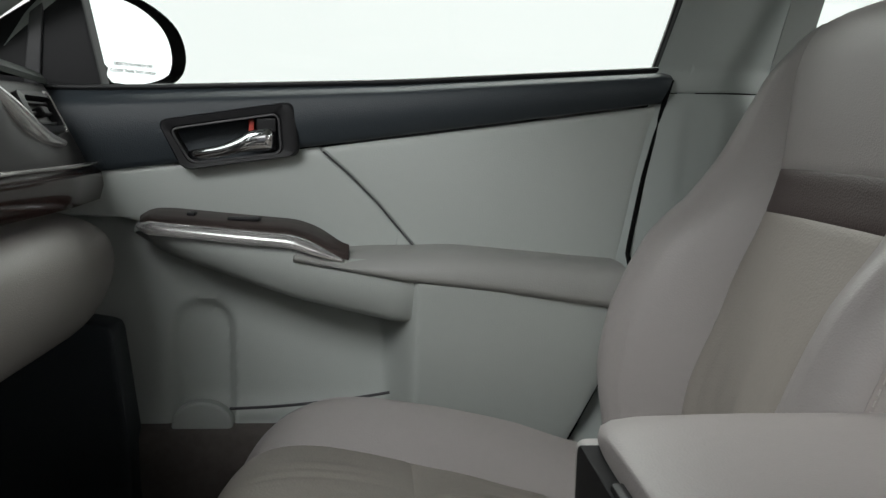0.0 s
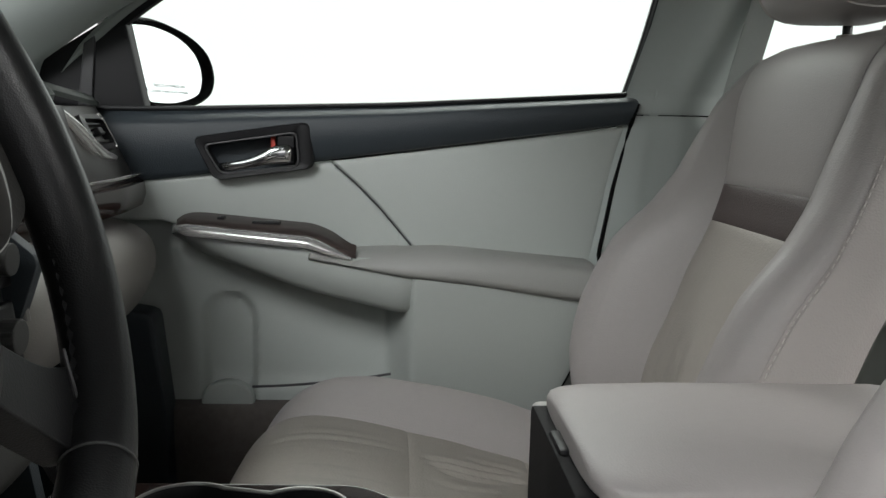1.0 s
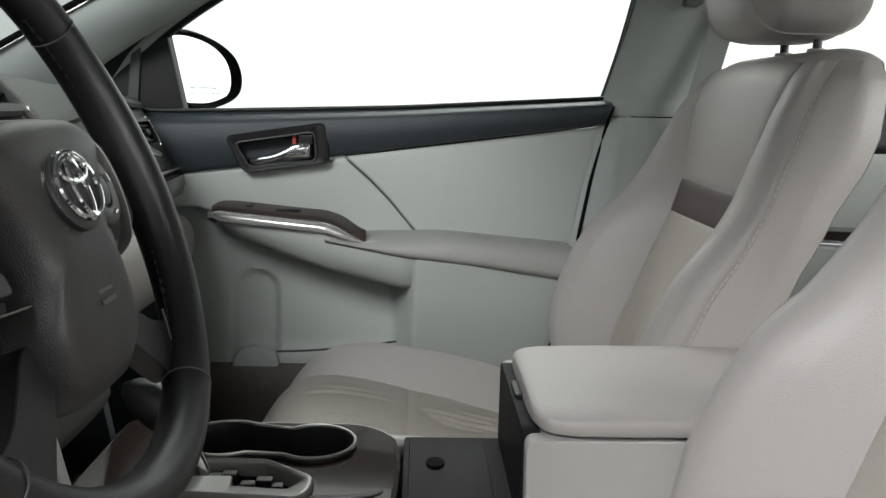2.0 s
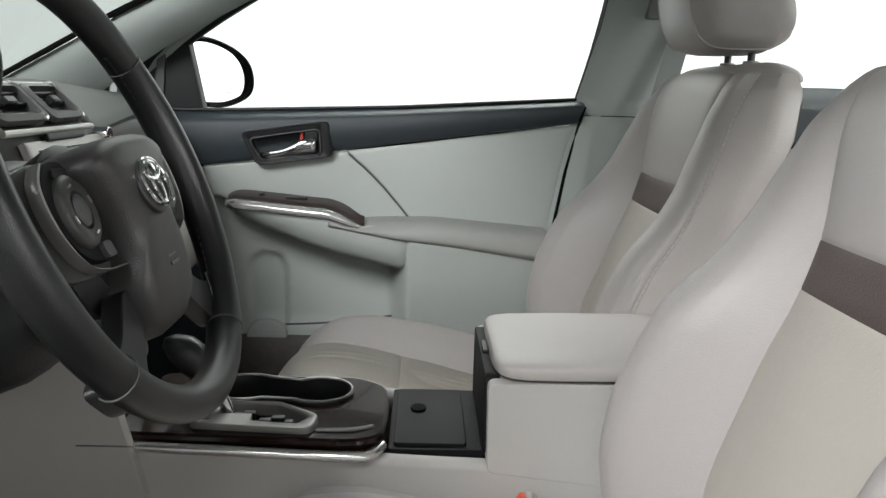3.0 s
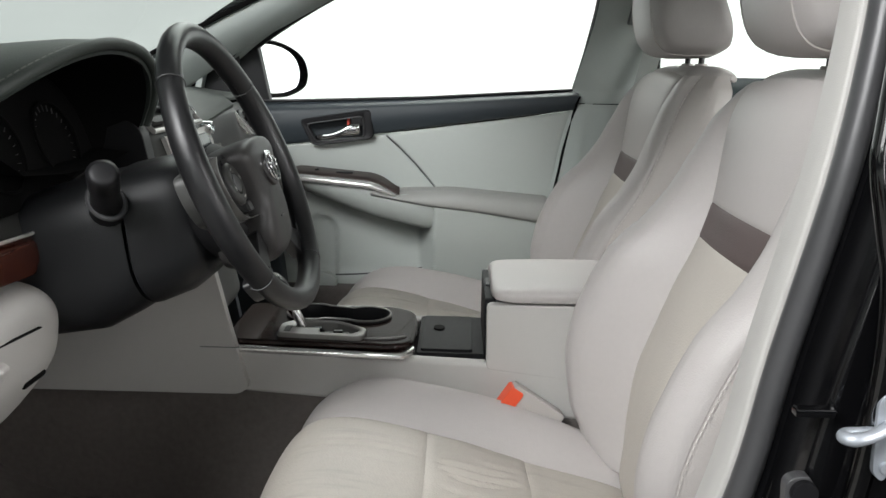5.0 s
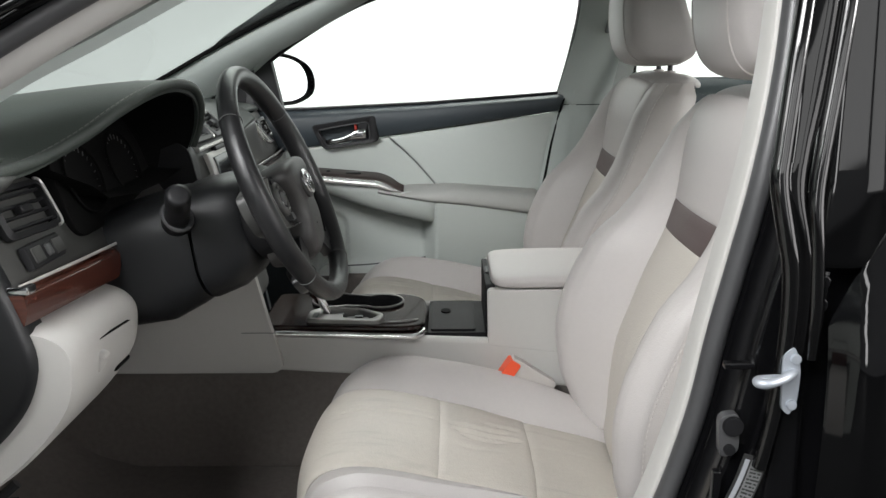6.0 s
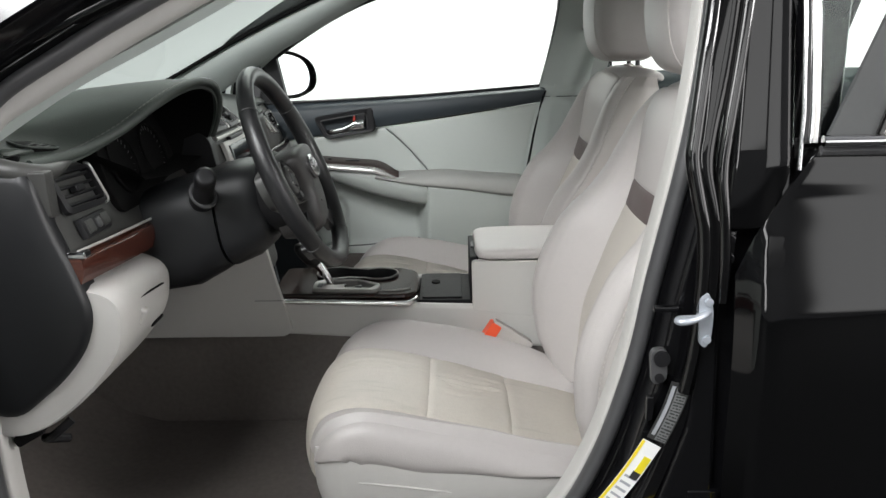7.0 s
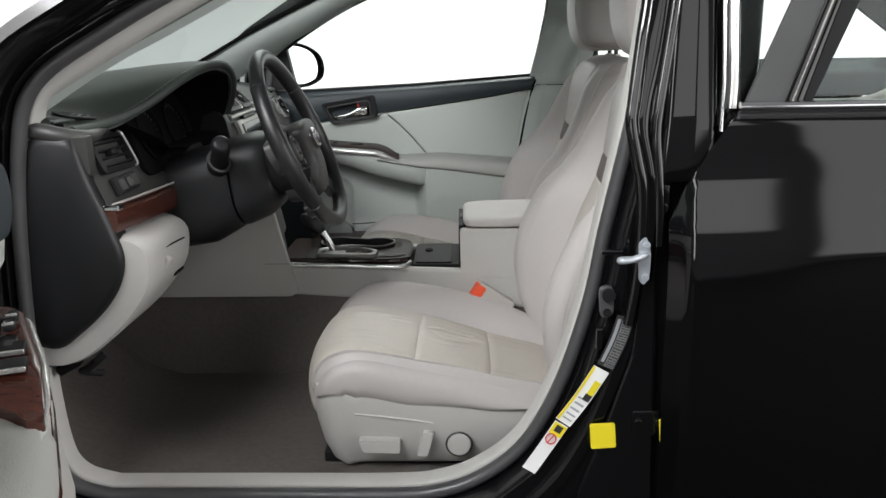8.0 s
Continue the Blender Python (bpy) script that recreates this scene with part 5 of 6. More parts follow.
part("screen_ledge", slab(lambda u, v: (lerp(-0.82, -0.96, u), lerp(-0.55, 0.55, v), 1.02 - 0.01 * u), 4, 10, 0.01), BLACK, dash, "black ledge under the windscreen")
# switches under the vent
SB = pose(face_x(-0.65) - 0.016, -0.65, 0.876, 0, -22, 0)
part("switch_block", rbox((0, 0, 0), (0.012, 0.092, 0.034), 0.003, 2, SB), BLACK, dash, "black switch block")
part("dial", rbox((0, 0, 0), (0.010, 0.012, 0.018), 0.003, 2, SB @ Matrix.Translation((0.006, 0.004, 0))), BAR, dash, "small grey thumb wheel")
for k in (-1, 1):
    part("switch_key", rbox((0, 0, 0), (0.006, 0.026, 0.022), 0.002, 2, SB @ Matrix.Translation((0.005, 0.004 + k * 0.028, 0))), FASCIA, dash, "blank switch cover")
# centre stack
STACK_Z, STACK_X = [0.60, 0.72, 0.86, 0.90, 0.95, 1.005], [-0.37, -0.395, -0.414, -0.422, -0.440, -0.498]


def stack(u, v):
    y = lerp(-0.165, 0.165, u) * lerp(1.0, 0.82, 1 - v)
    z = lerp(0.60, 1.003, v)
    x = float(np.interp(z, STACK_Z, STACK_X)) - 0.9 * (abs(y) / 0.165) ** 3 * 0.02
    return (x, y, z)


part("console_tower", slab(stack, 18, 22, 0.06, 0.006, 0.012), FASCIA, dash, "charcoal centre stack")
for z0, z1, half, mat, nm in ((0.862, 0.938, 0.118, SILVER, "display_bezel"), (0.874, 0.928, 0.095, LCD, "display"), (0.845, 0.868, 0.13, SILVER, "button_row"), (0.775, 0.835, 0.125, BLACK, "audio_panel"), (0.70, 0.76, 0.12, BLACK, "climate_panel")):
    def plate(u, v, z0=z0, z1=z1, half=half):
        z = lerp(z0, z1, v)
        return (float(np.interp(z, STACK_Z, STACK_X)) + (0.009 if half < 0.1 else 0.006), lerp(-half, half, u), z)
    part(nm, slab(plate, 6, 4, 0.01, 0.002, 0.004), mat, dash)
for s in (-1, 1):
    part("stack_edge", tube([(float(np.interp(z, STACK_Z, STACK_X)) + 0.004, s * (0.14 if z < 0.8 else lerp(0.14, 0.152, (z - 0.8) / 0.2)), z) for z in np.linspace(0.735, 0.90, 16)], 0.005, 8), GATE, dash, "silver edge of the centre stack")
    for z, r in ((0.805, 0.016), (0.73, 0.018)):
        part("knob", disc((-0.392 - 0.06 * (z - 0.73), s * 0.095, z), r, 0.03, 20, "x", 0.004), FASCIA, dash, "round charcoal knob")
for k in range(5):
    part("button", rbox((-0.414, -0.09 + 0.045 * k, 0.857), (0.012, 0.034, 0.014), 0.003), BLACK, dash, "black push button")
part("vent_surround", tube([(-0.494, -0.155, 1.003), (-0.434, -0.160, 0.949), (-0.434, 0.085, 0.949), (-0.494, 0.075, 1.003)], 0.0045, 8, True), SILVER, dash, "satin silver line round the centre vents")
part("indicator_strip", rbox((-0.432, -0.01, 0.940), (0.012, 0.11, 0.010), 0.003, 2, pose(0, 0, 0, 0, -20, 0)), BLACK, dash, "black indicator strip")
part("hazard_knob", disc((-0.430, 0.115, 0.934), 0.013, 0.022, 20, "x", 0.004), CHROME, dash, "bright round knob beside the display")
# glove box and passenger lower panel
G = cr([(-0.56, 0.80), (-0.49, 0.79), (-0.43, 0.772), (-0.405, 0.74), (-0.41, 0.69), (-0.45, 0.63), (-0.53, 0.58), (-0.62, 0.56), (-0.66, 0.60)], 30)
rings = []
for y in [0.16, 0.17, 0.19] + list(np.linspace(0.24, 0.62, 12)) + [0.652, 0.672, 0.685]:
    k = 1 - 0.12 * step(0.19, 0.16, y) - 0.16 * step(0.62, 0.685, y)
    rings.append([(-0.56 + (a + 0.56) * k, y, 0.69 + (b - 0.69) * k) for a, b in G])
part("glove_box", loft(rings), GLOVE, dash, "rounded glove box lid, darkened for the dashboard's shade", 60)
# dark panel added in place of the shade in the passenger footwell
part("footwell_shade_panel", prism([(-0.92, 0.26), (-0.40, 0.26), (-0.405, 0.45), (-0.425, 0.62), (-0.92, 0.7)], "xz", 0.665, 0.73, 0.012), SLATE, dash, "dark panel added for the shade of the passenger footwell")
part("under_dash", rbox((-0.76, 0.0, 0.79), (0.34, 1.40, 0.26), 0.03), DARK, dash, "dark underside of the dashboard")

# ---- steering column and stalks ----
column = thing("steering_column", (-0.38, -0.40, 0.72), "dark slate steering column with stalks", "steering column")


def col_ring(x, zc, hh, hw, y0=-0.412, n=28, p=0.62):
    out = []
    for k in range(n):
        a = 2 * math.pi * k / n
        c, s = math.cos(a), math.sin(a)
        out.append((x - 0.35 * hh * s * 0.6, y0 + hw * math.copysign(abs(c) ** p, c), zc + hh * math.copysign(abs(s) ** p, s)))
    return out


part("shroud", loft([col_ring(-0.53, 0.79, 0.085, 0.085), col_ring(-0.48, 0.795, 0.095, 0.095), col_ring(-0.42, 0.81, 0.10, 0.10), col_ring(-0.37, 0.83, 0.093, 0.098), col_ring(-0.352, 0.836, 0.088, 0.092)]), COLUMN, column, "dark slate column shroud", 60)
part("collar", loft([col_ring(-0.352, 0.838, 0.08, 0.085), col_ring(-0.345, 0.84, 0.092, 0.097), col_ring(-0.30, 0.855, 0.088, 0.094), col_ring(-0.275, 0.865, 0.078, 0.085), col_ring(-0.262, 0.87, 0.06, 0.07)]), COLUMN, column, "dark collar behind the wheel", 60)
stk = part("indicator_stalk", tube([(-0.385, -0.455, 0.868), (-0.37, -0.50, 0.885), (-0.36, -0.53, 0.90), (-0.352, -0.548, 0.912), (-0.345, -0.565, 0.923), (-0.336, -0.588, 0.94), (-0.334, -0.592, 0.943)], [0.028, 0.024, 0.018, 0.0165, 0.018, 0.0185, 0.011], 16), BLACK, column, "black indicator stalk with a round end", 60)
part("stalk_ring", tube([Vector((-0.362, -0.523, 0.897)) + 0.0215 * (math.cos(a) * Vector((0.85, 0.35, -0.3)).normalized() + math.sin(a) * Vector((-0.1, 0.45, 0.85)).normalized()) for a in np.linspace(0, 2 * math.pi, 25)[:-1]], 0.004, 8, True), RUBBER, stk, "ribbed ring on the stalk")
part("wiper_stalk", tube([(-0.385, -0.345, 0.868), (-0.37, -0.29, 0.885), (-0.35, -0.22, 0.90), (-0.347, -0.205, 0.905)], [0.02, 0.012, 0.013, 0.008], 14), BLACK, column, "black wiper stalk")

# ---- steering wheel ----
WC, WR, WT = Vector((-0.2133, -0.4274, 0.928)), 0.194, 23.1
W = Matrix.Translation(WC) @ Matrix.Rotation(-radians(WT), 4, "Y") @ Matrix(((0, 0, 1, 0), (1, 0, 0, 0), (0, 1, 0, 0), (0, 0, 0, 1))) @ Matrix.Diagonal((0.948, 0.948, 1, 1))
# in wheel axes: first across to the passenger, second up the rim, third towards the driver
wheel = thing("steering_wheel", tuple(WC), "black leather steering wheel with silver-edged spokes", "steering wheel")
N = 96
ring = [W @ Vector((WR * math.cos(a), WR * math.sin(a), 0)) for a in np.linspace(0, 2 * math.pi, N + 1)[:-1]]
rad = [0.0165 + 0.002 * max(0, math.cos(2 * a)) ** 2 for a in np.linspace(0, 2 * math.pi, N + 1)[:-1]]
part("rim", tube(ring, rad, 18, True, 0.9), WHEEL, wheel, "black grained leather rim", 80)
for a in (2.42, 0.62, 3.86, -1.02):
    c, t = Vector((WR * math.cos(a), WR * math.sin(a), 0)), Vector((-math.sin(a), math.cos(a), 0))
    rr = [W @ (c + 0.0178 * (math.cos(b) * Vector((math.cos(a), math.sin(a), 0)) + 0.92 * math.sin(b) * Vector((0, 0, 1)))) for b in np.linspace(0, 2 * math.pi, 25)[:-1]]
    part("rim_seam", tube(rr, 0.0007, 5, True), BAR, wheel, "sewn seam across the rim")
sl = [W @ Vector(((WR - 0.0150) * math.cos(a), (WR - 0.0150) * math.sin(a), -0.004)) for a in np.linspace(-0.9, 0.75, 70)]
part("stitching", tube(sl, [0.0014 + 0.0012 * (k % 2) for k in range(70)], 5), BLACK, wheel, "cross stitching inside the rim")
# airbag cover, waisted between the button pods, its top nearer to the driver
half = [(0.0, 0.046), (0.045, 0.044), (0.078, 0.030), (0.072, 0.008), (0.058, -0.02), (0.052, -0.05), (0.060, -0.078), (0.052, -0.108), (0.028, -0.122), (0.0, -0.124)]
cover = [tuple(q) for q in cr(half + [(-a, b) for a, b in half[-2:0:-1]] + half[:1], 61)[:-1]]
rings = [[W @ Vector((a * k, b * k - 0.007 * k, d + 0.12 * (b * k + 0.03))) for a, b in cover] for d, k in ((-0.06, 0.92), (-0.03, 1.0), (0.0, 1.0), (0.012, 0.96), (0.019, 0.88), (0.023, 0.7), (0.025, 0.45), (0.0255, 0.15))]
hub = part("airbag_cover", loft(rings), HUB, wheel, "charcoal airbag cover", 60)
E0 = Vector((0, -0.0085, 0.0282))
part("badge_plate", loft([[W @ (E0 + Vector((r * math.cos(a), 0.86 * r * math.sin(a), d))) for a in np.linspace(0, 2 * math.pi, 33)[:-1]] for r, d in ((0.031, -0.004), (0.031, 0.001), (0.028, 0.003), (0.004, 0.003))]), HUB, hub, "round badge plate")
for rx, ry, ox, oy in ((0.0255, 0.0205, 0, 0), (0.0085, 0.0185, 0, 0), (0.017, 0.0075, 0, 0.010)):
    part("badge_ring", tube([W @ (E0 + Vector((ox + rx * math.cos(a), oy + ry * math.sin(a), 0.0042))) for a in np.linspace(0, 2 * math.pi, 37)[:-1]], 0.0019, 8, True), CHROME, hub, "plain chrome badge ellipse")
for k in range(2):
    part("airbag_mark", prism([(-0.010, -0.072 - 0.007 * k), (0.010, -0.072 - 0.007 * k), (0.010, -0.069 - 0.007 * k), (-0.010, -0.069 - 0.007 * k)], "xy", 0.0185, 0.0200, 0, 1, W), FASCIA, hub, "small embossed airbag mark")
for s in (-1, 1):
    arm = [(s * a, b) for a, b in [(0.060, 0.030), (0.11, 0.034), (0.185, 0.024), (0.187, -0.01), (0.172, -0.04), (0.12, -0.058), (0.05, -0.062)]]
    sp = part("spoke", prism(rounded(arm, 0.012), "xy", -0.034, -0.008, 0.006, 3, W), FASCIA, wheel, "charcoal side spoke")
    rim_line = cr([(0.118, 0.030), (0.133, 0.016), (0.137, -0.006), (0.131, -0.030), (0.114, -0.050), (0.088, -0.058), (0.054, -0.061)], 26)
    part("spoke_edge", loft([[W @ Vector((s * (x + c * w * 0.7), z + c * w * 0.5, 0.001 + d)) for c, d in ((-1, 0), (-0.5, 0.004), (0.5, 0.004), (1, 0), (0, -0.006))] for (x, z), w in zip(rim_line, [0.0016 + 0.0026 * math.sin(math.pi * min(k / 20, 1)) ** 0.6 for k in range(26)])]), GATE, sp, "satin silver spoke edge", 60)
    pod = [(s * a, b) for a, b in [(0.080, 0.030), (0.106, 0.031), (0.125, 0.016), (0.129, -0.006), (0.122, -0.030), (0.106, -0.046), (0.066, -0.054), (0.057, -0.045), (0.064, -0.015)]]
    part("button_pod", prism(rounded(pod, 0.010), "xy", -0.012, 0.002, 0.004, 3, W), TRAY, sp, "black button pod")
    cx = s * 0.094
    part("ring_pad", loft([[W @ Vector((cx + r * math.cos(a), -0.010 + 1.12 * r * math.sin(a), d)) for a in np.linspace(0, 2 * math.pi, 33)[:-1]] for r, d in ((0.026, 0.0), (0.0255, 0.005), (0.022, 0.008), (0.014, 0.0075), (0.0125, 0.004), (0.0, 0.004))]), FASCIA, sp, "charcoal ring-shaped direction pad", 50)
    part("centre_button", loft([[W @ Vector((cx + r * math.cos(a), -0.010 + 1.1 * r * math.sin(a), d)) for a in np.linspace(0, 2 * math.pi, 25)[:-1]] for r, d in ((0.0115, 0.003), (0.0115, 0.0075), (0.008, 0.0095), (0.001, 0.010))]), BAR, sp, "grey centre button", 50)
    for k in range(4):
        a = k * math.pi / 2 + 0.3
        part("pad_mark", rbox((0, 0, 0), (0.006, 0.0016, 0.001), 0, 1, W @ Matrix.Translation((cx + 0.018 * math.cos(a), -0.010 + 0.020 * math.sin(a), 0.0085)) @ Matrix.Rotation(a + 1.57, 4, "Z")), SATIN, sp, "tiny pale mark on the pad")
    part("small_button", prism(rounded([(s * 0.066, -0.051), (s * 0.082, -0.050), (s * 0.084, -0.037), (s * 0.068, -0.038)], 0.004), "xy", -0.002, 0.006, 0.002, 2, W), BAR, sp, "small grey button")
    part("mode_button", prism(rounded([(s * 0.084, 0.024), (s * 0.104, 0.025), (s * 0.108, 0.017), (s * 0.086, 0.017)], 0.003), "xy", -0.002, 0.0045, 0.002, 2, W), BLACK, sp, "slim black button")
    low = [(s * a, b) for a, b in [(0.040, -0.090), (0.062, -0.076), (0.105, -0.112), (0.160, -0.128), (0.135, -0.158), (0.104, -0.160), (0.066, -0.122)]]
    leg = part("lower_spoke", prism(rounded(low, 0.012), "xy", -0.022, -0.004, 0.006, 3, W), WHEEL, wheel, "black leather lower spoke")
    part("spoke_seam", tube([W @ Vector((s * a, b, -0.003)) for a, b in ((0.128, -0.110), (0.118, -0.135), (0.098, -0.158))], 0.0011, 6), RUBBER, leg, "sewn seam on the spoke")
part("cruise_lever", tube([W @ Vector(q) for q in ((0.03, -0.09, -0.03), (0.075, -0.105, -0.028), (0.115, -0.118, -0.024), (0.125, -0.121, -0.023))], [0.009, 0.008, 0.013, 0.009], 12), BLACK, wheel, "short black cruise control lever")
part("hub_back", loft([[W @ Vector((r * math.cos(a), r * math.sin(a) - 0.035, d)) for a in np.linspace(0, 2 * math.pi, 29)[:-1]] for r, d in ((0.05, -0.10), (0.075, -0.07), (0.085, -0.03), (0.07, -0.015))]), BLACK, wheel, "black hub behind the cover")

# ---- centre console ----
console = thing("centre_console", (0.0, 0, 0.27), "light grey centre console with dark wood top", "console")
side = [(-0.34, 0.486), (0.36, 0.44), (0.36, 0.50), (0.30, 0.545), (0.115, 0.552), (0.0, 0.556), (-0.30, 0.566), (-0.34, 0.57)]
for s in (-1, 1):
    part("console_side", prism(side, "xz", *sorted((s * 0.13, s * 0.104)), 0.010, 3), PLASTIC, console, "light grey console side")
part("console_core", prism([(-0.34, 0.47), (0.36, 0.43), (0.36, 0.49), (0.115, 0.545), (0.0, 0.545), (-0.02, 0.505), (-0.34, 0.505)], "xz", -0.105, 0.105, 0), TRAY, console, "dark inside of the console")
# forward side walls of the tunnel
for s in (-1, 1):
    part("tunnel_panel", prism(rounded([(-0.74, 0.487), (-0.74, 0.80), (-0.42, 0.84), (-0.372, 0.80), (-0.347 - 0.06 * (s > 0), 0.70), (-0.324 - 0.07 * (s > 0), 0.60), (-0.297 - 0.08 * (s > 0), 0.50), (-0.315 - 0.08 * (s > 0), 0.487)], 0.012), "xz", s * 0.128, s * 0.146, 0.005, 3), PLASTIC if s < 0 else SLATE, console, "light grey panel beside the footwell")
part("panel_seam", rbox((-0.345, -0.147, 0.575), (0.07, 0.002, 0.0012), 0), BELTSLOT, console, "thin seam in the side panel")
part("tunnel_carpet", prism([(-0.92, 0.26), (0.40, 0.26), (0.40, 0.50), (-0.92, 0.50)], "xz", -0.127, 0.127, 0.01, 2), CARPET, console, "taupe carpet over the tunnel")
# wood top with openings for the gate and the cups
def plate_with_holes(outer, holes, z0, z1):
    bm = bmesh.new()
    edges = []
    for loop in [outer] + holes:
        vs = [bm.verts.new((a, b, z1)) for a, b in loop]
        lo = [bm.verts.new((a, b, z0)) for a, b in loop]
        for i in range(len(vs)):
            j = (i + 1) % len(vs)
            bm.faces.new((vs[i], vs[j], lo[j], lo[i]))
        edges += [bm.edges.get((vs[i], vs[(i + 1) % len(vs)])) for i in range(len(vs))]
    bmesh.ops.triangle_fill(bm, use_beauty=True, use_dissolve=False, edges=edges)
    return bm


def around(poly, c, n=72):
    """A star-shaped outline sampled at even angles about a point."""
    out = []
    for a in np.linspace(0, 2 * math.pi, n + 1)[:-1]:
        d = np.array([math.cos(a), math.sin(a)])
        best = None
        for p, q in zip(poly, poly[1:] + poly[:1]):
            p, e = np.array(p) - c, np.array(q) - np.array(p)
            den = d[0] * e[1] - d[1] * e[0]
            if abs(den) > 1e-12:
                k, f = (p[0] * e[1] - p[1] * e[0]) / den, (p[0] * d[1] - p[1] * d[0]) / den
                if k > 0 and -1e-6 <= f <= 1 + 1e-6 and (best is None or k > best):
                    best = k
        out.append((c[0] + d[0] * best, c[1] + d[1] * best))
    return out


def pull(loop, k):
    c = np.array(loop).mean(0)
    return [tuple(c + (np.array(p) - c) * k) for p in loop]


top = rounded([(-0.345, -0.116), (-0.05, -0.130), (-0.014, -0.116), (-0.010, -0.02), (-0.018, 0.062), (-0.055, 0.092), (-0.345, 0.098)], 0.02, 5)
C1, C2 = (-0.110, 0.027, 0.046), (-0.210, 0.034, 0.048)
cups = [(C1[0] + C1[2] * math.cos(a), C1[1] + C1[2] * math.sin(a)) for a in np.linspace(-2.25, 2.25, 28)] + [(C2[0] + C2[2] * math.cos(a), C2[1] + C2[2] * math.sin(a)) for a in np.linspace(0.95, 2 * math.pi - 0.95, 28)]
gate = [(-0.255, -0.106), (-0.102, -0.119), (-0.095, -0.098), (-0.095, -0.070), (-0.152, -0.028), (-0.235, -0.026), (-0.258, -0.05)]
slot = [(-0.228, -0.070), (-0.182, -0.068), (-0.180, -0.089), (-0.122, -0.096), (-0.108, -0.074), (-0.153, -0.036), (-0.230, -0.034)]
gc = np.array((-0.170, -0.060))
go, gi = around(rounded(gate, 0.008, 3), gc), around(rounded(slot, 0.003, 2), gc)
part("wood_top", plate_with_holes(top, [cups, pull(go, 0.96)], 0.560, 0.582), WOOD_DARK, console, "glossy dark brown wood console top")
part("wood_edge", tube([(a, b, 0.576) for a, b in top], 0.006, 8, True), WOOD_DARK, console, "rolled edge of the wood top")
part("wood_ridge", tube(cr([(-0.096, -0.106, 0.583), (-0.05, -0.104, 0.584), (-0.022, -0.088, 0.582)], 16), [0.001] + [0.0028] * 14 + [0.001], 8), GATE, console, "thin raised ridge in the wood")
for s in (-1,):
    part("bright_strip", tube(cr([(-0.345, s * 0.128, 0.567), (-0.2, s * 0.133, 0.565), (-0.05, s * 0.138, 0.562), (-0.025, s * 0.132, 0.562), (-0.010, s * 0.105, 0.563)], 30), 0.0072, 10), BRIGHT, console, "satin silver strip along the wood")
# shift gate
t = bmesh.new()
grid_faces(t, [[(a, b, z) for a, b in rg] for rg, z in ((go, 0.578), (go, 0.586), (pull(go, 0.97), 0.590), (pull(go, 0.93), 0.5905), (pull(gi, 1.08), 0.5885), (gi, 0.5865), (gi, 0.555))], close_v=True)
gt = part("shift_gate", t, GATE, console, "satin silver shift gate plate", 50)
part("gate_slot", prism(pull(gi, 1.02), "xy", 0.552, 0.572, 0), DARK, gt, "dark gate slot")
for x, y, w in ((-0.205, -0.052, 0.014), (-0.190, -0.046, 0.016), (-0.166, -0.070, 0.016), (-0.150, -0.060, 0.018), (-0.134, -0.074, 0.012)):
    part("gate_tooth", rbox((x, y, 0.576), (w, 0.012, 0.012), 0.002), BLACK, gt, "black stepped gate tooth")
part("gear_marks", rbox((-0.238, -0.080, 0.5907), (0.012, 0.030, 0.0012), 0.0004, 1), BAR, gt, "grey strip of gear marks")
lever = part("shift_lever", tube(cr([(-0.212, -0.05, 0.560), (-0.220, -0.05, 0.590), (-0.236, -0.05, 0.620), (-0.252, -0.05, 0.642)], 12), [0.009, 0.009, 0.009, 0.0085, 0.0085, 0.009, 0.0095, 0.010, 0.011, 0.012, 0.013, 0.013], 14), CHROME, console, "chrome shift lever")
part("shift_knob", loft([[(-0.268 - 0.5 * (z - 0.66) + r * 1.25 * math.cos(a), -0.05 + r * math.sin(a), z) for a in np.linspace(0, 2 * math.pi, 25)[:-1]] for z, r in ((0.630, 0.012), (0.640, 0.018), (0.656, 0.022), (0.672, 0.022), (0.683, 0.016), (0.687, 0.006))]), WHEEL, lever, "black leather shift knob", 70)
# cup holders: a figure-eight well
t = bmesh.new()
grid_faces(t, [[(a, b, z) for a, b in pull(cups, k)] for k, z in ((1.055, 0.580), (1.06, 0.585), (1.03, 0.588), (1.0, 0.586), (0.985, 0.575), (0.95, 0.512))], close_v=True)
ch = part("cup_holder_rim", t, BLACK, console, "black figure-eight cup holder well", 60)
part("rim_line", tube([(a, b, 0.5872) for a, b in pull(cups, 1.045)], 0.0022, 6, True), GATE, ch, "pale line round the cups")
part("cup_well", prism(pull(cups, 0.96), "xy", 0.506, 0.515, 0), DARK, ch, "dark cup holder floor")
# covered tray
part("tray_frame", prism(rounded([(-0.003, -0.105), (0.122, -0.105), (0.122, 0.11), (-0.003, 0.11)], 0.006), "xy", 0.545, 0.559, 0.003), TRAY, console, "black tray surround")
tl = part("tray_lid", prism(rounded([(0.004, -0.096), (0.098, -0.096), (0.098, 0.10), (0.004, 0.10)], 0.006), "xy", 0.556, 0.5635, 0.002), TRAY, console, "black ribbed tray lid")
part("lid_mark", disc((0.035, 0.02, 0.565), 0.011, 0.004, 18, "z", 0.001, None, 0.014), DARK, tl, "small round embossed mark")
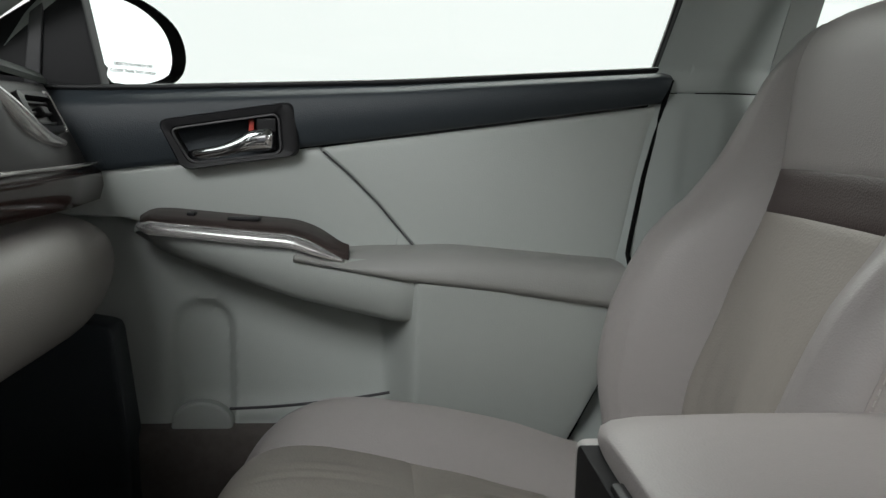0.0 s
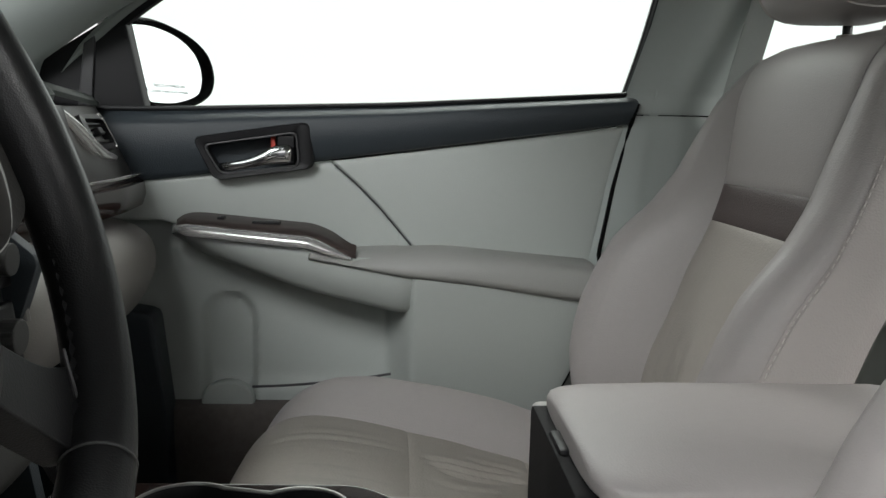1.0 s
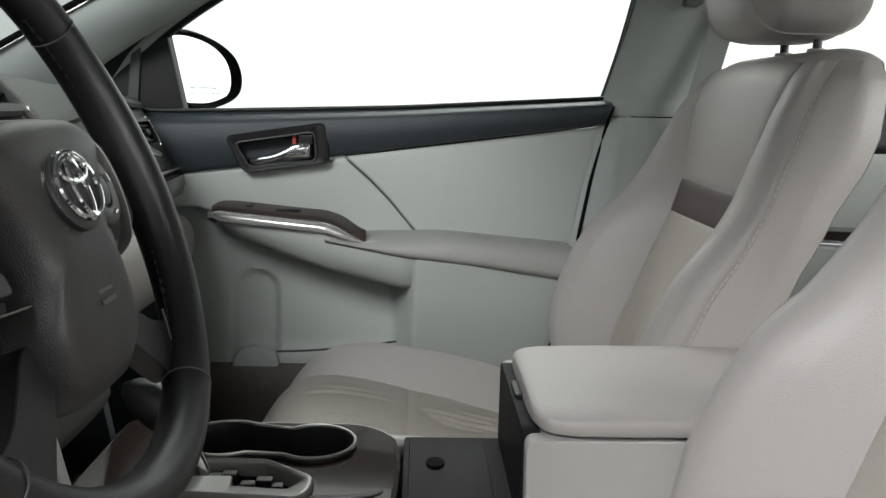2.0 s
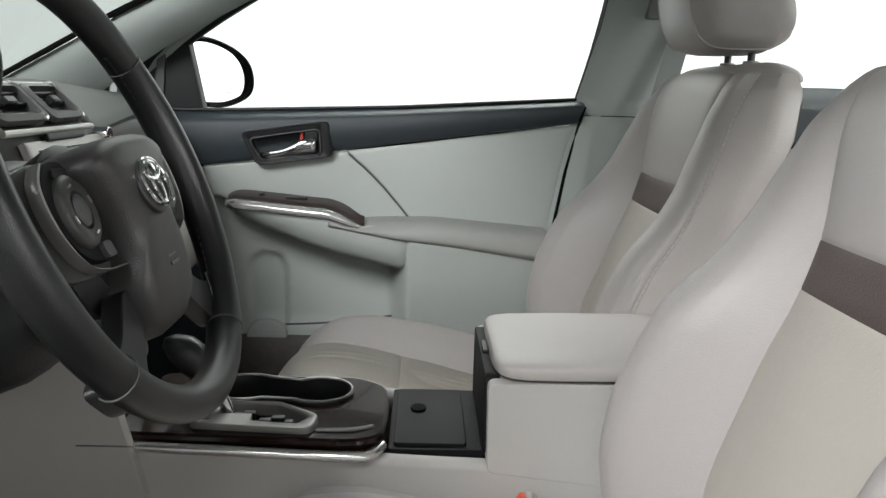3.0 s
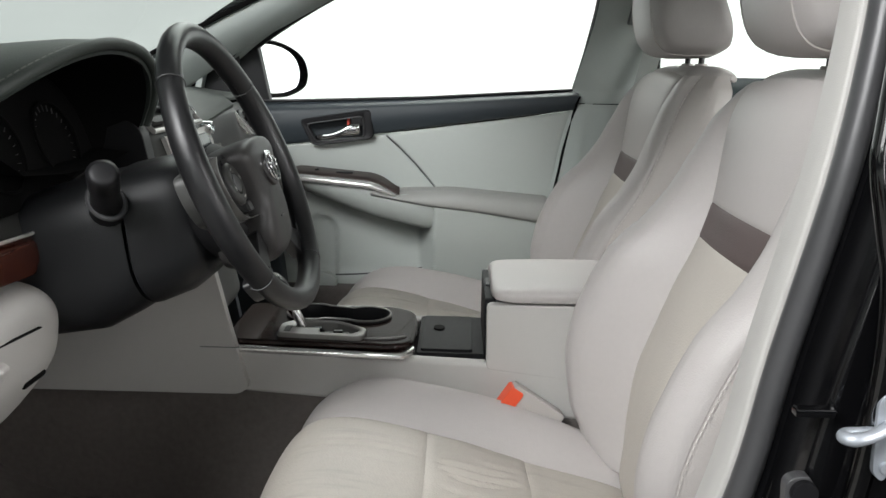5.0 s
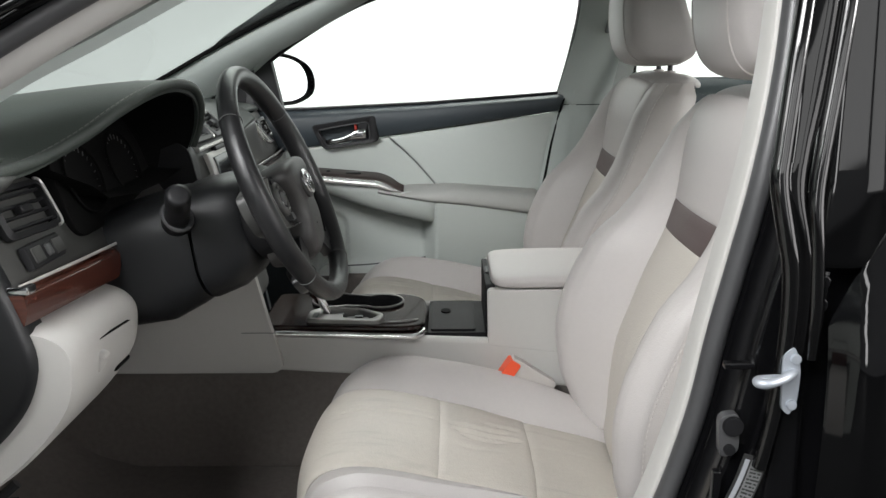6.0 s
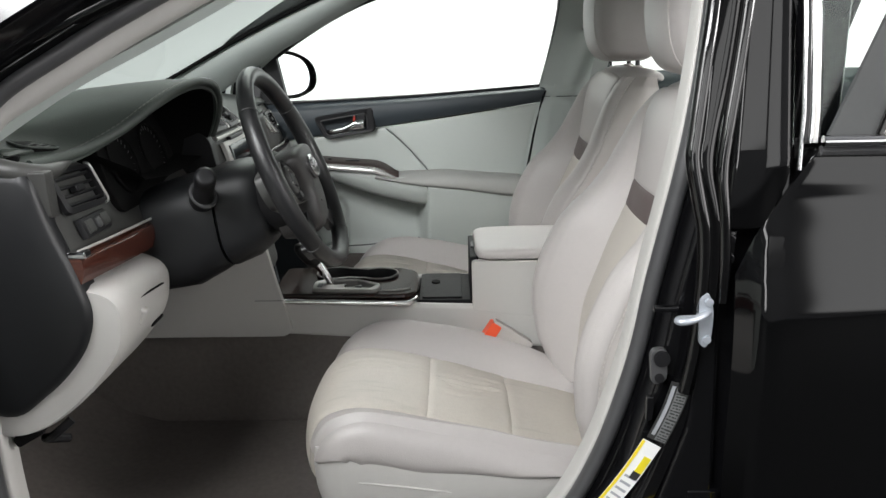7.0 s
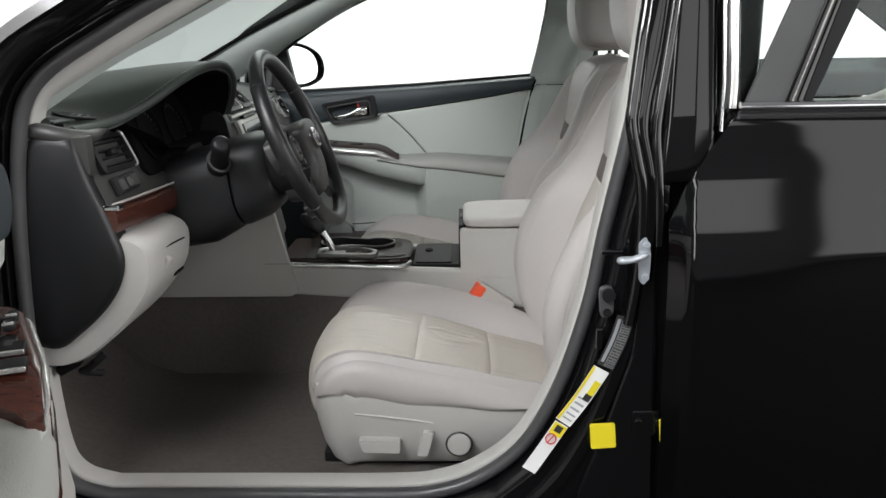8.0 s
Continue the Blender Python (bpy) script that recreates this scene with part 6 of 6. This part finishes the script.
# armrest box
part("box_front", prism(rounded([(-0.112, 0.555), (0.112, 0.555), (0.112, 0.663), (-0.112, 0.663)], 0.012), "yz", 0.1175, 0.137, 0.004), TRAY, console, "black front of the armrest box")
part("armrest_box", prism(rounded([(0.1225, 0.54), (0.47, 0.50), (0.49, 0.66), (0.1205, 0.658)], 0.01), "xz", -0.131, 0.131, 0.012, 3), PLASTIC, console, "light grey armrest box")
rings = []
for x, k in ((0.129, 0.42), (0.1315, 0.62), (0.137, 0.8), (0.147, 0.92), (0.167, 0.99), (0.195, 1.0), (0.25, 1.0), (0.38, 1.0), (0.47, 0.99), (0.49, 0.9), (0.496, 0.6)):
    zt, zb = 0.684 + 0.005 * step(0.1, 0.3, x), 0.660
    zm, hh = (zt + zb) / 2, (zt - zb) / 2
    rings.append([(x, 0.134 * (0.38 + 0.62 * k) * math.copysign(abs(math.cos(a)) ** 0.5, math.cos(a)), zm + hh * k * math.copysign(abs(math.sin(a)) ** ((1.5 if math.cos(a) > 0 else 0.66) if math.sin(a) > 0 else 0.3), math.sin(a)) + 0.003 * math.sin(a)) for a in np.linspace(0, 2 * math.pi, 41)[:-1]])
lid = part("armrest_lid", loft(rings), LEATHER, console, "padded grey leather armrest lid", 75)
part("stitching", stitches(cr([(0.141, -0.108, 0.6748), (0.16, -0.121, 0.6785), (0.25, -0.122, 0.6822), (0.48, -0.122, 0.6828)], 40), (0, -0.7, 0.7)), THREAD, lid, "stitched seam on the lid")
part("lid_latch", rbox((0.126, 0.0, 0.662), (0.012, 0.05, 0.012), 0.004), BLACK, lid, "black lid latch")

# ---- passenger side pillar with seat belt ----
def pillar(u, v):
    z = lerp(0.30, 1.36, v)
    x0 = float(np.interp(z, [0.3, 0.444, 0.58, 0.70, 0.846, 0.966, 1.158, 1.36], [0.17, 0.25, 0.305, 0.33, 0.357, 0.386, 0.434, 0.47]))
    y = 0.712 - 0.28 * max(z - 1.0, 0) - 0.022 * math.sin(math.pi * u) - 0.012 * step(0.97, 0.93, z)
    x = lerp(x0 - 0.035, x0 + 0.155, u)
    c = 0.415 + 0.10 * (z - 0.88)
    dent = step(0.030, 0.010, abs(x - c)) * step(0.79, 0.84, z) * step(0.952, 0.928, z)
    return (x, y + 0.004 * dent, z)


for nm, v0, v1, lab in (("upper_pillar_trim", 0.6295, 1.0, "grey upper pillar trim"), ("lower_pillar_trim", 0.0, 0.628, "grey lower pillar trim")):
    part(nm, slab(lambda u, v, a=v0, b=v1: pillar(u, lerp(a, b, v)), 44, 60, 0.006, 0.002, 0.006), TRIM, body, lab)
part("belt_slot", prism(rounded([(0.478, 1.165), (0.510, 1.165), (0.533, 1.27), (0.497, 1.27)], 0.008), "xz", 0.620, 0.66, 0.004), BELTSLOT, body, "dark belt guide slot")
part("trim_backing", rbox((0.425, 0.748, 0.955), (0.085, 0.012, 0.09), 0.002), DARK, body, "dark backing behind the trim seam")
belt = thing("seat_belt", (0.53, 0.68, 0.4), "grey seat belt hanging beside the pillar", "seat belt")
part("webbing", slab(lambda u, v: (lerp(0.505, 0.552, u) + 0.19 * (lerp(0.40, 1.22, v) - 1.0) * (1 if v > 0.7 else 0.35), 0.655 - 0.12 * max(lerp(0.40, 1.22, v) - 1.0, 0), lerp(0.40, 1.22, v)), 4, 20, 0.002, 0.0), BELT, belt, "grey woven webbing")
part("guide_loop", rbox((0.575, 0.632, 1.225), (0.065, 0.02, 0.03), 0.007, 3), BLACK, belt, "black belt guide loop")
part("loop_bolt", disc((0.575, 0.618, 1.238), 0.014, 0.012, 20, "y", 0.003), BLACK, belt)

# ---- rear doors ----
def rear_inner(s, door):
    part("upper_trim", slab(lambda u, v: (lerp(0.56, 1.75 if s > 0 else 1.45, u), s * (0.705 + 0.04 * step(0.7, 1, v)), lerp(0.915, 1.04 if s > 0 else 1.005, v)), 14, 8, 0.02, 0.004, 0.01, flip=s < 0), SLATE, door, "dark slate rear door top trim")
    part("inner_panel", slab(lambda u, v: (lerp(0.56, 1.75 if s > 0 else 1.40, u), s * 0.712, lerp(0.30, 0.905, v)), 14, 12, 0.02, 0.004, 0.01, flip=s < 0), DOOR_GREY, door, "grey rear door panel")
    part("armrest", prism(rounded([(0.66, 0.62), (1.28, 0.62), (1.28, 0.715), (0.66, 0.735)], 0.02), "xz", s * 0.63, s * 0.715, 0.014, 3), DOOR_GREY, door, "grey rear door armrest")
    part("switch_plate", prism(rounded([(0.68, 0.736), (1.10, 0.722), (1.10, 0.755), (0.68, 0.762)], 0.01), "xz", s * 0.645, s * 0.71, 0.005), WOOD_DARK, door, "dark wood rear switch plate")
    part("bright_strip", tube([(0.68, s * 0.645, 0.738), (0.9, s * 0.641, 0.733), (1.1, s * 0.645, 0.725)], 0.009, 10), CHROME, door, "chrome strip")


rp = thing("rear_door", (0.95, 0.76, 0.28), "closed grey rear passenger door with dark top trim", "car door", "rear doors")
rear_inner(1, rp)
part("shell", prism([(0.45, 0.25), (1.35, 0.25), (1.5, 0.5), (1.52, 1.0), (0.45, 0.99)], "xz", 0.745, 0.87, 0.02), PAINT, rp, "glossy black outer skin")
part("glass", prism([(0.53, 0.99), (1.52, 1.0), (1.45, 1.32), (0.56, 1.36)], "xz", 0.70, 0.704, 0), GLASS, rp, "clear rear door glass").visible_shadow = False
part("division_bar", prism([(1.240, 1.0), (1.264, 1.0), (1.372, 1.34), (1.348, 1.34)], "xz", 0.69, 0.715, 0.004), BLACK, rp, "black window division bar")

part("quarter_trim", prism([(1.43, 1.207), (1.56, 1.112), (1.72, 1.08), (1.66, 1.34), (1.40, 1.34)], "xz", 0.69, 0.712, 0.004), BLACK, rp, "dark quarter trim behind the glass")

rd = thing("rear_door", (0.95, -0.88, 0.25), "closed glossy black rear driver-side door with chrome belt strip", "car door", "rear doors")


SKIN = cr([(1.03, -0.866), (1.0, -0.8685), (0.95, -0.8725), (0.92, -0.877), (0.88, -0.886), (0.84, -0.8955), (0.81, -0.901), (0.775, -0.903), (0.70, -0.904), (0.60, -0.901), (0.50, -0.897), (0.40, -0.888), (0.30, -0.873), (0.22, -0.855)], 120)[::-1]
SKIN_Z, SKIN_Y = SKIN[:, 0], SKIN[:, 1]


def skin_y(x, z):
    """Outer skin of the rear door: a shoulder, a hollow below it and a bulge lower down."""
    front = step(0.52, 0.455, x)
    y = float(np.interp(z, SKIN_Z, SKIN_Y)) + 0.006 * step(0.9, 0.5, x) * step(0.70, 0.86, z) * step(1.0, 0.9, z)
    return y + 0.03 * front * front


def skin(u, v):
    z = lerp(0.24, 1.018, v)
    x0 = float(np.interp(z, [0.24, 0.35, 0.55, 0.84, 0.90, 0.96, 1.0, 1.018], [0.478, 0.47, 0.462, 0.462, 0.485, 0.522, 0.548, 0.56]))
    x = lerp(x0, 1.55, u ** 1.6)
    return (x, skin_y(x, z), z)


part("skin", slab(skin, 46, 60, 0.03, 0.010, 0.016), PAINT, rd, "glossy black sculpted door skin", 60)
rear_inner(-1, rd)
part("belt_strip", tube([(x, -0.878, 1.024 + 0.004 * (x - 0.56)) for x in np.linspace(0.558, 1.5, 16)], 0.008, 10, flat=0.9), CHROME, rd, "chrome belt strip")
part("window_seal", tube([(x, -0.868, 1.010 + 0.004 * (x - 0.56)) for x in np.linspace(0.56, 1.5, 16)], 0.007, 8), RUBBER, rd, "black window seal")
part("pillar_cover", slab(lambda u, v: (lerp(lerp(0.440, 0.466, v), lerp(0.532, 0.528, v), u), -0.862 + 0.16 * max(lerp(0.905, 1.34, v) - 1.0, 0) - 0.007 * math.sin(math.pi * u), lerp(0.905, 1.34, v)), 16, 30, 0.012, 0.004, 0.008), PAINT, rd, "glossy black pillar cover")
for x, mat, r, dy in ((0.538, CHROME, 0.0032, 0.0), (0.5435, PAINT, 0.005, 0.003), (0.550, CHROME, 0.003, 0.002), (0.557, SATIN, 0.0045, 0.006), (0.563, PAINT, 0.003, 0.010)):
    part("frame_strip", tube([(x - 0.004, -0.868 + dy, 0.985 if x < 0.54 else 1.02), (x - 0.002, -0.862 + dy, 1.06), (x - 0.004, -0.845 + dy, 1.18), (x - 0.010, -0.815 + dy, 1.34)], r, 10), mat, rd, "bright vertical window frame strip")
part("glass", prism([(0.55, 1.0), (1.5, 1.0), (1.42, 1.32), (0.55, 1.35)], "xz", -0.842, -0.838, 0), GLASS, rd, "clear rear door glass").visible_shadow = False
for (a0, a1, b0, b1), mat, lab in (((0.568, 0.631, 0.692, 0.731), BAR, "dark grey slanting window divider"), ((0.631, 0.657, 0.731, 0.751), ALU, "pale grey slanting bar in the window"), ((0.657, 0.672, 0.751, 0.794), BLACK, "black slanting bar in the window")):
    part("window_bar", prism([(a0, 1.02), (a1 - 0.001, 1.02), (b1 - 0.001, 1.34), (b0, 1.34)], "xz", -0.862, -0.852, 0.002), mat, rd, lab)
for a0, b0, mat in ((0.633, 0.733, DARK), (0.641, 0.739, SATIN), (0.648, 0.744, DARK)):
    part("bar_line", tube([(a0, -0.8635, 1.025), (b0, -0.8635, 1.335)], 0.0016, 6), mat, rd, "thin line along the window divider")
# latch hole and hinge details at the door's front edge
hinge = part("hinge", rbox((0.452, -0.838, 0.875), (0.03, 0.03, 0.05), 0.006, 2), UNDER, rd, "black upper hinge")
for z in (0.888, 0.862):
    part("hinge_bolt", disc((0.452, -0.856, z), 0.010, 0.012, 12, "y", 0.003), UNDER, hinge, "black hinge bolt")
lowh = part("hinge", rbox((0.446, -0.842, 0.475), (0.05, 0.012, 0.05), 0.006, 2), UNDER, rd, "black lower hinge")
for x in (0.432, 0.468):
    part("hinge_bolt", disc((x, -0.850, 0.478), 0.008, 0.008, 12, "y", 0.003), UNDER, lowh, "black hinge bolt")

# ---- rear bench ----
bench = thing("rear_bench", (1.3, 0, 0.3), "grey leather rear bench seat", "car seat")
part("bench_back", slab(lambda u, v: (lerp(1.22, 1.42, v) - 0.015 * math.cos(6 * math.pi * u), lerp(-0.64, 0.64, u), lerp(0.48, 1.045 - 0.12 * step(0.22, 0.62, abs(lerp(-0.64, 0.64, u))), v)), 30, 12, 0.1, 0.02, 0.05, flip=True), LEATHER, bench, "grey leather bench backrest")
part("bench_cushion", slab(lambda u, v: (lerp(0.86, 1.28, u), lerp(-0.66, 0.66, v), 0.50 - 0.03 * u), 12, 24, 0.16, 0.03, 0.05, flip=False), LEATHER, bench, "grey leather bench cushion")

# ---- driver-side pillar: striker, stickers, plugs ----
striker = thing("door_striker", (0.43, -0.835, 0.775), "zinc-plated door striker bolted to the black pillar", "striker")
part("base_plate", prism(rounded([(0.415, 0.808), (0.427, 0.818), (0.436, 0.79), (0.435, 0.75), (0.427, 0.734), (0.418, 0.742), (0.416, 0.775)], 0.010), "xz", -0.868, -0.854, 0.003, 3), ZINC, striker, "zinc base plate")
part("loop", tube(cr([(0.432, -0.862, 0.786), (0.415, -0.878, 0.785), (0.400, -0.886, 0.783), (0.388, -0.889, 0.782), (0.383, -0.882, 0.781), (0.390, -0.873, 0.780), (0.414, -0.866, 0.778)], 30), 0.0055, 12), ZINC, striker, "zinc wire loop")
for z in (0.803, 0.748):
    part("screw", disc((0.428, -0.869, z), 0.006, 0.006, 14, "y", 0.002), ZINC, striker, "countersunk screw")


def decal(name, line, width, mats, label, y=-0.847):
    """A sticker that follows a line on the pillar; bands of print along it."""
    p = cr(line, 14)
    th = thing(name, (line[-1][0], y, line[-1][1]), label, "sticker")

    def strip(a, b, lo, hi, lift):
        t = bmesh.new()
        rows = []
        for f in np.linspace(a, b, 9):
            k = f * 13
            i = min(int(k), 12)
            c = lerp(p[i], p[i + 1], k - i)
            d = p[min(i + 1, 13)] - p[max(i - 1, 0)]
            d = d / np.linalg.norm(d)
            n = np.array([-d[1], d[0]])
            rows.append([(c[0] + n[0] * w, y - lift, c[1] + n[1] * w) for w in (lo * width, hi * width)])
        back = [[(x, yy + 0.0015, z) for x, yy, z in r] for r in rows]
        rings = [[r[0], r[1], q[1], q[0]] for r, q in zip(rows, back)]
        vs = grid_faces(t, rings, close_v=True)
        t.faces.new(vs[0])
        t.faces.new(vs[-1])
        return t
    for nm, a, b, lo, hi, lift, mat, lab in mats:
        part(nm, strip(a, b, lo, hi, lift), mat, th, lab)
    return th


decal("vin_label", [(0.404, 0.672), (0.392, 0.63), (0.372, 0.582)], 0.030,
      [("backing", 0, 1, -0.5, 0.5, 0.0, INK, "dark printed label"), ("print_block", 0.06, 0.98, -0.12, 0.42, 0.001, GREYLABEL, "block of tiny unreadable print"), ("print_bar", 0.1, 0.9, -0.4, -0.22, 0.001, GREYINK, "pale bar")] +
      [("print_bar", 0.08 + 0.045 * k, 0.10 + 0.045 * k, -0.1 + 0.16 * j + 0.03 * ((k * 7 + j * 3) % 3), 0.02 + 0.16 * j + 0.03 * ((k * 5 + j) % 3), 0.0018, INK, "bar of tiny print") for k in range(20) for j in range(3)],
      "dark grey printed label on the black pillar")
decal("tyre_label", [(0.366, 0.578), (0.335, 0.525), (0.302, 0.478)], 0.030,
      [("backing", 0, 1, -0.5, 0.5, 0.0, WHITE, "white label"), ("yellow_bar", 0.02, 0.98, -0.5, -0.36, 0.001, YELLOW, "yellow edge"), ("yellow_block", 0.22, 0.42, 0.05, 0.42, 0.001, YELLOW, "yellow block"), ("dark_block", 0.42, 0.52, 0.0, 0.42, 0.0012, INK, "dark block")] +
      [("print_bar", 0.5 + 0.09 * k, 0.53 + 0.09 * k, -0.25, 0.35, 0.001, GREYINK, "bar of tiny print") for k in range(5)],
      "white and yellow tyre label on the black pillar")
decal("airbag_label", [(0.300, 0.475), (0.272, 0.43), (0.243, 0.385)], 0.026,
      [("backing", 0, 1, -0.5, 0.5, 0.0, WHITE, "white label"), ("yellow_bar", 0.02, 0.26, -0.46, 0.46, 0.001, YELLOW, "yellow panel"), ("dark_block", 0.06, 0.2, -0.25, 0.25, 0.0018, INK, "dark symbol")],
      "white airbag warning label on the black pillar")
part("prohibition_ring", tube([(0.281 + 0.009 * math.cos(a), -0.849, 0.448 + 0.010 * math.sin(a)) for a in np.linspace(0, 2 * math.pi, 25)[:-1]], 0.0012, 5, True), REDINK, bpy.data.objects["airbag_label"], "red ring symbol")
part("prohibition_bar", tube([(0.275, -0.849, 0.441), (0.287, -0.849, 0.455)], 0.001, 5), REDINK, bpy.data.objects["airbag_label"])
ys = thing("warning_sticker", (0.37, -0.85, 0.43), "plain bright yellow sticker on the black jamb", "sticker")
part("sheet", prism(rounded([(0.348, 0.476), (0.392, 0.478), (0.396, 0.431), (0.352, 0.428)], 0.004), "xz", -0.850, -0.846, 0.0008, 1), YELLOW, ys)
ys2 = thing("warning_sticker", (0.47, -0.85, 0.47), "plain yellow sticker on the rear door edge", "sticker")
part("sheet", prism([(0.464, 0.49), (0.476, 0.50), (0.480, 0.455), (0.468, 0.447)], "xz", -0.868, -0.862, 0.0008, 1), YELLOW, ys2)
plug = thing("body_plug", (0.372, -0.835, 0.695), "dark rubber plug in the pillar", "plug")
part("plate", prism(rounded([(0.358, 0.722), (0.382, 0.726), (0.384, 0.674), (0.362, 0.668)], 0.012), "xz", -0.843, -0.83, 0.004, 3), RUBBER, plug, "dark oval plate")
part("cap", disc((0.374, -0.843, 0.71), 0.012, 0.012, 20, "y", 0.003), TRAY, plug, "round rubber cap")
part("screw", disc((0.372, -0.843, 0.68), 0.007, 0.01, 14, "y", 0.002), TRAY, plug)
slot = thing("latch_bump", (0.385, -0.835, 0.785), "small dark clip on the pillar", "clip")
part("clip", rbox((0.378, -0.836, 0.783), (0.035, 0.012, 0.008), 0.002), UNDER, slot)
part("clip", rbox((0.362, -0.836, 0.63), (0.012, 0.012, 0.04), 0.004), UNDER, slot)
